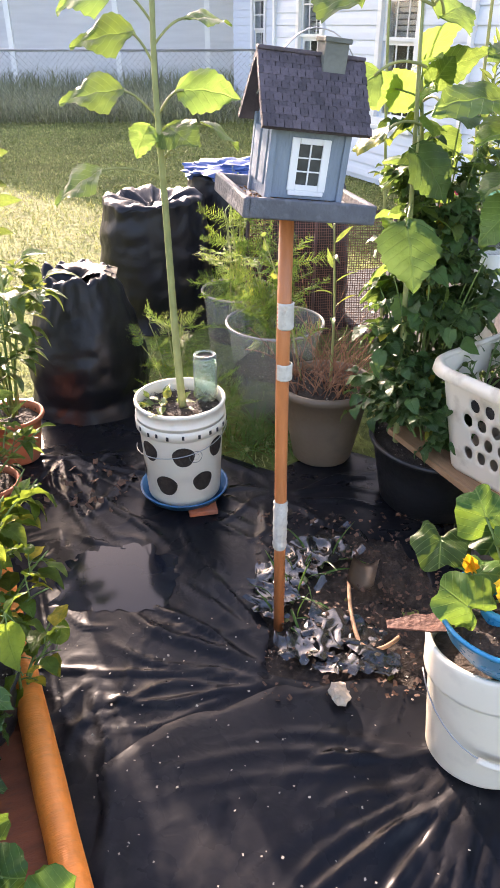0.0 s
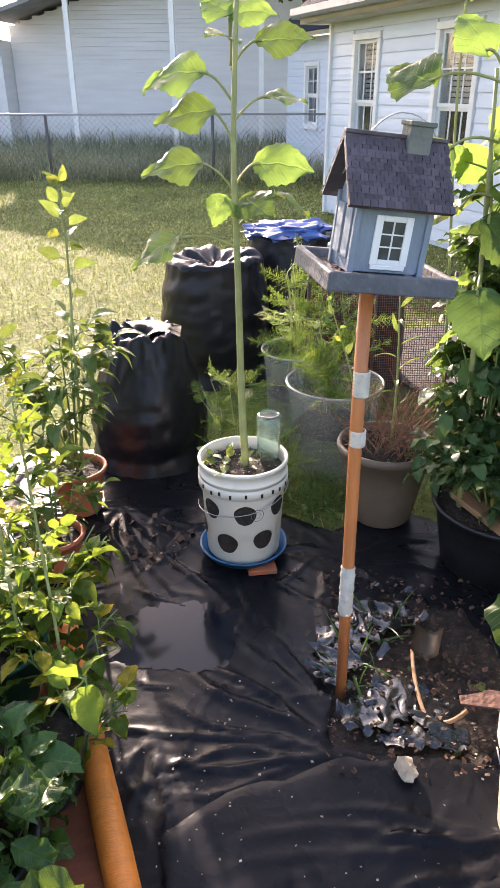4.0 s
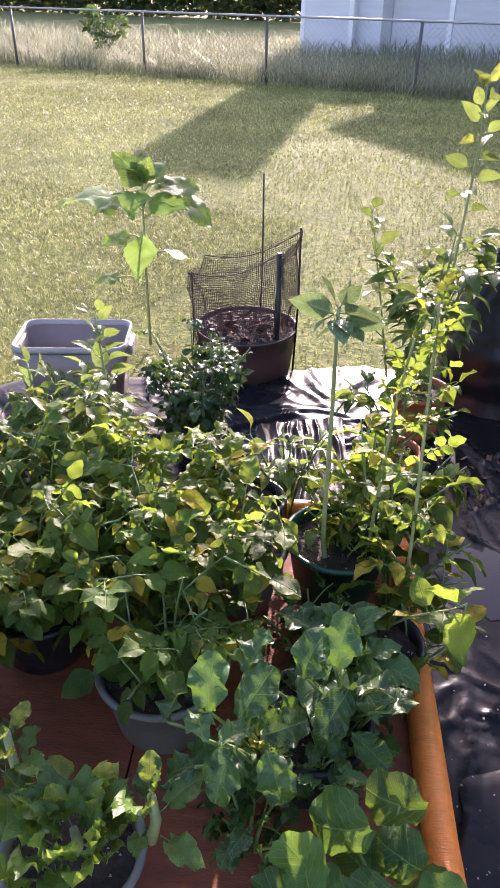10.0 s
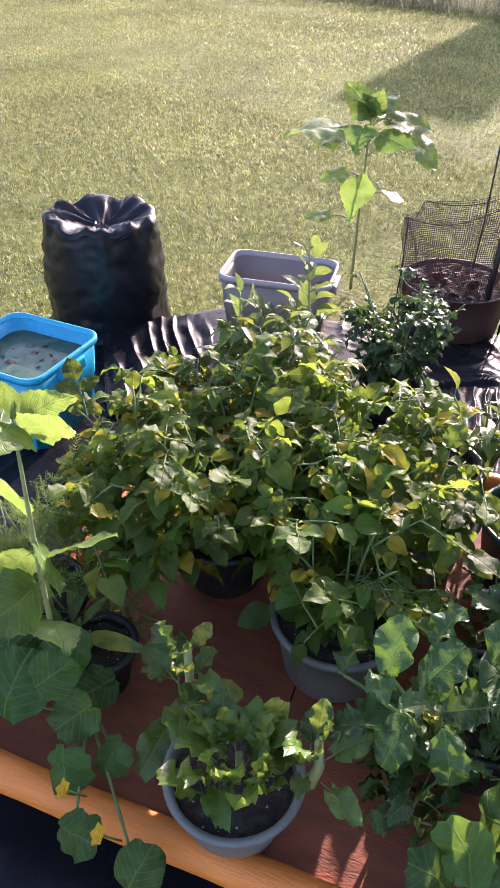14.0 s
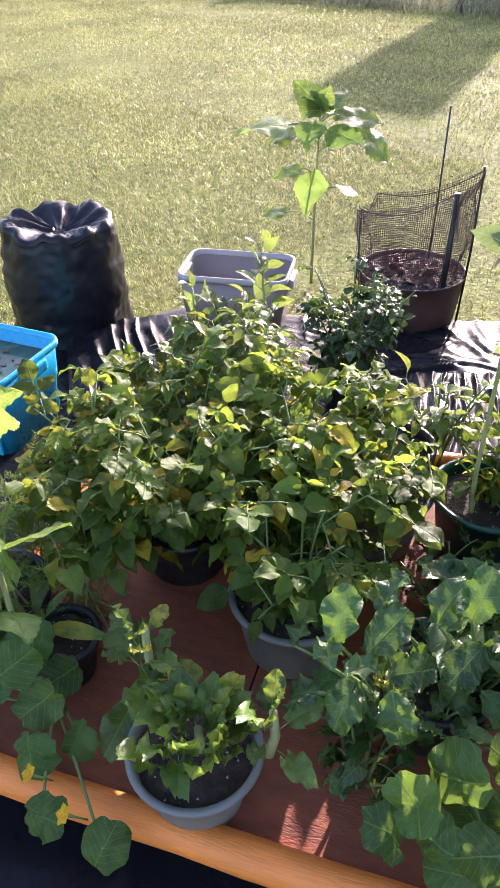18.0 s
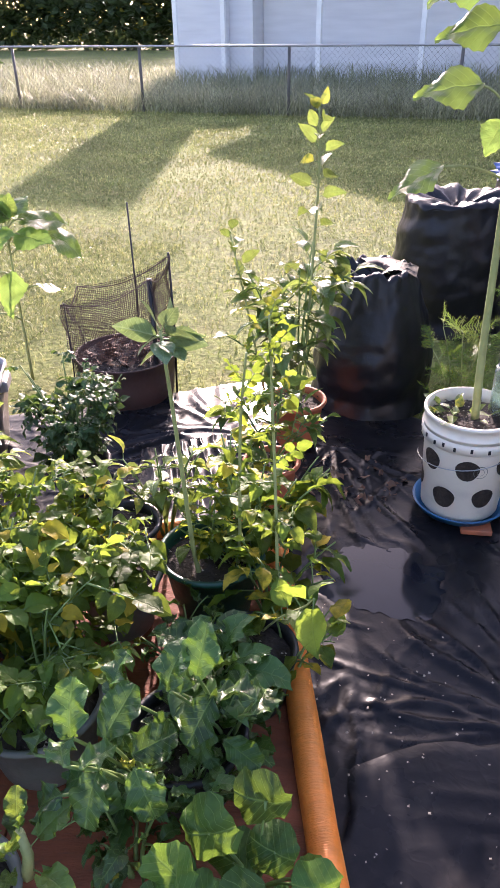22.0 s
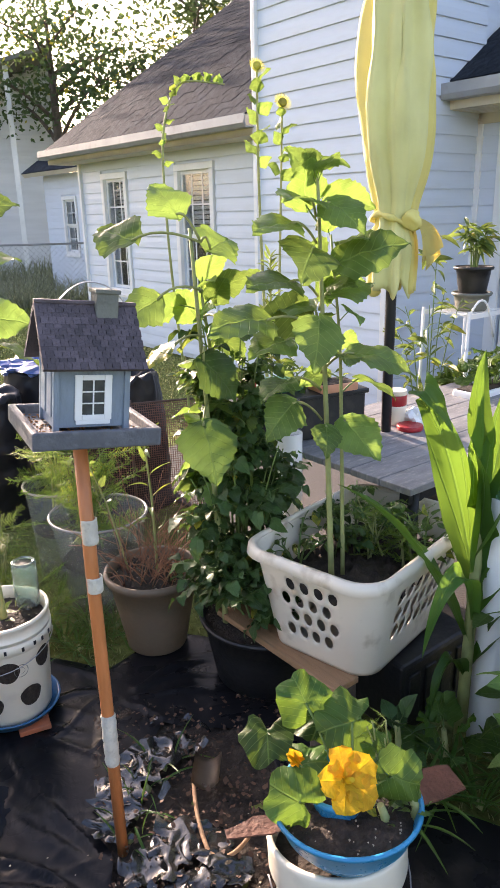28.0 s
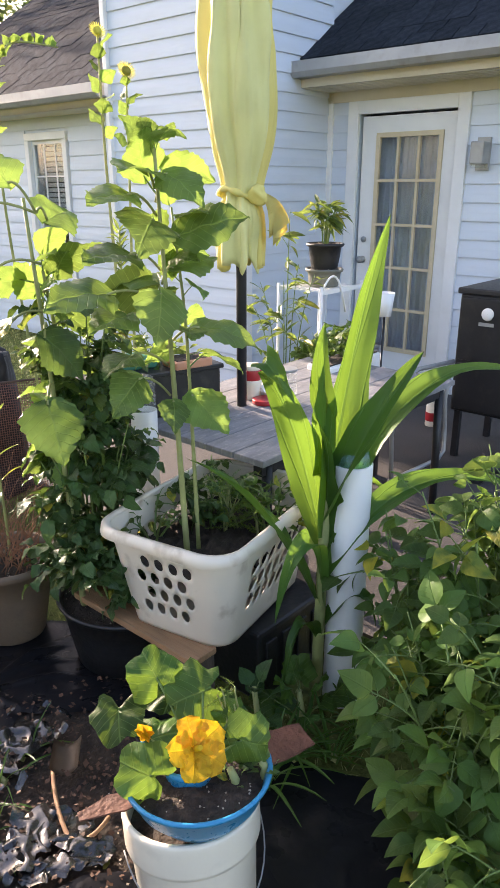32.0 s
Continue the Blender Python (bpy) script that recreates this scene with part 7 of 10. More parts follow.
# back wing of the own house, with two windows, half hidden by glare
BW = Vector((0.1, 15.5, 0))
bw_m = wall_frame(BW, EL, -ER)
wall("wall_back_wing", BW - EL * 3.0, EL, -ER, 4.0, 2.4, [(1.0, 1.6, 0.7, 2.0), (2.6, 3.1, 0.9, 1.9)], "white clapboard back wing of the house")
bwm = wall_frame(BW - EL * 3.0, EL, -ER)
window("window_3", bwm, 1.0, 1.6, 0.7, 2.0, 2, 2, "white sash window of the back wing")
window("window_4", bwm, 2.6, 3.1, 0.9, 1.9, 2, 2, "small white sash window of the back wing")
shingled_roof("roof_back_wing", bwm @ pose(4.3, 0.35, 2.45) @ pose(0, 0, 0, 0, 0, 180), 4.6, 4.2, 34, "dark shingle roof of the back wing", 20, 40)


def tree(at, h, spread, seed, label, leaves=5200, trunk_r=0.16, crown_from=0.35, leaf=0.11, cat="tree"):
    """Tapered trunk, forking limbs and a gappy crown of small leaves in clumps."""
    r = random.Random(seed)
    t = thing("tree", at, label, cat, "background trees")
    bm = bmesh.new()
    top = Vector((0.3 * r.uniform(-1, 1), 0.3 * r.uniform(-1, 1), h * 0.85))
    trunk = bez((0, 0, -0.1), (0.25 * r.uniform(-1, 1), 0.2, h * 0.45), top, 12)
    tube(bm, trunk, [trunk_r * (1 - 0.85 * k / 12) for k in range(13)], 10)
    part("trunk", bm, M_BARKTREE, t)
    tips = []
    for k in range(13):
        bm = bmesh.new()
        f = crown_from + (0.95 - crown_from) * k / 12
        p = trunk[min(12, int(f * 12))]
        a = k * 2.4 + r.uniform(-0.4, 0.4)
        ln = spread * (1 - 0.55 * (f - crown_from) / (1 - crown_from)) * r.uniform(0.7, 1.15)
        q = p + Vector((math.cos(a) * ln, math.sin(a) * ln, ln * r.uniform(0.15, 0.6)))
        mid = p.lerp(q, 0.5) + Vector((0, 0, ln * 0.18))
        path = bez(p, mid, q, 7)
        rr = trunk_r * (1 - 0.8 * f) * 0.55
        tube(bm, path, [max(0.008, rr * (1 - 0.8 * i / 7)) for i in range(8)], 6)
        for i in (3, 4, 5, 6, 7):
            tips.append(path[i])
            s = path[i] + Vector((r.uniform(-1, 1), r.uniform(-1, 1), r.uniform(-0.3, 0.8))) * ln * 0.4
            tube(bm, [path[i], path[i].lerp(s, 0.5) + Vector((0, 0, 0.05)), s], [max(0.005, rr * 0.3), 0.006, 0.004], 5)
            tips.append(s)
        part("limb", bm, M_BARKTREE, t)
    vs, fs = [], []
    for _ in range(leaves):
        c = tips[r.randrange(len(tips))]
        p = c + Vector((r.gauss(0, 1), r.gauss(0, 1), r.gauss(0, 0.75))) * spread * 0.16
        d = Vector((r.uniform(-1, 1), r.uniform(-1, 1), r.uniform(-0.9, 0.4))).normalized()
        s = d.cross(Vector((r.uniform(-1, 1), r.uniform(-1, 1), r.uniform(-1, 1)))).normalized()
        ln = leaf * r.uniform(0.6, 1.3)
        k = len(vs)
        vs.extend([p, p + d * ln * 0.5 + s * ln * 0.26, p + d * ln, p + d * ln * 0.5 - s * ln * 0.26])
        fs.append((k, k + 1, k + 2, k + 3))
    ob = mesh_np("crown", vs, fs, L_TREE, t)
    ob["kind"] = "stuff"
    return t


tree((-36.0, 52.0, 0), 8.6, 5.0, 3, "dense leafy tree standing beyond the meadow", 9000, leaf=0.42)
tree((-27.5, 54.0, 0), 9.2, 5.0, 4, "broad leafy tree beside the neighbouring house", 9000, leaf=0.42)
tree((-45.0, 53.0, 0), 8.8, 5.2, 5, "leafy tree at the meadow edge", 8000, leaf=0.42)
tree((-54.0, 52.0, 0), 8.6, 5.2, 6, "leafy tree at the meadow edge", 8000, leaf=0.42)
tree((0.2, 19.0, 0), 7.4, 2.6, 8, "open-branched tree rising over the wing roof", 4200, leaf=0.16, trunk_r=0.2, crown_from=0.5)
tree((3.4, 18.0, 0), 8.2, 2.8, 9, "open-branched tree behind the house roof", 4600, leaf=0.16, trunk_r=0.2, crown_from=0.5)


def hedge(name, x0, x1, y, h, n, seed, label):
    r = random.Random(seed)
    vs, fs = [], []
    for _ in range(n):
        x = r.uniform(x0, x1)
        z = (r.random() ** 0.8) * h * (0.75 + 0.35 * noise.noise(Vector((x * 0.6, seed, 0))))
        p = Vector((x, y + r.gauss(0, 0.6), z))
        d = Vector((r.uniform(-1, 1), r.uniform(-1, 1), r.uniform(-0.6, 0.6))).normalized()
        s = d.cross(Vector((r.uniform(-1, 1), r.uniform(-1, 1), 1))).normalized()
        ln = 0.6 * r.uniform(0.5, 1.3)
        k = len(vs)
        vs.extend([p, p + d * ln * 0.5 + s * ln * 0.3, p + d * ln, p + d * ln * 0.5 - s * ln * 0.3])
        fs.append((k, k + 1, k + 2, k + 3))
    ob = mesh_np(name, vs, fs, L_TREE)
    return tagged(ob, label, "undergrowth", kind="stuff")


hedge("far_undergrowth", -75, -17, 50.0, 4.2, 22000, 2, "dark dense undergrowth closing the far meadow")

# ---- leaves ----
def leaf_mesh(name, kind, seed, material, petiole=0.25, droop=0.35, fold=0.18, nl=7, hinge=0.0):
    """A leaf of unit length on its stalk: base at the origin, growing along y, face up."""
    r = random.Random(seed)
    bm = bmesh.new()
    p = petiole
    if p > 0:
        tube(bm, [(0, 0, 0), (0, p * 0.5, 0.04 * p), (0, p + 0.02, 0)], [0.022, 0.018, 0.014], 5, caps=False, mat=1)
    if kind in ("round", "disc"):
        # broad lobed leaf round the stalk's tip
        rings = [[bm.verts.new((0, p, 0))]]
        n = 30
        for j in (1, 2, 3, 4):
            f = j / 4
            ring = []
            for k in range(n):
                a = 2 * math.pi * k / n
                lob = 1 + (0.09 if kind == "round" else 0.03) * math.cos(5 * a + 0.6) + 0.035 * math.sin(15 * a + seed) + 0.03 * math.sin(8 * a + seed)
                notch = 1 - (0.75 if kind == "round" else 0.12) * math.exp(-((abs(((a + math.pi / 2 + math.pi) % (2 * math.pi)) - math.pi)) / 0.28) ** 2)
                rr = 0.5 * f * lob * (notch if f > 0.3 else 1)
                x, y = rr * math.cos(a), rr * math.sin(a)
                z = -0.30 * droop * f * f + 0.10 * f * math.sin(2 * a + seed) + 0.07 * f * f * math.sin(5 * a + seed * 2) + 0.05 * f * f * math.sin(9 * a + seed) + 0.12 * f * (1 - f)
                ring.append(bm.verts.new((x, p + 0.06 + y, z)))
            rings.append(ring)
        for k in range(n):
            bm.faces.new((rings[0][0], rings[1][k], rings[1][(k + 1) % n]))
        for a, b in zip(rings[1:], rings[2:]):
            for k in range(n):
                bm.faces.new((a[k], b[k], b[(k + 1) % n], a[(k + 1) % n]))
    else:
        cols = (-1, 0, 1) if kind in ("small", "grass") else ((-1, -0.72, -0.4, -0.15, 0, 0.15, 0.4, 0.72, 1) if kind in ("heart", "collard") else (-1, -0.55, 0, 0.55, 1))
        nl = 16 if kind == "heart" else nl
        rows = []
        tw = r.uniform(-0.25, 0.25)
        for j in range(nl + 1):
            s = j / nl
            y = s
            if kind in ("ovate", "small"):
                w = 0.27 * math.sin(math.pi * s ** 0.72) ** 0.85
            elif kind == "potato":
                w = 0.36 * math.sin(math.pi * (0.03 + 0.97 * s) ** 0.75) ** 0.75 * (1 + 0.05 * math.sin(s * 15 + seed))
            elif kind == "grass":
                w = 0.028 * math.sin(math.pi * (0.15 + 0.85 * s) ** 0.9) ** 0.8
            elif kind == "narrow":
                w = 0.11 * math.sin(math.pi * s ** 0.8) ** 0.8
            elif kind == "collard":
                w = 0.33 * math.sin(math.pi * (0.07 + 0.88 * s) ** 1.1) ** 0.6 * (1 + 0.10 * math.sin(s * 17 + seed))
            elif kind == "bean":
                w = 0.34 * math.sin(math.pi * s ** 0.62) ** 0.9
            else:                                  # heart
                y = -0.14 + 1.14 * s
                w = 0.47 * ((s / 0.3) ** 0.58 if s < 0.3 else max(0.0, 1 - ((s - 0.3) / 0.7) ** 1.7))
                w *= 1 + 0.03 * math.sin(s * 11 + seed)
                w += (0.022 if j % 2 else -0.018) * (s < 0.97)
            if j == nl and kind != "collard":
                w = 0.004
            z0 = -droop * max(0, y) ** 2 + 0.10 * y
            row = []
            for c in cols:
                x = c * w
                yy = y + (0.16 * max(0.0, 1 - abs(c) / 0.75) * (1 - s / 0.25) if kind == "heart" and s < 0.25 else 0.0)
                z = z0 + fold * abs(x) + tw * x * s
                if kind == "collard":
                    z += 0.13 * abs(c) ** 1.5 * math.sin(s * 15 + c * 2.5 + seed) + (0.025 if nl < 12 else 0.035 * min(1.0, 3 * abs(c))) * math.sin(s * 26 + abs(c) * 9)
                if kind == "potato":
                    z += 0.06 * abs(c) * math.sin(s * 11 + seed + c * 2) + 0.02 * math.sin(s * 21 + c * 3)
                if kind == "heart":
                    z += 0.05 * abs(c) ** 1.6 * math.sin(s * 9 + seed + c * 1.9) - 0.4 * x * x + 0.015 * math.sin(s * 19 + abs(c) * 5)
                row.append(bm.verts.new((x + 0.05 * math.sin(seed) * s * s, p + yy * (1 - 0.25 * droop * s), z)))
            rows.append(row)
        for a, b in zip(rows, rows[1:]):
            for k in range(len(cols) - 1):
                bm.faces.new((a[k], a[k + 1], b[k + 1], b[k]))
    flat = {v: (v.co.x, v.co.y - p) for v in bm.verts}
    if hinge:
        # the blade hangs from the end of its stalk
        for v in bm.verts:
            d = v.co.y - p
            if d > -0.2 and any(f.material_index == 0 for f in v.link_faces):
                c, s_ = math.cos(radians(hinge)), math.sin(radians(hinge))
                v.co = Vector((v.co.x, p + d * c + v.co.z * s_, v.co.z * c - d * s_))
    uv = bm.loops.layers.uv.new("UVMap")
    for f in bm.faces:
        for lp in f.loops:
            lp[uv].uv = flat[lp.vert]
    me = bpy.data.meshes.new(name)
    bm.to_mesh(me)
    bm.free()
    me.materials.append(material)
    me.materials.append(M_STEM)
    me.polygons.foreach_set("use_smooth", [True] * len(me.polygons))
    return me


def compound_leaf(kind, material, n, seed, leaflet=0.45, droop=0.35, fold=0.3):
    """One leaf of unit length made of a tip leaflet and pairs along a bowed stalk."""
    r = random.Random(seed)
    bm = bmesh.new()

    def on(f):
        return Vector((0.03 * math.sin(f * 4 + seed), f, 0.10 * f - droop * 0.55 * f * f))
    tube(bm, [on(k / 5 * 0.66) for k in range(6)], [0.016, 0.014, 0.012, 0.010, 0.008, 0.006], 4, caps=False, mat=1)
    for k in range(n):
        f = 0.62 if k == 0 else 0.60 - 0.15 * ((k + 1) // 2)
        if n == 3 and k:
            f = 0.58
        me = leaf_mesh("leaflet", kind, seed * 5 + k, material, 0.10, r.uniform(0.1, 0.8), fold * r.uniform(0.4, 1.6), 7)
        side = 0 if k == 0 else (62 if k % 2 else -62)
        sz = leaflet * (1.0 if k == 0 else r.uniform(0.72, 0.95)) * (1.0 if f > 0.4 else 0.75)
        me.transform(Matrix.Translation(on(f)) @ Euler((0, 0, radians(side + r.uniform(-14, 14)))).to_matrix().to_4x4() @ Euler((radians(-12 + r.uniform(-22, 18)), radians(r.uniform(-22, 22)), 0)).to_matrix().to_4x4() @ Matrix.Diagonal((sz, sz, sz, 1)))
        bm.from_mesh(me)
        bpy.data.meshes.remove(me)
    me = bpy.data.meshes.new("compound_leaf")
    bm.to_mesh(me)
    bm.free()
    me.materials.append(material)
    me.materials.append(M_STEM)
    me.polygons.foreach_set("use_smooth", [True] * len(me.polygons))
    return me


def leaf_set(kind, material, n, petiole, droops, nl=7, fold=0.18, hinge=(0,)):
    return [leaf_mesh("leaf", kind, 3 + 7 * k, material, petiole, droops[k % len(droops)], fold, nl, hinge[k % len(hinge)]) for k in range(n)]


LS_SUN = leaf_set("heart", L_SUN, 5, 0.50, (0.15, 0.30, 0.45, 0.20, 0.35), hinge=(25, 45, 60, 35, 50))
LS_SUNSHORT = leaf_set("heart", L_SUN, 4, 0.22, (0.1, 0.3, 0.5, 0.2))
LS_HEART = leaf_set("heart", L_SUN, 4, 0.0, (0.2, 0.4, 0.1, 0.3))
LS_SHADEHEART = leaf_set("heart", L_DARKLEAF, 4, 0.0, (0.2, 0.4, 0.1, 0.3))
LS_PEP = leaf_set("ovate", L_PEPPER, 5, 0.28, (0.2, 0.45, 0.7, 0.3, 0.6), nl=5, fold=0.35)
LS_POT = leaf_set("potato", L_POTATO, 6, 0.22, (0.2, 0.4, 0.6, 0.1, 0.5, 0.3), nl=5, fold=0.3)
LS_COL = leaf_set("collard", L_COLLARD, 5, 0.45, (0.2, 0.45, 0.7, 0.3, 0.6), nl=9, fold=0.25)
LS_SQ = leaf_set("round", L_SQUASH, 4, 0.75, (0.3, 0.6, 0.1, 0.45))
LS_BEAN = leaf_set("bean", L_BERRY, 5, 0.3, (0.2, 0.4, 0.6, 0.3, 0.15), nl=6, fold=0.25)
LS_DARK = leaf_set("bean", L_DARKLEAF, 4, 0.3, (0.3, 0.5, 0.2, 0.6), nl=5, fold=0.2)
LS_NARROW = leaf_set("narrow", L_PEPPER, 4, 0.06, (0.2, 0.5, 0.35, 0.7), nl=6, fold=0.3)
LS_GRASS = leaf_set("grass", L_CORN, 4, 0.0, (0.3, 0.7, 1.0, 0.5), nl=6, fold=0.3)
LS_TRI = [compound_leaf("bean", L_BERRY, 5 if k % 2 else 3, 11 + k, 0.50, 0.3 + 0.1 * k, 0.25) for k in range(5)]
LS_PIN = [compound_leaf("potato", L_POTATO, 5 if k % 2 else 7, 31 + k, 0.44, 0.2 + 0.12 * k) for k in range(6)]
LS_DTRI = [compound_leaf("potato", L_DARKLEAF, 7, 51 + k, 0.44, 0.35 + 0.1 * k, 0.2) for k in range(4)]
LS_GRN = leaf_set("collard", L_GREENS, 5, 0.40, (0.2, 0.4, 0.6, 0.3, 0.1), nl=9, fold=0.3)
LS_DISC = leaf_set("disc", L_SQUASH, 5, 0.0, (0.3, 0.7, -0.4, 0.5, 0.1))
LS_SQB = leaf_set("round", L_SQUASH, 4, 0.0, (0.3, 0.5, 0.15, 0.4))
LS_PALE = leaf_set("bean", L_PALE, 5, 0.18, (0.1, 0.2, 0.15, 0.3, 0.1), nl=8, fold=0.15)
LS_TINY = leaf_set("small", L_PEPPER, 3, 0.15, (0.2, 0.5, 0.3), nl=3, fold=0.3)


def place(p, az, el, size, roll=0.0):
    return Matrix.Translation(p) @ Euler((0, 0, radians(az - 90))).to_matrix().to_4x4() @ Euler((radians(el), 0, 0)).to_matrix().to_4x4() @ Euler((0, radians(roll), 0)).to_matrix().to_4x4() @ Matrix.Diagonal((size, size, size, 1))


FACE = Vector((SUN_DIR.x, SUN_DIR.y, 0.0)).normalized()


def to_light(az, el, pull, r):
    """The roll, in degrees, that turns a leaf's face towards the light by a share."""
    az, el = radians(az), radians(el)
    d = Vector((math.cos(az) * math.cos(el), math.sin(az) * math.cos(el), math.sin(el)))
    up = Vector((0, 0, 1)) - d * d.z
    up = up.normalized() if up.length > 0.05 else Vector((1, 0, 0))
    side = d.cross(up)
    want = Vector((0, 0, 1)) * (1 - pull) + FACE * pull + Vector((r.gauss(0, 0.2), r.gauss(0, 0.2), r.gauss(0, 0.2)))
    return math.degrees(math.atan2(want.dot(side), want.dot(up)))


def sunflower(at, path, r0, leaves, label, meshes=None, name="sunflower", auto=0, seed=1, size=(0.09, 0.16), span=(0.2, 1.0), bloom=None, category="sunflower plant", material=None, grow=1.12):
    """One stalk along a path with leaves on stalks: given (height share, azimuth, rise, size, mesh) or spread by turns."""
    r = random.Random(seed)
    meshes = meshes or LS_SUN
    t = thing(name, at, label, category)
    pts = [Vector(p) for p in path]
    fine = []
    for k in range(len(pts) - 1):
        for i in range(5):
            fine.append(pts[k].lerp(pts[k + 1], i / 5))
    fine.append(pts[-1])
    for _ in range(3):
        fine = [fine[0]] + [(fine[i - 1] + fine[i] * 2 + fine[i + 1]) / 4 for i in range(1, len(fine) - 1)] + [fine[-1]]
    n = len(fine)
    bm = bmesh.new()
    tube(bm, fine, [r0 * (1 - 0.55 * k / (n - 1)) for k in range(n)], 8)
    part("stalk", bm, material or M_STALK, t)

    def on(f):
        x = f * (n - 1)
        i = min(n - 2, int(x))
        return fine[i].lerp(fine[i + 1], x - i)
    for f, az, el, sz, k in leaves:
        share("leaf", meshes[k % len(meshes)], t, place(on(f), az + r.uniform(-12, 12), el + r.uniform(-14, 10), sz * grow * r.uniform(0.85, 1.12), to_light(az, el, 0.62, r) + r.uniform(-20, 20)))
    for k in range(auto):
        f = span[0] + (span[1] - span[0]) * (k + 0.5) / auto
        sz = (size[1] + (size[0] - size[1]) * (f ** 2)) * r.uniform(0.75, 1.2)
        az, el = k * 137.5 + r.uniform(-25, 25), 10 + 45 * f * f + r.uniform(-15, 15)
        share("leaf", meshes[r.randrange(len(meshes))], t, place(on(f), az, el, sz * 1.1, to_light(az, el, 0.55, r) + r.uniform(-25, 25)))
    if bloom:
        z, br = bloom
        bm = bmesh.new()
        lathe(bm, [(0.001, 0.012), (br * 0.5, 0.014), (br * 0.62, 0.004), (br * 0.5, -0.012), (0.001, -0.016)], 20)
        hd = part("flower_head", bm, L_BUD, t)
        hd.matrix_basis = Matrix.Translation(fine[-1]) @ pose(0, 0, 0, 62, 0, 12)
        for k in range(22):
            share("petal", PETAL, hd, pose(br * 0.5 * math.cos(k * 0.2856), br * 0.5 * math.sin(k * 0.2856), 0, 0, 0, math.degrees(k * 0.2856) - 90) @ pose(0, 0, 0, 18, 0, 0) @ Matrix.Diagonal((br * 0.9, br * 0.9, br * 0.9, 1)))
    return t


L_BUD = leaf_mat("green_flower_head", (0.40, 0.42, 0.10), back=(0.5, 0.5, 0.1), ill=0.0, vein=0.0)
L_RAY = leaf_mat("pale_ray_petal", (0.55, 0.50, 0.08), back=(0.5, 0.5, 0.08), ill=0.0, vein=0.1)
PETAL = leaf_mesh("petal", "narrow", 5, L_RAY, 0.0, 0.1, 0.15, 4)


def bush(name, at, height, spread, meshes, size, count, label, seed, stems=7, low=0.25, category="garden plant", upright=0.6, pull=0.45, stem_r=0.005, compound=0, dome=True, centre_lift=0.0, stem_mat=None):
    """Several branching stems that carry leaves along their outer part."""
    r = random.Random(seed)
    t = thing(name, at, label, category)
    tips = []
    for k in range(stems):
        bm = bmesh.new()
        a = 2 * math.pi * k / stems + r.uniform(-0.4, 0.4)
        rad = spread * math.sqrt(r.uniform(0.05, 1.0))
        top = Vector((rad * math.cos(a), rad * math.sin(a), height * (1 - 0.35 * (rad / max(spread, 0.01)) ** 2 * (1 if dome else 0)) * r.uniform(0.78, 1.08)))
        mid = Vector((top.x * 0.35, top.y * 0.35, top.z * upright))
        path = bez((0.015 * math.cos(a), 0.015 * math.sin(a), 0), mid, top, 8)
        tube(bm, path, [stem_r * (1 - 0.6 * i / 8) for i in range(9)], 5)
        tips.append(path)
        for b in range(2):
            i = r.randrange(3, 7)
            q = path[i] + Vector((r.uniform(-1, 1), r.uniform(-1, 1), r.uniform(0.1, 0.9))) * spread * 0.5
            sub = bez(path[i], path[i].lerp(q, 0.5) + Vector((0, 0, 0.02)), q, 5)
            tube(bm, sub, [stem_r * 0.5 * (1 - 0.5 * j / 5) for j in range(6)], 4)
            tips.append(sub)
        part("stem", bm, stem_mat or M_STEM, t)
    for k in range(count):
        path = tips[k % len(tips)]
        f = low + (1 - low) * r.random() ** 0.75
        i = min(len(path) - 2, int(f * (len(path) - 1)))
        p = path[i].lerp(path[i + 1], f * (len(path) - 1) - i)
        az = math.degrees(math.atan2(p.y, p.x)) + r.uniform(-110, 110)
        sz = size * r.uniform(0.6, 1.3)
        el = r.uniform(-25, 45)
        if compound:
            # a leafstalk with three to five leaflets
            d = Vector((math.cos(radians(az)) * math.cos(radians(el)), math.sin(radians(az)) * math.cos(radians(el)), math.sin(radians(el))))
            for c in range(compound):
                off = (c + 1) // 2
                q = p + d * sz * (1.25 - 0.45 * off)
                share("leaf", meshes[r.randrange(len(meshes))], t, place(q, az + (0 if c == 0 else (62 if c % 2 else -62)) + r.uniform(-12, 12), el - 12 + r.uniform(-12, 12), sz * (1.0 if c == 0 else 0.8), r.uniform(-20, 20)))
        else:
            share("leaf", meshes[r.randrange(len(meshes))], t, place(p, az, el, sz, to_light(az, el, pull, r)))
    return t


def rosette(name, at, meshes, count, size, label, seed, rise=(20, 70), category="garden plant", base_z=0.0, stalk=0.0, spread=0.03):
    """Leaves springing from one crown, or from the top of a short trunk."""
    r = random.Random(seed)
    t = thing(name, at, label, category)
    bm = bmesh.new()
    h = max(0.02, stalk)
    tube(bm, [(0, 0, 0), (0.01, 0.005, h * 0.5), (0.0, 0.01, h)], [0.012, 0.010, 0.008], 7)
    part("stem", bm, M_STALK, t)
    for k in range(count):
        az = k * 137.5 + r.uniform(-25, 25)
        f = k / max(1, count - 1)
        z = h * (0.35 + 0.65 * f) if stalk else base_z + 0.01
        el = rise[0] + (rise[1] - rise[0]) * f + r.uniform(-12, 12)
        sz = size * r.uniform(0.65, 1.15) * (1 - 0.35 * f)
        share("leaf", meshes[r.randrange(len(meshes))], t, place(Vector((spread * math.cos(radians(az)) * r.random(), spread * math.sin(radians(az)) * r.random(), z)), az, el, sz, r.uniform(-25, 25)))
    return t


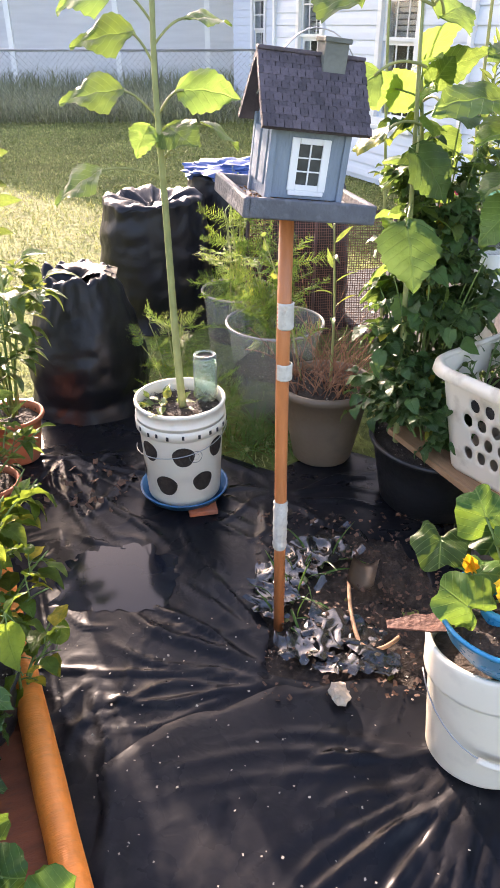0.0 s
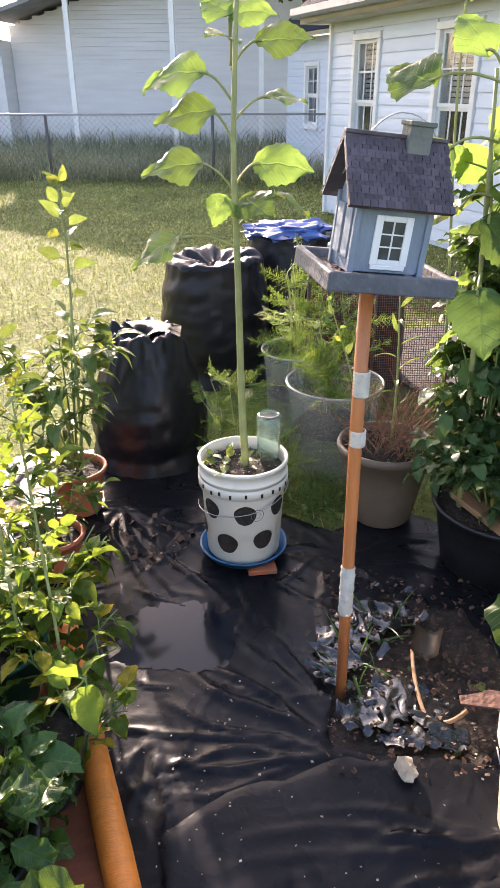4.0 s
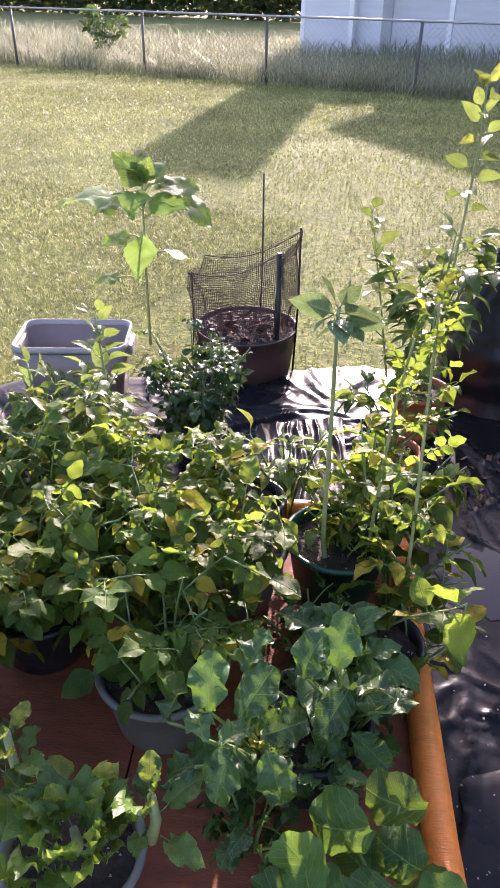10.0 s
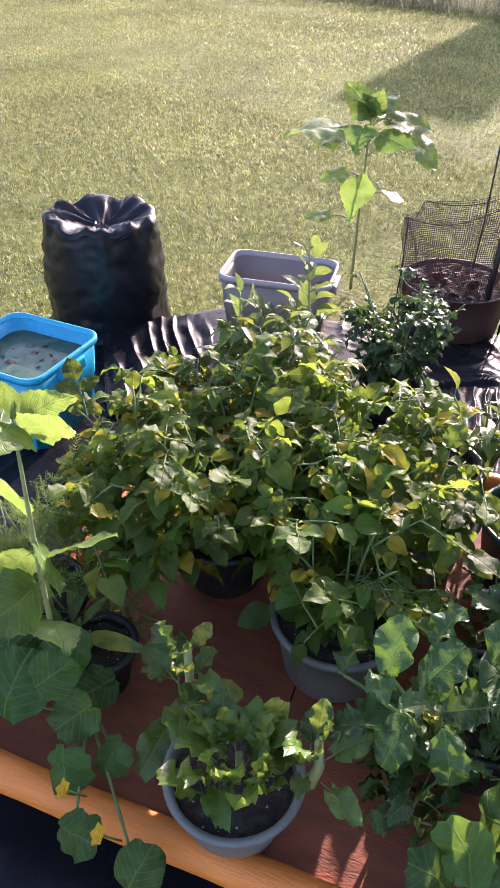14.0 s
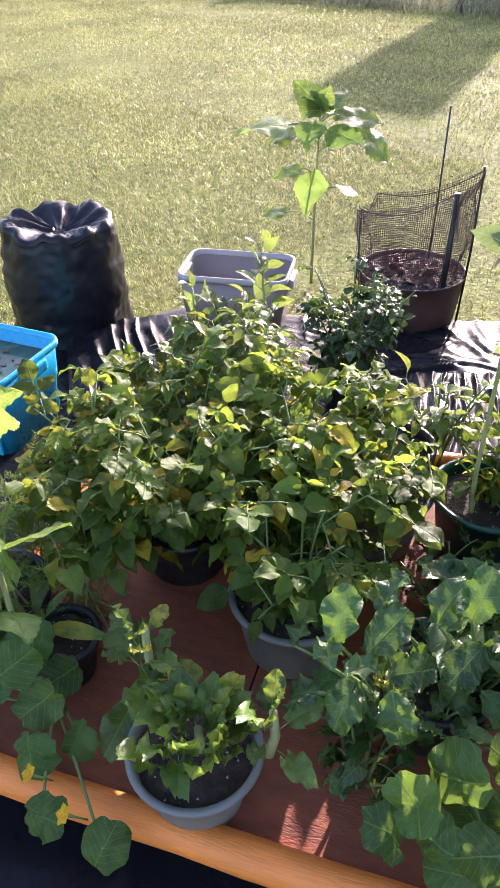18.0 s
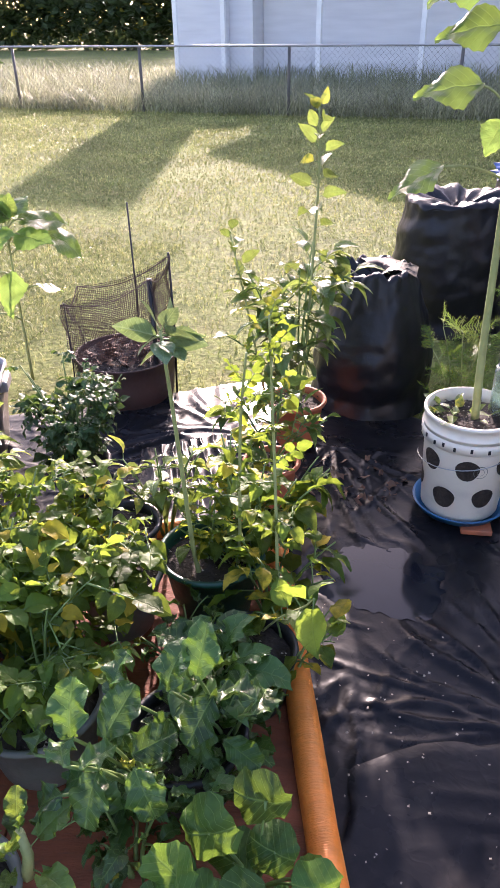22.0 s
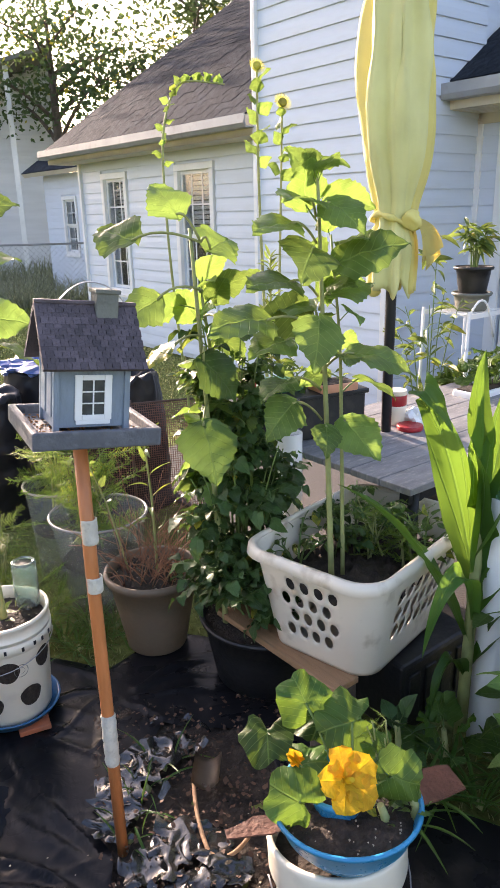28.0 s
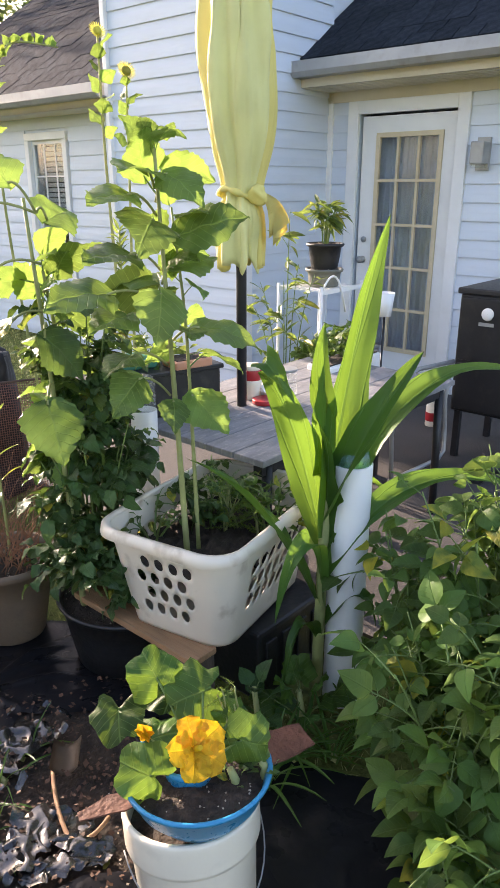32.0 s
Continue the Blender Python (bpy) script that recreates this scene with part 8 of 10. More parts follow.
# feathery sprays
def frond_mesh(seed, needle, n, ln=1.0):
    r = random.Random(seed)
    bm = bmesh.new()
    tube(bm, [(0, 0, 0), (0, 0.5 * ln, 0.03), (0, ln, -0.08)], [0.012, 0.008, 0.003], 4, caps=False, mat=1)
    for k in range(n):
        f = 0.15 + 0.85 * k / n
        p = Vector((0, ln * f, 0.06 * f - 0.14 * f * f))
        for s in (-1, 1):
            d = Vector((s * r.uniform(0.6, 1.0), r.uniform(0.3, 0.9), r.uniform(-0.4, 0.5))).normalized()
            m = needle * (1 - 0.6 * f) * r.uniform(0.7, 1.3)
            tip = p + d * m
            w = Vector((0, 0.010, 0.006))
            vs = [bm.verts.new(x) for x in (p - w, p + w, tip)]
            bm.faces.new(vs)
            for u in (0.35, 0.6, 0.85):
                q = p + d * m * u
                for s2 in (-1, 1):
                    e = q + Vector((r.uniform(-1, 1), r.uniform(0.2, 1), r.uniform(-0.7, 0.7))).normalized() * m * 0.35
                    bm.faces.new([bm.verts.new(x) for x in (q - w * 0.7, q + w * 0.7, e)])
    me = bpy.data.meshes.new("frond")
    bm.to_mesh(me)
    bm.free()
    me.materials.append(L_FERN)
    me.materials.append(M_STEM)
    return me


FRONDS = [frond_mesh(k, 0.30, 16) for k in range(4)]
FEATHER = [frond_mesh(20 + k, 0.22, 14) for k in range(3)]


def fern(at, height, count, size, label, seed, meshes=None, lean=(25, 75), category="fern plant", name="asparagus_fern", spread=0.05):
    r = random.Random(seed)
    meshes = meshes or FRONDS
    t = thing(name, at, label, category)
    stems = []
    for k in range(max(4, count // 7)):
        bm = bmesh.new()
        a = r.uniform(0, 6.3)
        tip = Vector((math.cos(a) * height * 0.35 * r.random(), math.sin(a) * height * 0.35 * r.random(), height * r.uniform(0.6, 1.05)))
        path = bez((spread * r.uniform(-1, 1), spread * r.uniform(-1, 1), 0), (tip.x * 0.3, tip.y * 0.3, tip.z * 0.6), tip, 6)
        tube(bm, path, [0.004 * (1 - 0.1 * i) for i in range(7)], 5)
        stems.append(path)
        part("stem", bm, M_STALK, t)
    for k in range(count):
        path = stems[k % len(stems)]
        p = path[r.randrange(1, 7)]
        share("frond", meshes[r.randrange(len(meshes))], t, place(p, r.uniform(0, 360), r.uniform(*lean) - 30, size * r.uniform(0.6, 1.2), r.uniform(-180, 180)))
    return t


# ---- sunflower in the spotted bucket ----
tall_sun = sunflower((SB[0] + 0.01, SB[1] - 0.01, 0.36), [(0, 0, 0), (-0.012, 0.0, 0.25), (-0.02, 0.0, 0.70), (-0.03, 0.0, 1.0), (-0.015, 0.0, 1.38)], 0.0135, [
    (1.0, 120, 60, 0.07, 1), (1.0, 220, 70, 0.06, 3), (1.0, 330, 60, 0.06, 0)], "tall young sunflower with backlit leaves, growing in the spotted bucket", grow=1.0)
rosette("bucket_weeds", (SB[0] - 0.06, SB[1] + 0.0, 0.37), LS_TINY, 22, 0.06, "small green weeds on the bucket soil", 12, rise=(5, 70), spread=0.12)

# ---- sunflowers of the laundry basket and black pot ----
bx, by, bz = BASK[0] - 0.13, BASK[1] - 0.06, BASK[2] + 0.20
bsun = sunflower((bx, by, bz), [(0, 0, 0), (-0.01, 0.02, 0.4), (-0.02, 0.05, 0.8), (-0.03, 0.08, 1.2)], 0.0105, [
    (0.90, 120, 35, 0.13, 2), (0.93, 60, 40, 0.13, 4), (0.97, 100, 50, 0.11, 3), (0.99, 280, 60, 0.08, 0), (1.0, 150, 65, 0.07, 1), (1.0, 20, 65, 0.07, 2), (0.75, 80, 20, 0.14, 1), (0.66, 110, 15, 0.14, 2)],
    "leafy sunflower rising from the laundry basket")
sunflower((bx + 0.045, by + 0.02, bz), [(0, 0, 0), (0.0, 0.03, 0.4), (0.0, 0.06, 0.75), (-0.02, 0.10, 1.05)], 0.0075, [], "slimmer sunflower beside it in the laundry basket", auto=12, seed=5, size=(0.08, 0.14), span=(0.5, 1.0))
sunflower((0.56, 2.22, 0.22), [(0, 0, 0), (-0.02, 0.02, 0.4), (-0.03, 0.05, 0.8), (-0.06, 0.10, 1.12)], 0.011, [(0.62, 280, -20, 0.20, 2), (0.55, 320, -15, 0.17, 1), (0.95, 175, 25, 0.17, 3), (0.97, 20, 30, 0.16, 0), (0.9, 350, 20, 0.15, 4), (1.0, 60, 65, 0.14, 1), (1.0, 250, 55, 0.10, 3)],
          "broad-leaved sunflower growing in the large black pot", auto=22, seed=8, size=(0.10, 0.16), span=(0.35, 0.95))
# broad leaves hanging before the dark climber
BL = (0.50, 2.10, 0.22)
big = thing("sunflower", BL, "sunflower with broad drooping lower leaves, coloured darker for shade", "sunflower plant")
bm = bmesh.new()
tube(bm, bez((0, 0, 0), (-0.02, 0.02, 0.6), (-0.06, 0.04, 1.34), 10), [0.011 - 0.0006 * k for k in range(11)], 8)
part("stalk", bm, M_STALK, big)
for k, (c, sz, nrm, spin) in enumerate((((0.43, 1.98, 1.00), 0.20, (0.1, -0.65, 0.65), 178), ((0.45, 2.05, 1.18), 0.18, (0.3, -0.7, 0.5), 215), ((0.33, 2.12, 1.36), 0.16, (-0.3, -0.7, 0.6), 130), ((0.50, 2.14, 1.50), 0.17, (0.4, -0.6, 0.7), 290), ((0.27, 2.16, 1.53), 0.18, (-0.4, -0.5, 0.7), 70), ((0.40, 2.12, 1.60), 0.15, (0.1, -0.8, 0.5), 20), ((0.50, 2.0, 1.28), 0.14, (0.3, -0.3, 0.9), 250), ((0.34, 2.0, 1.22), 0.13, (-0.5, -0.2, 0.9), 100))):
    q = Vector(nrm).normalized().to_track_quat("Z", "Y").to_matrix().to_4x4()
    m = Matrix.Translation(Vector(c) - Vector(BL)) @ q @ Euler((0, 0, radians(spin))).to_matrix().to_4x4() @ Matrix.Diagonal((sz, sz, sz, 1))
    # leaves below 1.3 m take the darker material, shade put into colour
    share("leaf", (LS_SHADEHEART if c[2] < 1.3 else LS_HEART)[k % 4], big, m)
    bm = bmesh.new()
    e = Vector(c) - Vector(BL)
    s0 = Vector((-0.03, 0.03, min(1.3, e.z + 0.02)))
    tube(bm, bez(s0, s0.lerp(e, 0.6) + Vector((0, 0, 0.05)), e, 6), 0.004, 6)
    part("leaf_stalk", bm, M_STALK, big)
# thin climbing stem with hanging leaves
sunflower((0.53, 2.62, 0.012), [(0, 0, 0), (-0.03, 0, 0.7), (-0.09, 0, 1.4), (-0.10, 0, 1.85), (-0.04, -0.02, 2.02), (0.12, -0.05, 2.0)], 0.006, [], "thin arching vine with small hanging leaves", LS_SUNSHORT, "climbing_vine", 26, 9, (0.025, 0.035), (0.55, 1.0), category="vine")
# far blooming stalks
sunflower((0.98, 3.30, 0.0), [(0, 0, 0), (0.0, 0, 0.9), (-0.03, 0, 1.7), (-0.03, 0, 2.2)], 0.010, [], "tall thin sunflower with a small yellow bloom", LS_SUNSHORT, auto=9, seed=14, size=(0.06, 0.09), span=(0.72, 0.97), bloom=(2.2, 0.030))
sunflower((1.04, 3.32, 0.0), [(0, 0, 0), (0.0, 0, 0.9), (0.02, 0, 1.6), (0.03, 0, 2.06)], 0.009, [], "thin sunflower stalk with an opening yellow bloom", LS_SUNSHORT, auto=8, seed=15, size=(0.05, 0.08), span=(0.75, 0.97), bloom=(2.0, 0.034))
# spire of narrow leaves
sunflower((0.92, 3.0, 0.0), [(0, 0, 0), (0, 0, 0.8), (0, 0, 1.42)], 0.008, [], "upright spire of narrow green leaves", LS_NARROW, "leafy_spire", 70, 16, (0.05, 0.10), (0.62, 1.0), category="garden plant")

# ---- corn ----
corn = thing("corn_plant", (1.13, 1.60, 0.0), "tall corn plant with broad arching sunlit blades", "corn plant")
bm = bmesh.new()
tube(bm, [(0, 0, 0), (0.01, 0.01, 0.3), (0.02, 0.02, 0.62), (0.03, 0.03, 0.85)], [0.020, 0.018, 0.016, 0.010], 12)
part("stalk", bm, M_STALK, corn)


def corn_blade(p0, p1, p2, w, roll, seed):
    bm = bmesh.new()
    path = bez(p0, p1, p2, 16)
    rows = []
    for i, p in enumerate(path):
        s = i / 16
        d = (path[min(16, i + 1)] - path[max(0, i - 1)]).normalized()
        side = d.cross(Vector((0, 0, 1)))
        side = side.normalized() if side.length > 0.05 else Vector((1, 0, 0))
        side = Matrix.Rotation(radians(roll), 3, d) @ side
        up = side.cross(d)
        ww = 1.15 * w * (min(1, 0.45 + s * 3) * (1 - max(0, s - 0.35) / 0.65) ** 0.75 + 0.004)
        rows.append([bm.verts.new(p + side * ww * c + up * (0.75 * ww * abs(c) ** 0.8 + 0.22 * ww * abs(c) ** 2 * math.sin(s * 17 + seed + c * 2))) for c in (-1, -0.5, 0, 0.5, 1)])
    uv = bm.loops.layers.uv.new("UVMap")
    for j, (a, b) in enumerate(zip(rows, rows[1:])):
        for k in range(4):
            f = bm.faces.new((a[k], a[k + 1], b[k + 1], b[k]))
            for lp, (u, v) in zip(f.loops, ((k, j), (k + 1, j), (k + 1, j + 1), (k, j + 1))):
                lp[uv].uv = ((u - 2) * 0.12, v / 60)
    part("blade", bm, L_CORN, corn, smooth=True)


for i, b in enumerate((((0.02, 0.02, 0.60), (0.07, 0.05, 1.08), (0.24, 0.10, 1.52), 0.056, 60), ((0.02, 0.02, 0.58), (-0.03, 0.04, 0.98), (0.02, 0.06, 1.24), 0.050, 35),
                      ((0.02, 0.02, 0.55), (-0.12, 0.0, 1.12), (-0.22, -0.02, 1.14), 0.047, 60), ((-0.19, -0.01, 1.15), (-0.22, -0.03, 1.20), (-0.14, -0.08, 1.06), 0.030, 40), ((0.02, 0.02, 0.55), (0.26, 0.05, 1.20), (0.72, 0.0, 1.03), 0.040, 25),
                      ((0.015, 0.01, 0.46), (0.25, -0.04, 0.92), (0.66, -0.12, 0.68), 0.036, 30), ((0.015, 0.01, 0.42), (-0.12, -0.12, 0.88), (-0.20, -0.10, 0.42), 0.030, -30),
                      ((0.01, 0.01, 0.35), (-0.14, 0.10, 0.75), (-0.36, 0.16, 0.86), 0.030, 10), ((0.02, 0.03, 0.64), (0.10, -0.08, 1.02), (0.27, -0.06, 1.16), 0.045, 45), ((0.02, 0.03, 0.66), (0.02, 0.02, 0.98), (-0.02, 0.0, 1.20), 0.038, 100),
                      ((0.01, 0.01, 0.25), (0.12, -0.05, 0.55), (0.16, -0.08, 0.30), 0.024, 20), ((0.01, 0.01, 0.22), (-0.10, -0.05, 0.50), (-0.16, -0.08, 0.16), 0.022, 10), ((0.015, 0.01, 0.50), (0.14, 0.10, 0.85), (0.34, 0.16, 0.62), 0.032, -20))):
    corn_blade(*b, i * 1.7)

# ---- squash in the turquoise bowl, with its flower ----
def blade_at(plant, origin, mesh, centre, normal, size, spin, root, stalk_r=0.004):
    """A broad blade set at a place with its face along a direction, on a bowed stalk from the root."""
    o = Vector(origin)
    c, rt = Vector(centre) - o, Vector(root) - o
    q = Vector(normal).normalized().to_track_quat("Z", "Y").to_matrix().to_4x4()
    share("leaf", mesh, plant, Matrix.Translation(c) @ q @ Euler((0, 0, radians(spin))).to_matrix().to_4x4() @ Matrix.Diagonal((size, size, size, 1)))
    bm = bmesh.new()
    tube(bm, bez(rt, rt.lerp(c, 0.5) + Vector((0, 0, 0.04)), c, 7), [stalk_r * (1 - 0.05 * i) for i in range(8)], 6)
    part("leaf_stalk", bm, M_STEM, plant)


SQ = (0.55, 1.06, 0.39)
sqb = thing("squash_plant", SQ, "squash plant with broad leaves and an open yellow flower", "squash plant")
for c, nrm, sz, spin, k in (((0.42, 1.24, 0.50), (-0.25, -0.35, 0.9), 0.125, 200, 0), ((0.51, 1.24, 0.56), (-0.1, -0.9, 0.75), 0.125, 20, 1), ((0.60, 1.19, 0.53), (0.1, -0.6, 0.8), 0.150, 90, 2),
                            ((0.635, 1.05, 0.50), (-0.2, -0.9, 0.35), 0.115, 250, 3), ((0.44, 1.07, 0.465), (-0.2, -0.9, 0.6), 0.125, 60, 0), ((0.56, 1.27, 0.50), (0.1, -0.4, 0.9), 0.13, 130, 1), ((0.66, 1.16, 0.47), (0.4, -0.4, 0.8), 0.11, 10, 2), ((0.47, 1.16, 0.47), (-0.3, -0.3, 0.9), 0.12, 300, 3)):
    blade_at(sqb, SQ, LS_SQB[k], c, nrm, sz, spin, (0.53 + 0.03 * math.sin(k), 1.07, 0.39))
fl = new("flower")
fl.parent = sqb
fl.matrix_basis = pose(-0.022, -0.02, 0.135, 48, 0, 14)
for k in range(5):
    share("petal", leaf_mesh("squash_petal", "collard", 30 + k, M_PETAL, 0.0, 0.12, 0.5, 9), fl, pose(0, 0, 0, 0, 0, 72 * k) @ pose(0, 0, 0, 17, 0, 0) @ Matrix.Diagonal((0.108, 0.070, 0.060, 1)))
bm = bmesh.new()
tube(bm, [(0, 0, -0.004), (0, 0, 0.012), (0, 0.0, 0.03)], [0.005, 0.007, 0.005], 8)
part("stamen", bm, M_PETAL, fl)
bm = bmesh.new()
tube(bm, bez((0.0, -0.02, -0.135), (0, -0.01, -0.05), (0, 0, 0.0), 6), [0.0035, 0.0035, 0.004, 0.005, 0.006, 0.008, 0.010], 7)
part("flower_stalk", bm, M_STEM, fl)
bud = new("flower_bud")
bud.parent = sqb
bud.matrix_basis = pose(-0.09, 0.07, 0.115, 30, -25, 0)
for k in range(4):
    share("petal", leaf_mesh("bud_petal", "ovate", 40 + k, M_PETAL, 0.0, -0.5, 0.5, 5), bud, pose(0, 0, 0, 0, 0, 90 * k) @ pose(0, 0, 0, 68, 0, 0) @ Matrix.Diagonal((0.06, 0.07, 0.07, 1)))
for k in range(3):
    rosette("bowl_seedling", (0.60 + 0.035 * k, 1.02 + 0.03 * (k % 2), 0.395), LS_TINY, 7, 0.035, "small green seedling in the bowl soil", 45 + k, rise=(20, 70), stalk=0.06)
fern((0.66, 1.14, 0.39), 0.20, 16, 0.05, "thin feathery weeds at the bowl rim", 44, FEATHER, name="bowl_weeds", category="weeds")

# ---- right-hand thicket ----
for k, (x, y, h, sp, n) in enumerate(((1.20, 1.02, 0.56, 0.22, 46), (1.46, 1.22, 0.82, 0.24, 46), (1.10, 0.80, 0.40, 0.22, 40), (1.38, 0.88, 0.66, 0.26, 46), (1.70, 1.34, 0.85, 0.25, 36), (1.64, 1.02, 0.80, 0.25, 40), (1.36, 1.42, 0.70, 0.16, 20))):
    bush("leafy_bush", (x, y, 0.0), h, sp, LS_TRI, 0.160, int(n * 2.5), "dense green bush of toothed three-part leaves", 50 + k, stems=8, low=0.1, dome=False, pull=0.2, category="bush")
rosette("broad_leaf_weed", (1.02, 1.50, 0.0), LS_SQ, 7, 0.15, "broad round weed leaves beneath the corn", 61, rise=(25, 65), stalk=0.16)
rosette("broad_leaf_weed", (0.88, 1.52, 0.0), LS_DARK, 9, 0.12, "broad green weed leaves beside the plank", 62, rise=(20, 70), stalk=0.2)
for k in range(5):
    rosette("grass_weed", (0.84 + 0.11 * k, 1.36 + 0.05 * (k % 2), 0.0), LS_GRASS, 18, 0.26, "tuft of narrow weed blades near the plank", 70 + k, rise=(40, 85))
# basket seedlings
fern((BASK[0] + 0.06, BASK[1] + 0.06, bz), 0.22, 60, 0.10, "feathery carrot tops in the laundry basket", 81, FEATHER, name="carrot_tops", category="seedlings")
fern((BASK[0] + 0.14, BASK[1] - 0.02, bz), 0.16, 36, 0.09, "feathery seedlings in the laundry basket", 82, FEATHER, name="carrot_tops", category="seedlings")
bush("basket_vine", (BASK[0] - 0.20, BASK[1] + 0.08, bz), 0.16, 0.12, LS_TINY, 0.05, 30, "small leafy vine spilling over the basket rim", 83, stems=5)
bush("basket_vine", (BASK[0] + 0.18, BASK[1] - 0.06, bz), 0.20, 0.14, LS_BEAN, 0.055, 50, "small leafy bean in the laundry basket", 84, stems=7)
bush("basket_vine", (BASK[0] + 0.02, BASK[1] + 0.12, bz), 0.26, 0.16, LS_DTRI, 0.09, 50, "dark bushy herb at the back of the basket", 85, stems=7, low=0.15)

# ---- black pot bush and tan pot of dead stems ----
bush("dark_bush", (0.60, 2.06, 0.22), 0.30, 0.27, LS_DTRI, 0.13, 130, "dense dark green bush in the large black pot", 91, stems=9, low=0.0, pull=0.2)
bush("dark_bush", (0.58, 2.16, 0.22), 0.66, 0.19, LS_DTRI, 0.13, 150, "dense dark green climber in the large black pot", 92, stems=9, low=0.1, dome=False, pull=0.2)
bush("dark_bush", (0.58, 2.26, 0.22), 1.05, 0.17, LS_DTRI, 0.12, 190, "tall dark green climber behind the black pot", 93, stems=8, low=0.3, dome=False, upright=0.7, pull=0.2)
dead = thing("dead_stems", (0.285, 2.42, 0.29), "tangle of dry brown stems in the tan pot", "dead plant")
r_ = random.Random(5)
for k in range(95):
    bm = bmesh.new()
    a, ln = r_.uniform(0, 6.3), r_.uniform(0.12, 0.42)
    s = Vector((0.12 * r_.uniform(-1, 1), 0.12 * r_.uniform(-1, 1), 0))
    e = s + Vector((math.cos(a) * ln * 0.6, math.sin(a) * ln * 0.6, ln * r_.uniform(0.3, 1.0)))
    tube(bm, bez(s, s.lerp(e, 0.5) + Vector((0, 0, 0.06)), e, 5), [0.0022, 0.002, 0.0018, 0.0016, 0.0014, 0.001], 4)
    part("dry_stem", bm, M_DRYSTEM, dead)
sunflower((0.30, 2.40, 0.29), [(0, 0, 0), (0.0, 0, 0.3), (-0.02, 0, 0.62)], 0.006, [], "thin green stalk among the dead stems", LS_NARROW, "green_stalk", 10, 21, (0.07, 0.10), (0.3, 1.0), category="garden plant")
sunflower((0.20, 2.46, 0.29), [(0, 0, 0), (-0.06, 0, 0.3), (-0.16, 0, 0.58)], 0.004, [], "leaning thin stalk in the tan pot", LS_TINY, "green_stalk", 8, 22, (0.03, 0.05), (0.3, 1.0), category="garden plant")

# ---- asparagus ----
fern((-0.05, 3.16, 0.28), 0.55, 62, 0.20, "feathery asparagus spilling from its bin", 101)
fern((0.08, 2.83, 0.26), 0.42, 56, 0.20, "feathery asparagus drooping over the wide bin", 102)
fern((-0.32, 2.76, 0.0), 0.42, 52, 0.16, "feathery asparagus on the grass behind the bucket", 103)
fern((-0.15, 2.55, 0.0), 0.30, 30, 0.14, "feathery asparagus beside the spotted bucket", 104)

# ---- bed pots ----
P_NEAR = pot("grey_pot", (-0.905, 0.415, 0.034), 0.086, 0.117, 0.172, M_GREYPOT, "round grey pot of leafy greens on the platform", soil=0.86)
P_GREEN = pot("green_rim_pot", (-0.82, 1.37, 0.034), 0.10, 0.135, 0.22, M_GREENPOT, "round dark green pot with two tall stalks", soil=0.86)
pot("grey_pot", (-1.04, 1.24, 0.034), 0.085, 0.115, 0.19, M_GREYPOT, "weathered grey pot behind the leafy bed", soil=0.86)
pot("black_pot", (-1.12, 1.42, 0.034), 0.075, 0.10, 0.20, M_BLACKPOT, "black pot by the far timber", soil=0.86)
pot("dark_grey_pot", (-1.00, 0.82, 0.034), 0.11, 0.138, 0.18, M_GREYPOT, "wide dark grey pot under the potato leaves", soil=0.86)
pot("black_pot", (-1.38, 0.84, 0.034), 0.10, 0.125, 0.17, M_BLACKPOT, "wide black pot under the potato leaves", soil=0.86)
pot("black_pot", (-1.26, 1.12, 0.034), 0.12, 0.14, 0.22, M_BLACKPOT, "black pot crowded by potato leaves", soil=0.86)
pot("black_pot", (-0.66, 0.86, 0.034), 0.10, 0.12, 0.17, M_BLACKPOT, "black pot of broad collard leaves", soil=0.86)
pot("black_pot", (-0.62, 1.12, 0.034), 0.09, 0.108, 0.17, M_BLACKPOT, "black pot of collards beside the timber", soil=0.86)
pot("black_pot", (-1.33, 0.42, 0.034), 0.06, 0.075, 0.13, M_BLACKPOT, "black pot of cucumber and sunflower seedling", soil=0.86)
pot("terracotta_pot", (-0.90, 2.38, 0.02), 0.08, 0.105, 0.19, M_TERRA, "terracotta pot of the tall pepper bush", soil=0.86)
pot("terracotta_pot", (-0.86, 1.96, 0.02), 0.07, 0.09, 0.16, M_TERRA, "terracotta pot of a small pepper plant", soil=0.86)
pot("black_pot", (-1.53, 1.80, 0.02), 0.08, 0.10, 0.12, M_BLACKPOT, "low black pot of ferny marigolds", soil=0.6)
pot("black_pot", (-1.68, 1.36, 0.034), 0.10, 0.13, 0.20, M_BLACKPOT, "black pot of pepper shoots", soil=0.86)
pot("black_pot", (-1.56, 0.40, 0.034), 0.10, 0.12, 0.12, M_BLACKPOT, "low black pot of feathery herbs", soil=0.86)

# ---- bed plants ----
for k, (x, y, h, sp, n) in enumerate(((-1.00, 0.84, 0.22, 0.22, 60), (-1.18, 0.95, 0.30, 0.25, 80), (-1.38, 0.82, 0.30, 0.25, 90), (-1.26, 1.12, 0.34, 0.25, 90), (-1.50, 1.00, 0.32, 0.22, 70), (-1.06, 1.12, 0.26, 0.20, 50), (-1.45, 0.66, 0.22, 0.2, 50), (-1.66, 0.80, 0.26, 0.20, 50), (-1.74, 1.02, 0.22, 0.18, 40))):
    bush("potato_plant", (x, y, 0.19), h, sp, LS_PIN, 0.140, int(n * 1.05), "bushy potato plant with yellowing lower leaves", 120 + k, stems=8, low=0.1, pull=0.15)
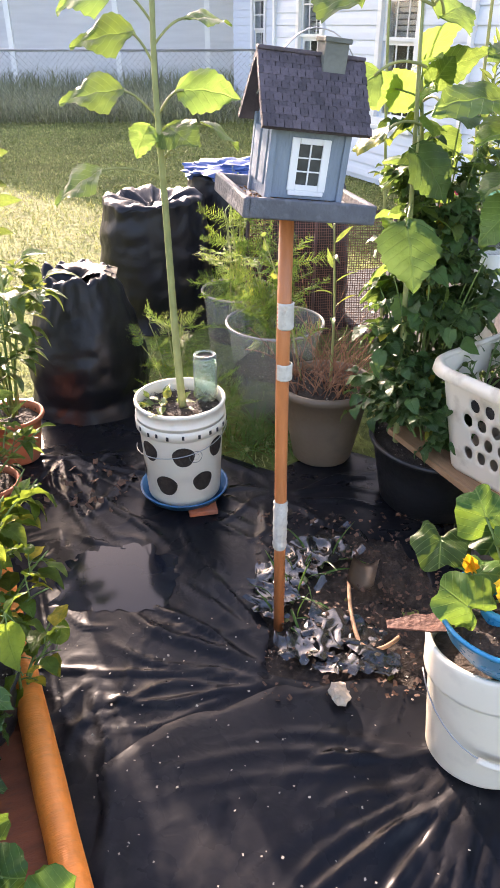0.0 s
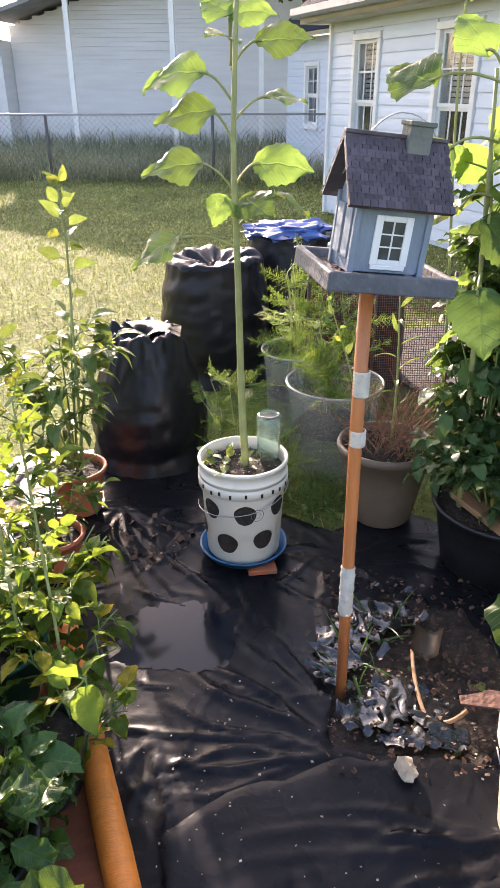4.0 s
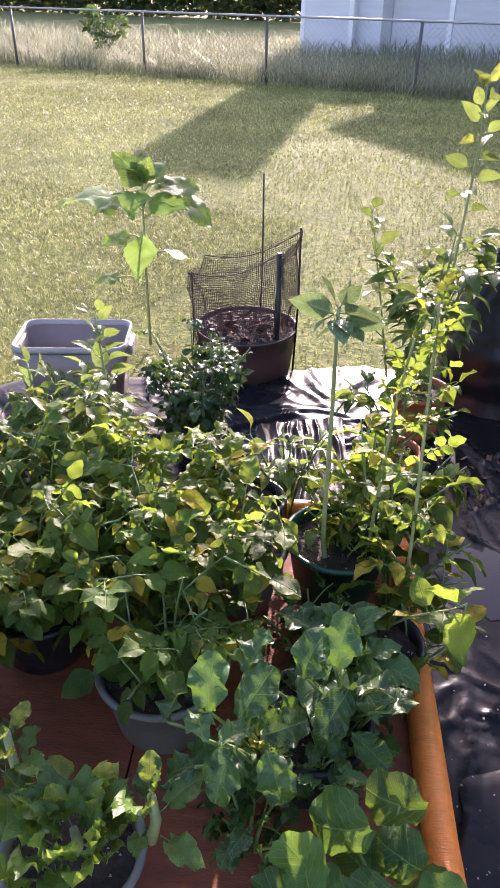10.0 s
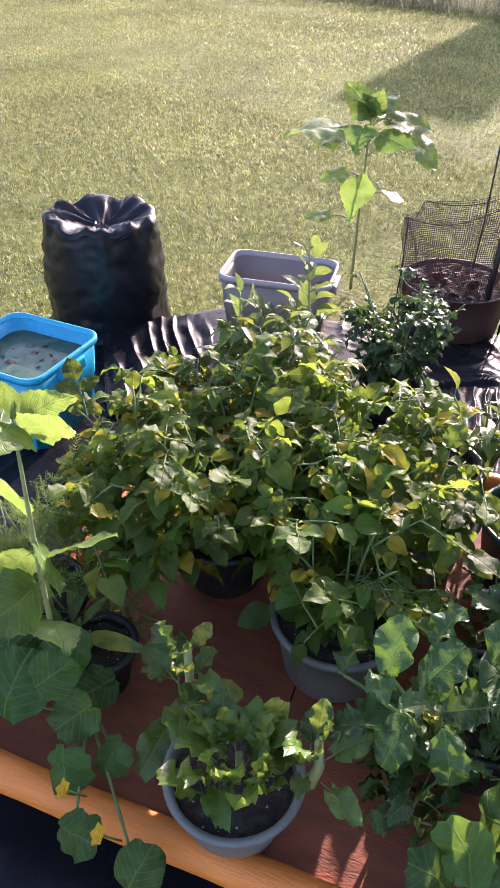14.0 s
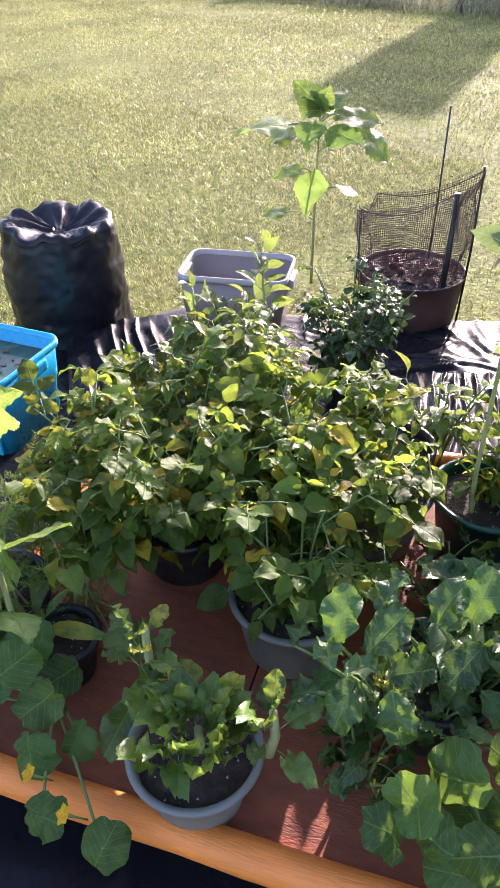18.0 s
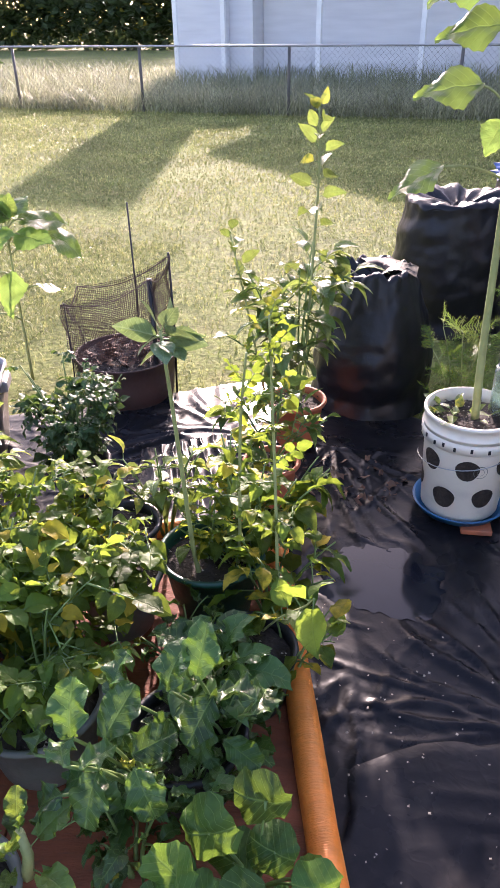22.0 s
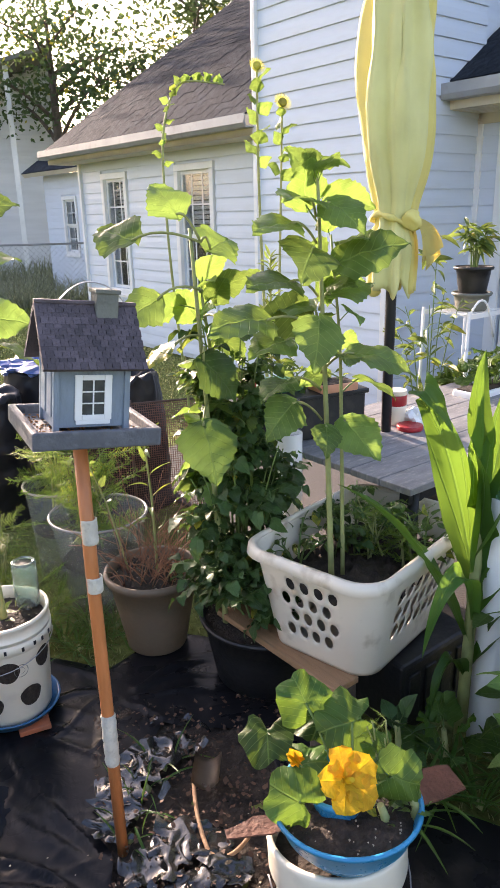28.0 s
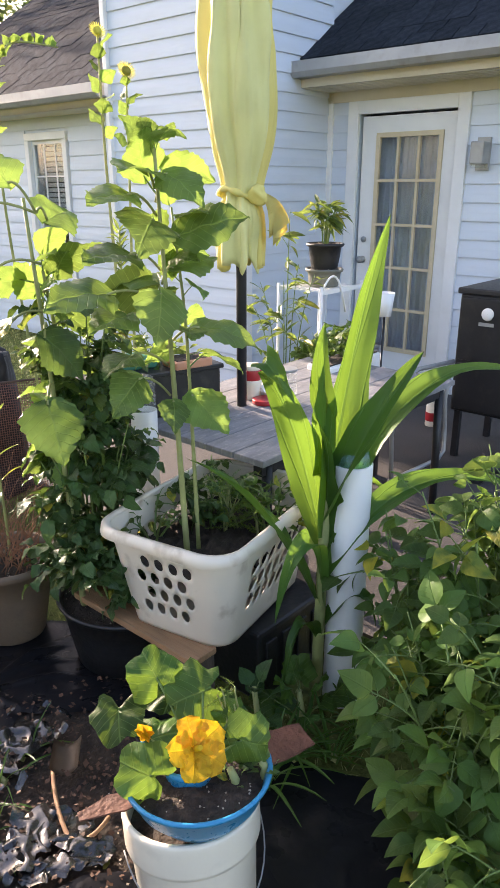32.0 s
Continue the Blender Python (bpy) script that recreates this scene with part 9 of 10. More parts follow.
for k, (x, y, h, sp, n) in enumerate(((-1.68, 1.36, 0.38, 0.19, 80), (-1.55, 1.22, 0.34, 0.18, 64), (-1.80, 1.15, 0.26, 0.17, 50))):
    bush("pepper_plant", (x, y, 0.19), h, sp, LS_PEP, 0.062, int(n * 1.5), "pepper plant with glossy backlit leaves", 130 + k, stems=6, low=0.3, pull=0.3)
bush("tall_pepper_bush", (-0.90, 2.38, 0.20), 0.60, 0.30, LS_PEP, 0.100, 165, "large pepper bush with glossy pointed leaves", 140, stems=9, low=0.3, pull=0.25)
sunflower((-0.88, 2.40, 0.22), [(0, 0, 0), (0.02, 0, 0.5), (0.03, 0.02, 0.85), (0.02, 0.02, 1.02)], 0.006, [], "tall central shoot of the pepper bush", LS_PEP, "pepper_shoot", 17, 141, (0.06, 0.09), (0.45, 1.0), category="pepper plant")
sunflower((-1.05, 2.42, 0.2), [(0, 0, 0), (-0.06, 0, 0.3), (-0.14, 0.02, 0.62)], 0.005, [], "leaning shoot of the pepper bush", LS_PEP, "pepper_shoot", 14, 142, (0.06, 0.09), (0.45, 1.0), category="pepper plant")
bush("pepper_plant", (-0.86, 1.96, 0.17), 0.30, 0.20, LS_PEP, 0.075, 90, "small pepper plant in a terracotta pot", 143, stems=6)
bush("pepper_plant", (-0.76, 1.66, 0.05), 0.40, 0.20, LS_POT, 0.068, 100, "spindly potato plant by the far corner of the platform", 145, stems=7)
bush("vine_tangle", (-0.66, 1.38, 0.06), 0.36, 0.20, LS_POT, 0.066, 60, "tangle of thin vines beside the green pot", 154, stems=8, low=0.1)
bush("vine_tangle", (-0.54, 1.20, 0.06), 0.22, 0.16, LS_POT, 0.070, 34, "vine leaves hanging over the orange timber", 155, stems=6, low=0.1)
bush("pot_weeds", (-0.82, 1.37, 0.22), 0.16, 0.11, LS_POT, 0.05, 60, "small weeds sprouting round the stalks in the green pot", 156, stems=9, low=0.1, category="weeds")
rosette("collard_plant", (-0.66, 1.02, 0.20), LS_COL, 13, 0.150, "upright collard plant with waxy leaves", 161, rise=(25, 80))
rosette("leafy_greens", (-1.00, 0.82, 0.19), LS_GRN, 14, 0.09, "young greens in the dark grey pot", 166, rise=(10, 70))
rosette("leafy_greens", (-0.905, 0.415, 0.178), LS_GRN, 34, 0.088, "leafy greens filling the round grey pot", 165, rise=(50, 92), spread=0.075, stalk=0.07)
rosette("leafy_greens", (-0.80, 0.50, 0.19), LS_GRN, 9, 0.085, "chewed greens at the edge of the pot", 166, rise=(30, 75), stalk=0.12)
rosette("tall_collard", (-1.09, 0.46, 0.05), LS_GRN, 14, 0.10, "leggy collard with a bare stem", 167, rise=(0, 65), stalk=0.28)
CU = (-1.25, 0.33, 0.05)
cuc = thing("cucumber_vine", CU, "trailing cucumber vine with round leaves over the timber", "cucumber plant")
for k, (c, sz, tilt) in enumerate((((-1.33, 0.22, 0.20), 0.15, (0.2, -0.6, 0.8)), ((-1.31, 0.33, 0.22), 0.12, (0.3, -0.5, 0.8)), ((-1.20, 0.29, 0.19), 0.10, (0.4, -0.6, 0.7)), ((-1.15, 0.215, 0.15), 0.095, (0.3, -0.7, 0.6)), ((-1.045, 0.165, 0.13), 0.085, (0.3, -0.6, 0.7)),
                                  ((-0.925, 0.205, 0.12), 0.090, (0.4, -0.5, 0.8)), ((-1.42, 0.27, 0.22), 0.13, (0.1, -0.5, 0.9)), ((-1.24, 0.36, 0.16), 0.09, (0.5, -0.3, 0.8)), ((-1.12, 0.30, 0.13), 0.08, (0.1, -0.6, 0.7)), ((-1.40, 0.16, 0.14), 0.11, (-0.1, -0.5, 0.9)), ((-1.26, 0.27, 0.26), 0.10, (0.5, -0.6, 0.6)))):
    blade_at(cuc, CU, LS_DISC[k % 5], c, tilt, sz, 67 * k, (-1.25 + 0.02 * math.sin(k), 0.34, 0.06))
for c in ((-1.105, 0.19, 0.165), (-1.0, 0.19, 0.16)):
    fl2 = new("flower")
    fl2.parent = cuc
    fl2.matrix_basis = Matrix.Translation(Vector(c) - Vector(CU)) @ pose(0, 0, 0, 40, 0, -30)
    for k in range(5):
        share("petal", leaf_mesh("cucumber_petal", "bean", 60 + k, M_PETAL, 0.0, 0.1, 0.2, 4), fl2, pose(0, 0, 0, 0, 0, 72 * k) @ pose(0, 0, 0, 22, 0, 0) @ Matrix.Diagonal((0.032, 0.022, 0.022, 1)))
    bm = bmesh.new()
    tube(bm, [(0, 0, -0.05), (0, 0, -0.02), (0, 0, 0.0)], [0.002, 0.002, 0.004], 5)
    part("flower_stalk", bm, M_STEM, fl2)
sunflower((-1.36, 0.34, 0.17), [(0, 0, 0), (0.0, 0.0, 0.2), (-0.01, 0.01, 0.4), (-0.02, 0.02, 0.57)], 0.007, [(0.99, 200, 10, 0.115, 0), (1.0, 320, 25, 0.10, 1), (0.97, 100, 10, 0.10, 2), (0.98, 30, 15, 0.095, 3), (0.96, 260, 0, 0.08, 1), (1.0, 150, 60, 0.06, 2), (0.70, 190, -10, 0.09, 3), (0.55, 0, -20, 0.09, 0), (0.50, 230, -40, 0.08, 2)], "sunflower seedling rising above the cucumber leaves", LS_SUNSHORT, auto=4, seed=175, size=(0.09, 0.11), span=(0.15, 0.5))
rosette("grass_weed", (-1.40, 0.40, 0.15), LS_NARROW, 9, 0.17, "long narrow leaves in the seedling pot", 179, rise=(25, 75))
fern((-1.56, 0.40, 0.10), 0.30, 110, 0.11, "dense feathery herb in a low pot", 176, FEATHER, name="feathery_herb", category="herb", spread=0.14)
fern((-1.66, 0.58, 0.02), 0.30, 80, 0.11, "feathery herb beside the platform", 177, FEATHER, name="feathery_herb", category="herb", spread=0.12)
fern((-1.40, 0.52, 0.03), 0.26, 60, 0.10, "feathery herb behind the seedling pot", 187, FEATHER, name="feathery_herb", category="herb", spread=0.10)
bush("marigold", (-1.53, 1.80, 0.05), 0.40, 0.19, LS_DTRI, 0.085, 230, "dense marigold plant with ferny dark green leaves", 178, stems=13, low=0.0, pull=0.2, category="marigold", dome=False)
sunflower((-1.66, 1.50, 0.05), [(0, 0, 0), (-0.02, 0.02, 0.25), (-0.05, 0.04, 0.42), (-0.09, 0.07, 0.56)], 0.006, [], "leggy pepper shoot in front of the tote", LS_PEP, "pepper_shoot", 22, 188, (0.06, 0.09), (0.25, 1.0), category="pepper plant")
sunflower((-1.80, 1.32, 0.05), [(0, 0, 0), (-0.01, 0.0, 0.22), (-0.04, 0.02, 0.46)], 0.006, [], "bushy pepper shoot beside the tub", LS_PEP, "pepper_shoot", 24, 189, (0.06, 0.08), (0.25, 1.0), category="pepper plant")
lawn_sun = sunflower((-2.28, 2.54, 0.0), [(0, 0, 0), (0.0, 0, 0.4), (0.015, -0.01, 0.78)], 0.008, [(1.0, 60, 60, 0.09, 3), (1.0, 250, 62, 0.09, 1), (1.0, 320, 55, 0.08, 2), (1.0, 140, 50, 0.09, 1)],
          "young sunflower standing on the lawn beside the tote", LS_HEART)

# the platform stands on low blocks: lift it, and all that stands on it, to its height
RAISE = Matrix.Translation((-0.024, 0.0, 0.145)) @ Matrix.Diagonal((0.9, 0.9, 0.9, 1))
BED_EDGE = [tuple((bed_m @ Vector((x, y, 0)))[:2]) for x, y in ((0.10, -0.45), (0.10, 1.36), (-1.42, 1.36), (-1.42, -0.45))]
for ob in list(bpy.data.objects):
    if ob.parent is None and ob.type == "EMPTY" and inside(BED_EDGE, *ob.matrix_basis.translation[:2]):
        ob.matrix_basis = RAISE @ ob.matrix_basis

# collards beside the right-hand timber: waxy blades facing the viewer's side
LS_COLB = leaf_set("collard", L_COLLARD, 5, 0.0, (0.25, 0.1, 0.5, 0.35, 0.6), nl=16, fold=0.35)


def blade_mid(plant, origin, mesh, centre, normal, size, spin, root, stalk_r=0.0045):
    """A long blade whose middle lies at a place, on a bowed stalk from the root to its base."""
    o = Vector(origin)
    q = Vector(normal).normalized().to_track_quat("Z", "Y").to_matrix().to_4x4() @ Euler((0, 0, radians(spin))).to_matrix().to_4x4()
    m = Matrix.Translation(Vector(centre) - o) @ q @ Matrix.Translation((0, -0.5 * size, 0))
    share("leaf", mesh, plant, m @ Matrix.Diagonal((size, size, size, 1)))
    bm = bmesh.new()
    rt, e = Vector(root) - o, m.translation
    tube(bm, bez(rt, rt.lerp(e, 0.55) + Vector((0, 0, 0.03)), e, 7), [stalk_r * (1 - 0.05 * i) for i in range(8)], 6)
    part("leaf_stalk", bm, M_STEM, plant)


CO = (-0.66, 0.68, 0.18)
col = thing("collard_plant", CO, "broad collard plant with waxy upturned leaves", "collard plant")
for k, (c, sz, nrm, spin) in enumerate((((-0.725, 0.60, 0.55), 0.12, (0.1, -0.8, 0.55), 10), ((-0.66, 0.64, 0.52), 0.12, (0.2, -0.5, 0.8), -30), ((-0.66, 0.525, 0.45), 0.11, (0.1, -0.3, 0.95), 170), ((-0.59, 0.575, 0.42), 0.115, (0.3, -0.6, 0.7), 200), ((-0.745, 0.51, 0.42), 0.11, (-0.3, -0.4, 0.85), 150), ((-0.71, 0.545, 0.52), 0.09, (-0.2, 0.1, 0.95), 160),
                                        ((-0.655, 0.56, 0.51), 0.08, (0.1, 0.2, 0.95), 185), ((-0.80, 0.60, 0.46), 0.10, (-0.5, -0.5, 0.7), 60), ((-0.61, 0.66, 0.44), 0.11, (0.4, -0.5, 0.75), -80), ((-0.66, 0.60, 0.34), 0.12, (0.2, -0.6, 0.7), 190), ((-0.74, 0.60, 0.36), 0.11, (-0.3, -0.6, 0.7), 140))):
    blade_mid(col, CO, LS_COLB[k % 5], c, nrm, sz * 0.80, spin, (-0.66 + 0.02 * math.sin(k), 0.68 + 0.02 * math.cos(k), 0.22))
CT = (-0.58, 0.84, 0.18)
colt = thing("collard_plant", CT, "taller collard plant with upright dark leaves", "collard plant")
for k, (c, sz, nrm, spin) in enumerate((((-0.615, 0.74, 0.54), 0.115, (-0.2, -0.85, 0.5), 5), ((-0.575, 0.775, 0.555), 0.12, (0.3, -0.85, 0.4), -12), ((-0.515, 0.755, 0.51), 0.125, (0.1, 0.2, 0.95), -75), ((-0.69, 0.69, 0.55), 0.10, (-0.6, -0.5, 0.6), 40), ((-0.55, 0.70, 0.47), 0.11, (0.1, -0.5, 0.8), 160), ((-0.47, 0.80, 0.46), 0.12, (0.4, 0.0, 0.9), -95), ((-0.62, 0.80, 0.47), 0.12, (-0.3, -0.7, 0.6), 15), ((-0.53, 0.82, 0.42), 0.12, (0.4, -0.6, 0.7), -40), ((-0.56, 0.72, 0.38), 0.10, (0.0, -0.6, 0.8), 175), ((-0.49, 0.74, 0.36), 0.10, (0.4, -0.5, 0.8), 220))):
    blade_mid(colt, CT, LS_COLB[(k + 2) % 5], c, nrm, sz * 0.80, spin, (-0.58 + 0.02 * math.sin(k), 0.84 + 0.02 * math.cos(k), 0.22))
LS_WEED = leaf_set("collard", L_COLLARD, 5, 0.3, (0.2, 0.5, 0.7, 0.3, 0.1), nl=6, fold=0.3)
rosette("young_collard", (-0.66, 0.66, 0.20), LS_WEED, 26, 0.065, "cluster of small collard leaves in the middle of the pot", 270, rise=(15, 80), stalk=0.18, spread=0.06, category="collard plant")
rosette("young_collard", (-0.57, 0.82, 0.20), LS_WEED, 26, 0.065, "small dark collard leaves beside the timber", 271, rise=(15, 80), stalk=0.16, spread=0.06, category="collard plant")
for k, (x, y, h, sp, n) in enumerate(((-0.59, 0.72, 0.24, 0.13, 60), (-0.64, 0.58, 0.18, 0.12, 46), (-0.70, 0.98, 0.20, 0.13, 50), (-0.56, 0.90, 0.22, 0.09, 40))):
    bush("low_weeds", (x, y, 0.18), h, sp, LS_WEED, 0.042, int(n * 1.4), "low leafy weeds crowding under the collards", 260 + k, stems=7, low=0.1, category="weeds")
# squash leaves in the near corner
SQ2 = (-0.42, 0.60, 0.17)
sq2 = thing("squash_seedling", SQ2, "squash plant with upright round backlit leaves", "squash plant")
for k, (c, sz, nrm) in enumerate((((-0.41, 0.635, 0.42), 0.115, (0.1, -0.92, 0.3)), ((-0.475, 0.56, 0.415), 0.12, (-0.1, -0.85, 0.45)), ((-0.50, 0.495, 0.395), 0.11, (-0.2, -0.8, 0.5)), ((-0.465, 0.495, 0.345), 0.09, (0.1, -0.8, 0.5)), ((-0.405, 0.525, 0.34), 0.10, (0.15, -0.75, 0.6)), ((-0.305, 0.60, 0.30), 0.10, (0.45, -0.7, 0.5)), ((-0.385, 0.61, 0.335), 0.10, (0.1, -0.6, 0.7)), ((-0.52, 0.47, 0.33), 0.10, (-0.3, -0.75, 0.5)), ((-0.45, 0.59, 0.30), 0.11, (-0.1, -0.7, 0.6)), ((-0.36, 0.55, 0.27), 0.10, (0.3, -0.6, 0.7)), ((-0.43, 0.51, 0.27), 0.10, (0.0, -0.6, 0.7)), ((-0.54, 0.54, 0.29), 0.10, (-0.4, -0.6, 0.6)), ((-0.33, 0.64, 0.24), 0.09, (0.5, -0.5, 0.6)))):
    blade_at(sq2, SQ2, LS_DISC[k % 5], c, nrm, sz * 0.86, 90 + 31 * math.sin(k * 2.0), (-0.42 + 0.02 * math.sin(k), 0.61, 0.18))
# tall pale-crowned sunflower and leggy tomato stalks rising from the green pot
sunflower((-0.765, 1.17, 0.33), [(0, 0, 0), (-0.005, -0.02, 0.1), (0.03, -0.12, 0.44), (0.055, -0.20, 0.71)], 0.0068, [(0.985, 190, 6, 0.080, 0), (0.99, 348, 8, 0.072, 1), (0.98, 25, 4, 0.065, 3), (0.97, 325, -4, 0.06, 4), (0.985, 300, -15, 0.06, 2), (0.99, 250, 0, 0.055, 3), (1.0, 100, 35, 0.06, 3), (1.0, 160, 45, 0.055, 4), (0.97, 30, 5, 0.06, 2), (1.0, 20, 50, 0.045, 1), (0.96, 220, -25, 0.05, 1), (0.97, 320, 10, 0.07, 0), (0.98, 170, 15, 0.06, 4)], "tall young sunflower with a pale shining leaf crown", LS_PALE, seed=150, grow=1.0)
sunflower((-0.70, 1.24, 0.32), [(0, 0, 0), (0.018, -0.02, 0.08), (0.045, -0.07, 0.46), (0.07, -0.09, 0.62)], 0.0052, [], "leggy tomato stalk with small curled leaves", LS_PIN, "tomato_plant", 15, 152, (0.06, 0.10), (0.12, 1.0), category="tomato plant")
sunflower((-0.57, 1.17, 0.20), [(0, 0, 0), (-0.01, 0.02, 0.28), (-0.04, 0.07, 0.62), (-0.05, 0.08, 0.78)], 0.0048, [], "second leggy tomato stalk beside the timber", LS_PIN, "tomato_plant", 20, 153, (0.06, 0.10), (0.15, 1.0), category="tomato plant")
sunflower((-0.62, 1.12, 0.22), [(0, 0, 0), (0.10, -0.10, 0.20), (0.19, -0.21, 0.36), (0.21, -0.24, 0.41)], 0.003, [(1.0, 280, -60, 0.09, 1)], "thin shoot ending in a yellowed leaf over the timber", LS_POT, "tomato_shoot", 5, 157, (0.05, 0.06), (0.3, 0.9), category="tomato plant")
bush("pepper_plant", (-1.01, 1.46, 0.19), 0.34, 0.15, LS_PEP, 0.066, 70, "pepper plant by the far edge of the platform", 144, stems=6)
bush("vine_tangle", (-0.72, 1.36, 0.20), 0.44, 0.17, LS_POT, 0.060, 120, "tangle of thin tomato shoots behind the green pot", 158, stems=10, low=0.15)

# ---- patio plants ----
bush("dracaena", (PS[0] + 0.02, PS[1], 1.27), 0.28, 0.09, LS_NARROW, 0.10, 100, "leafy pot plant with tufts of pointed leaves", 180, stems=9, low=0.45, upright=0.75, category="pot plant")
bush("oleander", (1.98, 3.55, 0.0), 1.42, 0.20, LS_NARROW, 0.11, 110, "tall slender shrub with narrow grey-green leaves", 181, stems=6, low=0.45, upright=0.8)
bush("stand_squash", (2.12, 3.42, 0.46), 0.42, 0.2, LS_SQ, 0.11, 18, "broad leaves on the lower shelf of the stand", 182, stems=5)
bush("box_seedlings", (2.12, 3.12, 0.745), 0.18, 0.18, LS_SQ, 0.07, 34, "broad young leaves in the white window box", 184, stems=8, category="seedlings")
bush("table_seedlings", (0.98, 2.72, ZT + 0.15), 0.16, 0.2, LS_TINY, 0.06, 50, "seedlings sprouting from the table trough", 183, stems=9)

# ---- grass tufts and weeds ----
for k, (x, y, n, s) in enumerate(((0.12, 1.58, 14, 0.20), (0.16, 1.66, 14, 0.17), (0.10, 1.50, 10, 0.13), (0.22, 1.74, 8, 0.22), (-0.02, 2.44, 26, 0.16), (0.06, 2.48, 26, 0.17), (-0.08, 2.52, 26, 0.15), (0.13, 2.56, 22, 0.16), (-0.18, 2.58, 24, 0.14), (0.02, 2.62, 22, 0.15))):
    rosette("grass_tuft", (x, y, 0.0), LS_GRASS, n + 8 if y > 2 else n // 2, s * (1 if y > 2 else 0.8), "tuft of long grass beside the pots" if y > 2 else "tuft of grass growing through the torn plastic", 190 + k, rise=(25, 85), spread=0.06, category="grass tuft")
bush("meadow_shrub", (-13.2, 15.6, 0.0), 1.25, 0.7, LS_DARK, 0.16, 170, "small leafy shrub just beyond the fence", 210, stems=9, low=0.15, stem_r=0.02, category="shrub")

# ---- plastic sheet drawn into folds beside the bags ----
def folds(corners, n, label, seed, deep=0.035):
    """A rucked flap of black film between four corners, its folds running from the first side to the third."""
    a, b, c, d = (Vector(p) for p in corners)
    t = thing("plastic_flap", (a + b + c + d) / 4, label, "plastic sheet")
    o = (a + b + c + d) / 4
    bm = bmesh.new()
    g = []
    for j in range(33):
        v = j / 32
        row = []
        for i in range(97):
            u = i / 96
            p = a.lerp(b, u).lerp(d.lerp(c, u), v) - o
            ph = (u + 0.05 * math.sin(v * 4 + seed) + 0.03 * math.sin(u * 9 + seed)) * n * math.pi
            w = math.sin(math.pi * min(1, max(0, u * 1.0))) ** 0.4 * (0.55 + 0.45 * math.sin(math.pi * v)) * (0.75 + 0.5 * noise.noise(Vector((u * 5, v * 2, seed))))
            z = 0.7 * deep * w * (1 - abs(math.sin(ph)) ** 0.7) + 0.006 * noise.noise(Vector((u * 14, v * 7, seed))) + 0.008
            row.append(bm.verts.new((p.x + 0.012 * noise.noise(Vector((v * 6, u * 4, seed))), p.y, p.z + z)))
        g.append(row)
    for r0, r1 in zip(g, g[1:]):
        for i in range(96):
            bm.faces.new((r0[i], r0[i + 1], r1[i + 1], r1[i]))
    part("film", bm, M_PLASTIC, t, smooth=True)


folds(((-2.70, 1.42, 0.05), (-2.44, 1.78, 0.06), (-2.02, 1.46, 0.015), (-2.17, 1.05, 0.015)), 7, "rucked glossy black plastic between the tub and the bag", 1.0)
folds(((-1.45, 2.10, 0.015), (-1.18, 2.33, 0.015), (-0.93, 1.80, 0.015), (-1.22, 1.60, 0.015)), 8, "rucked glossy black plastic behind the platform", 2.0)

# ---- broad sunflower leaves on long bowed stalks ----
def broad_leaves(plant, origin, stalk, specs, drop=0.05):
    """Heart-shaped leaves with their middles at given places: size, droop of the tip and lean of the face towards the viewer's side."""
    o = Vector(origin)
    for k, (c, sz, dz, lean) in enumerate(specs):
        c = Vector(c)
        st = stalk(c.z - drop)
        d = c - st
        d.z = 0
        d = (d.normalized() if d.length > 0.01 else Vector((0, -1, 0))) + Vector((0, 0, dz))
        d.normalize()
        n = Vector((0.15 * math.sin(k * 3), -lean, 1.0))
        n = (n - d * n.dot(d)).normalized()
        m = Matrix.Identity(4)
        m.col[0][:3], m.col[1][:3], m.col[2][:3] = d.cross(n), d, n
        m.translation = c - d * sz * 0.4 - o
        share("leaf", LS_HEART[k % 4], plant, m @ Matrix.Diagonal((sz, sz, sz, 1)))
        bm = bmesh.new()
        tube(bm, bez(st - o, (st - o).lerp(m.translation, 0.55) + Vector((0, 0, 0.04)), m.translation, 6), 0.0038, 6)
        part("leaf_stalk", bm, M_STALK, plant)


broad_leaves(bsun, (bx, by, bz), lambda z: Vector((0.785 - 0.02 * (z - 0.45), 1.87 + 0.06 * (z - 0.45), min(1.63, z))), (
    ((0.687, 1.85, 1.635), 0.16, 0.1, 0.5), ((0.81, 1.84, 1.60), 0.15, -0.4, 1.3), ((0.616, 1.84, 1.565), 0.16, -0.1, 0.4), ((0.692, 1.78, 1.49), 0.19, -0.25, 0.9), ((0.885, 1.86, 1.49), 0.21, 0.35, 0.7),
    ((0.709, 1.75, 1.28), 0.16, -0.9, 1.2), ((0.60, 1.82, 1.42), 0.18, 0.0, 0.4), ((0.52, 1.82, 1.33), 0.20, 0.1, 0.35), ((0.59, 1.80, 1.26), 0.15, -0.1, 0.5), ((0.94, 1.85, 1.20), 0.21, -0.1, 0.3), ((0.842, 1.78, 0.985), 0.16, -0.8, 1.1),
    ((0.62, 1.80, 1.06), 0.14, -0.6, 0.8), ((0.60, 1.78, 1.15), 0.13, -0.2, 0.2), ((0.74, 1.76, 1.0), 0.10, -0.7, 0.8), ((0.87, 1.95, 1.38), 0.17, 0.1, 0.4), ((0.70, 1.98, 1.34), 0.16, 0.0, 0.3)))
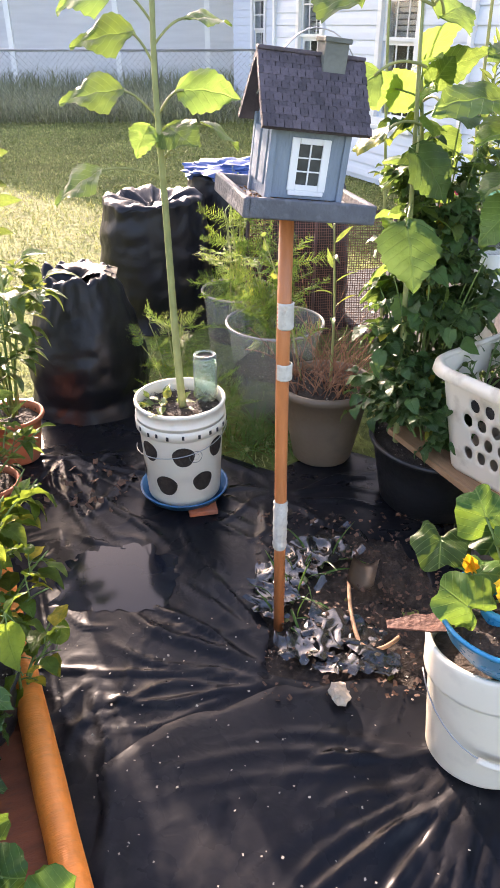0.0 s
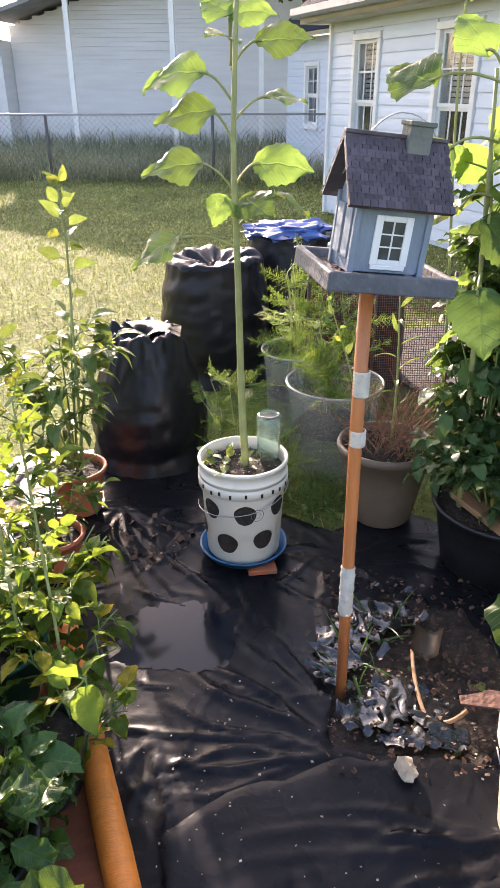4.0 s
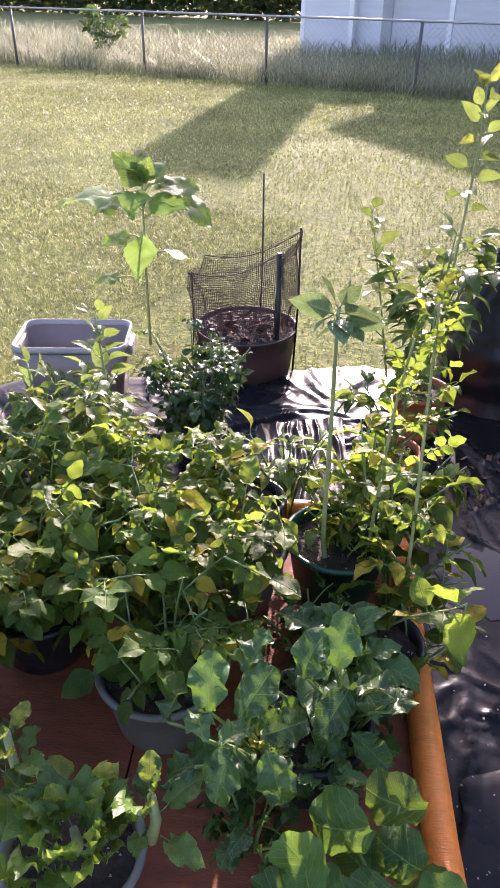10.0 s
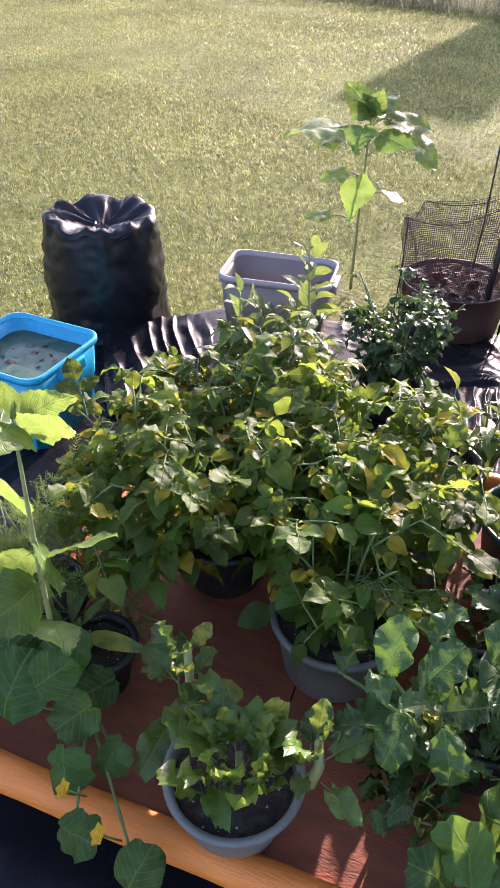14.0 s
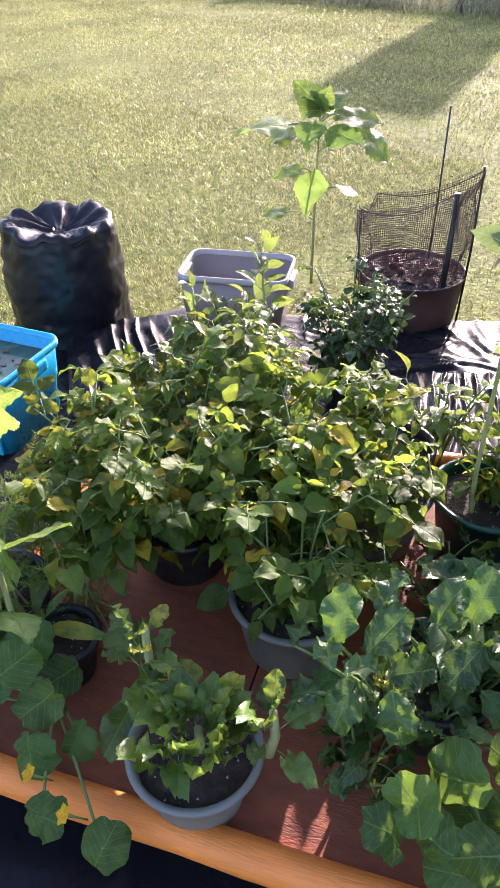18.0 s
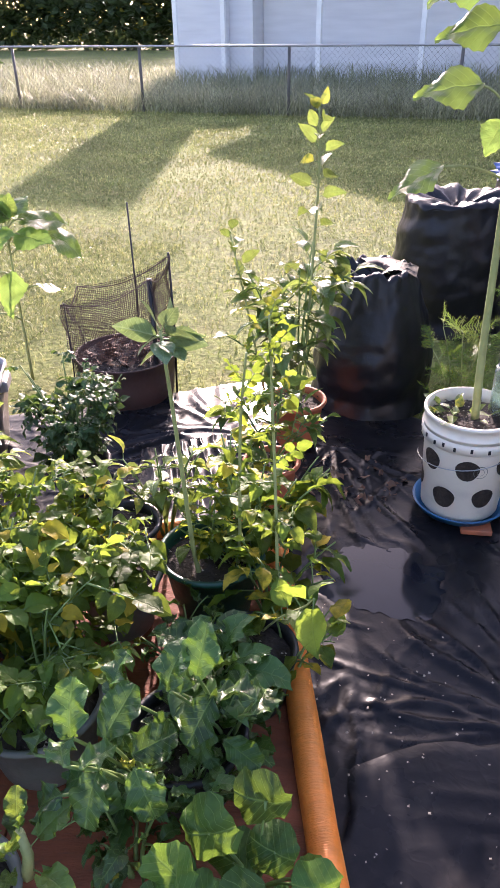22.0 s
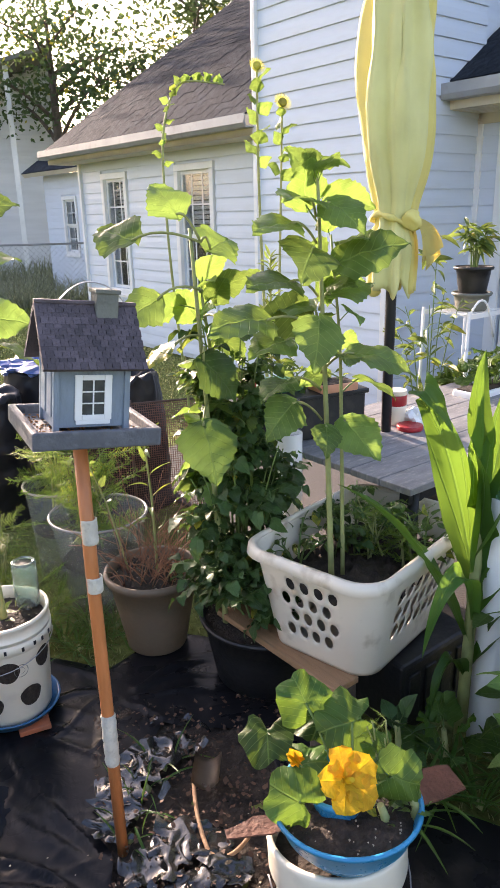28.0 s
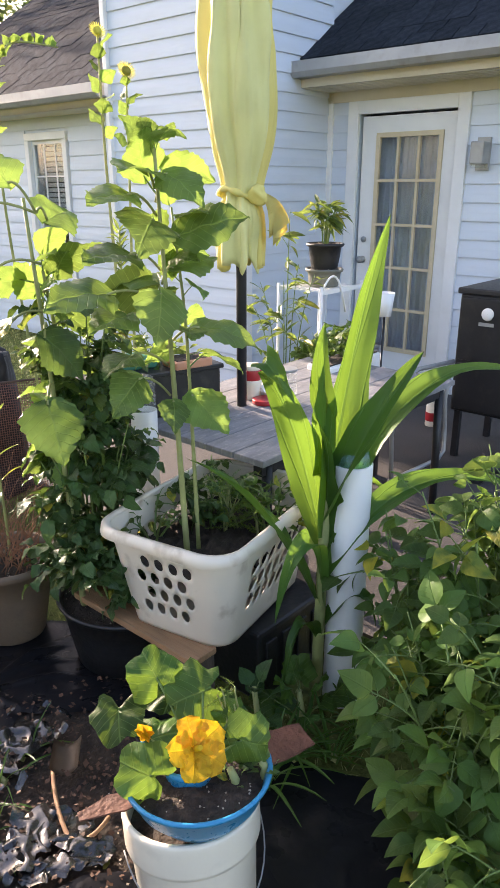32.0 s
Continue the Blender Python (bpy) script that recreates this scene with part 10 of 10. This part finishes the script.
broad_leaves(tall_sun, tall_sun.matrix_basis.translation, lambda z: Vector((-0.245 - 0.016 * max(0, z - 0.4), 2.185, min(1.70, z))), (
    ((-0.43, 2.15, 1.315), 0.17, -0.12, 0.7), ((-0.115, 2.16, 1.325), 0.17, 0.05, 1.0), ((-0.19, 2.10, 1.215), 0.14, -0.3, 1.2), ((-0.295, 2.10, 1.21), 0.10, -0.7, 1.0), ((-0.395, 2.18, 1.45), 0.17, -0.15, 0.8), ((-0.43, 2.20, 1.555), 0.19, 0.0, 0.7),
    ((-0.12, 2.20, 1.63), 0.15, 0.0, 0.9), ((-0.11, 2.24, 1.495), 0.13, 0.05, 0.3), ((-0.285, 2.15, 1.64), 0.12, 0.1, 0.9), ((-0.205, 2.18, 1.70), 0.13, 0.2, 0.9), ((-0.30, 2.22, 1.71), 0.12, 0.3, 0.8), ((-0.08, 2.26, 1.205), 0.14, -0.45, 0.2)), 0.07)
broad_leaves(tall_sun, tall_sun.matrix_basis.translation, lambda z: Vector((-0.252, 2.185, min(1.70, z))), (((-0.49, 2.12, 1.085), 0.16, -0.55, 0.4),), 0.0)
# level crown of the sunflower on the lawn, by offsets across and along its row
LAWN_X, LAWN_Y = Vector((0.74, 0.67, 0)), Vector((-0.67, 0.74, 0))
broad_leaves(lawn_sun, lawn_sun.matrix_basis.translation, lambda z: Vector((-2.27, 2.533, min(0.77, z))), [(Vector((-2.27, 2.533, z)) + LAWN_X * u + LAWN_Y * v, sz, dz, lean) for u, v, z, sz, dz, lean in (
    (-0.23, -0.02, 0.715, 0.24, -0.05, 0.15), (-0.15, 0.06, 0.67, 0.19, -0.15, 0.3), (-0.04, 0.02, 0.82, 0.17, 0.8, 0.6), (0.06, 0.05, 0.81, 0.16, 0.6, 0.5), (0.16, 0.0, 0.745, 0.20, -0.1, 0.4), (0.25, -0.03, 0.64, 0.19, -0.6, 0.4),
    (0.10, -0.09, 0.69, 0.17, -0.2, 0.5), (-0.13, 0.0, 0.53, 0.13, -0.1, 0.2), (-0.035, -0.07, 0.46, 0.19, -1.6, 0.8), (-0.05, -0.12, 0.72, 0.15, -0.3, 0.6), (0.14, 0.0, 0.44, 0.12, -0.4, 0.2), (-0.18, 0.04, 0.34, 0.12, 0.0, 0.1), (0.08, 0.12, 0.74, 0.17, -0.1, 0.3))], 0.03)
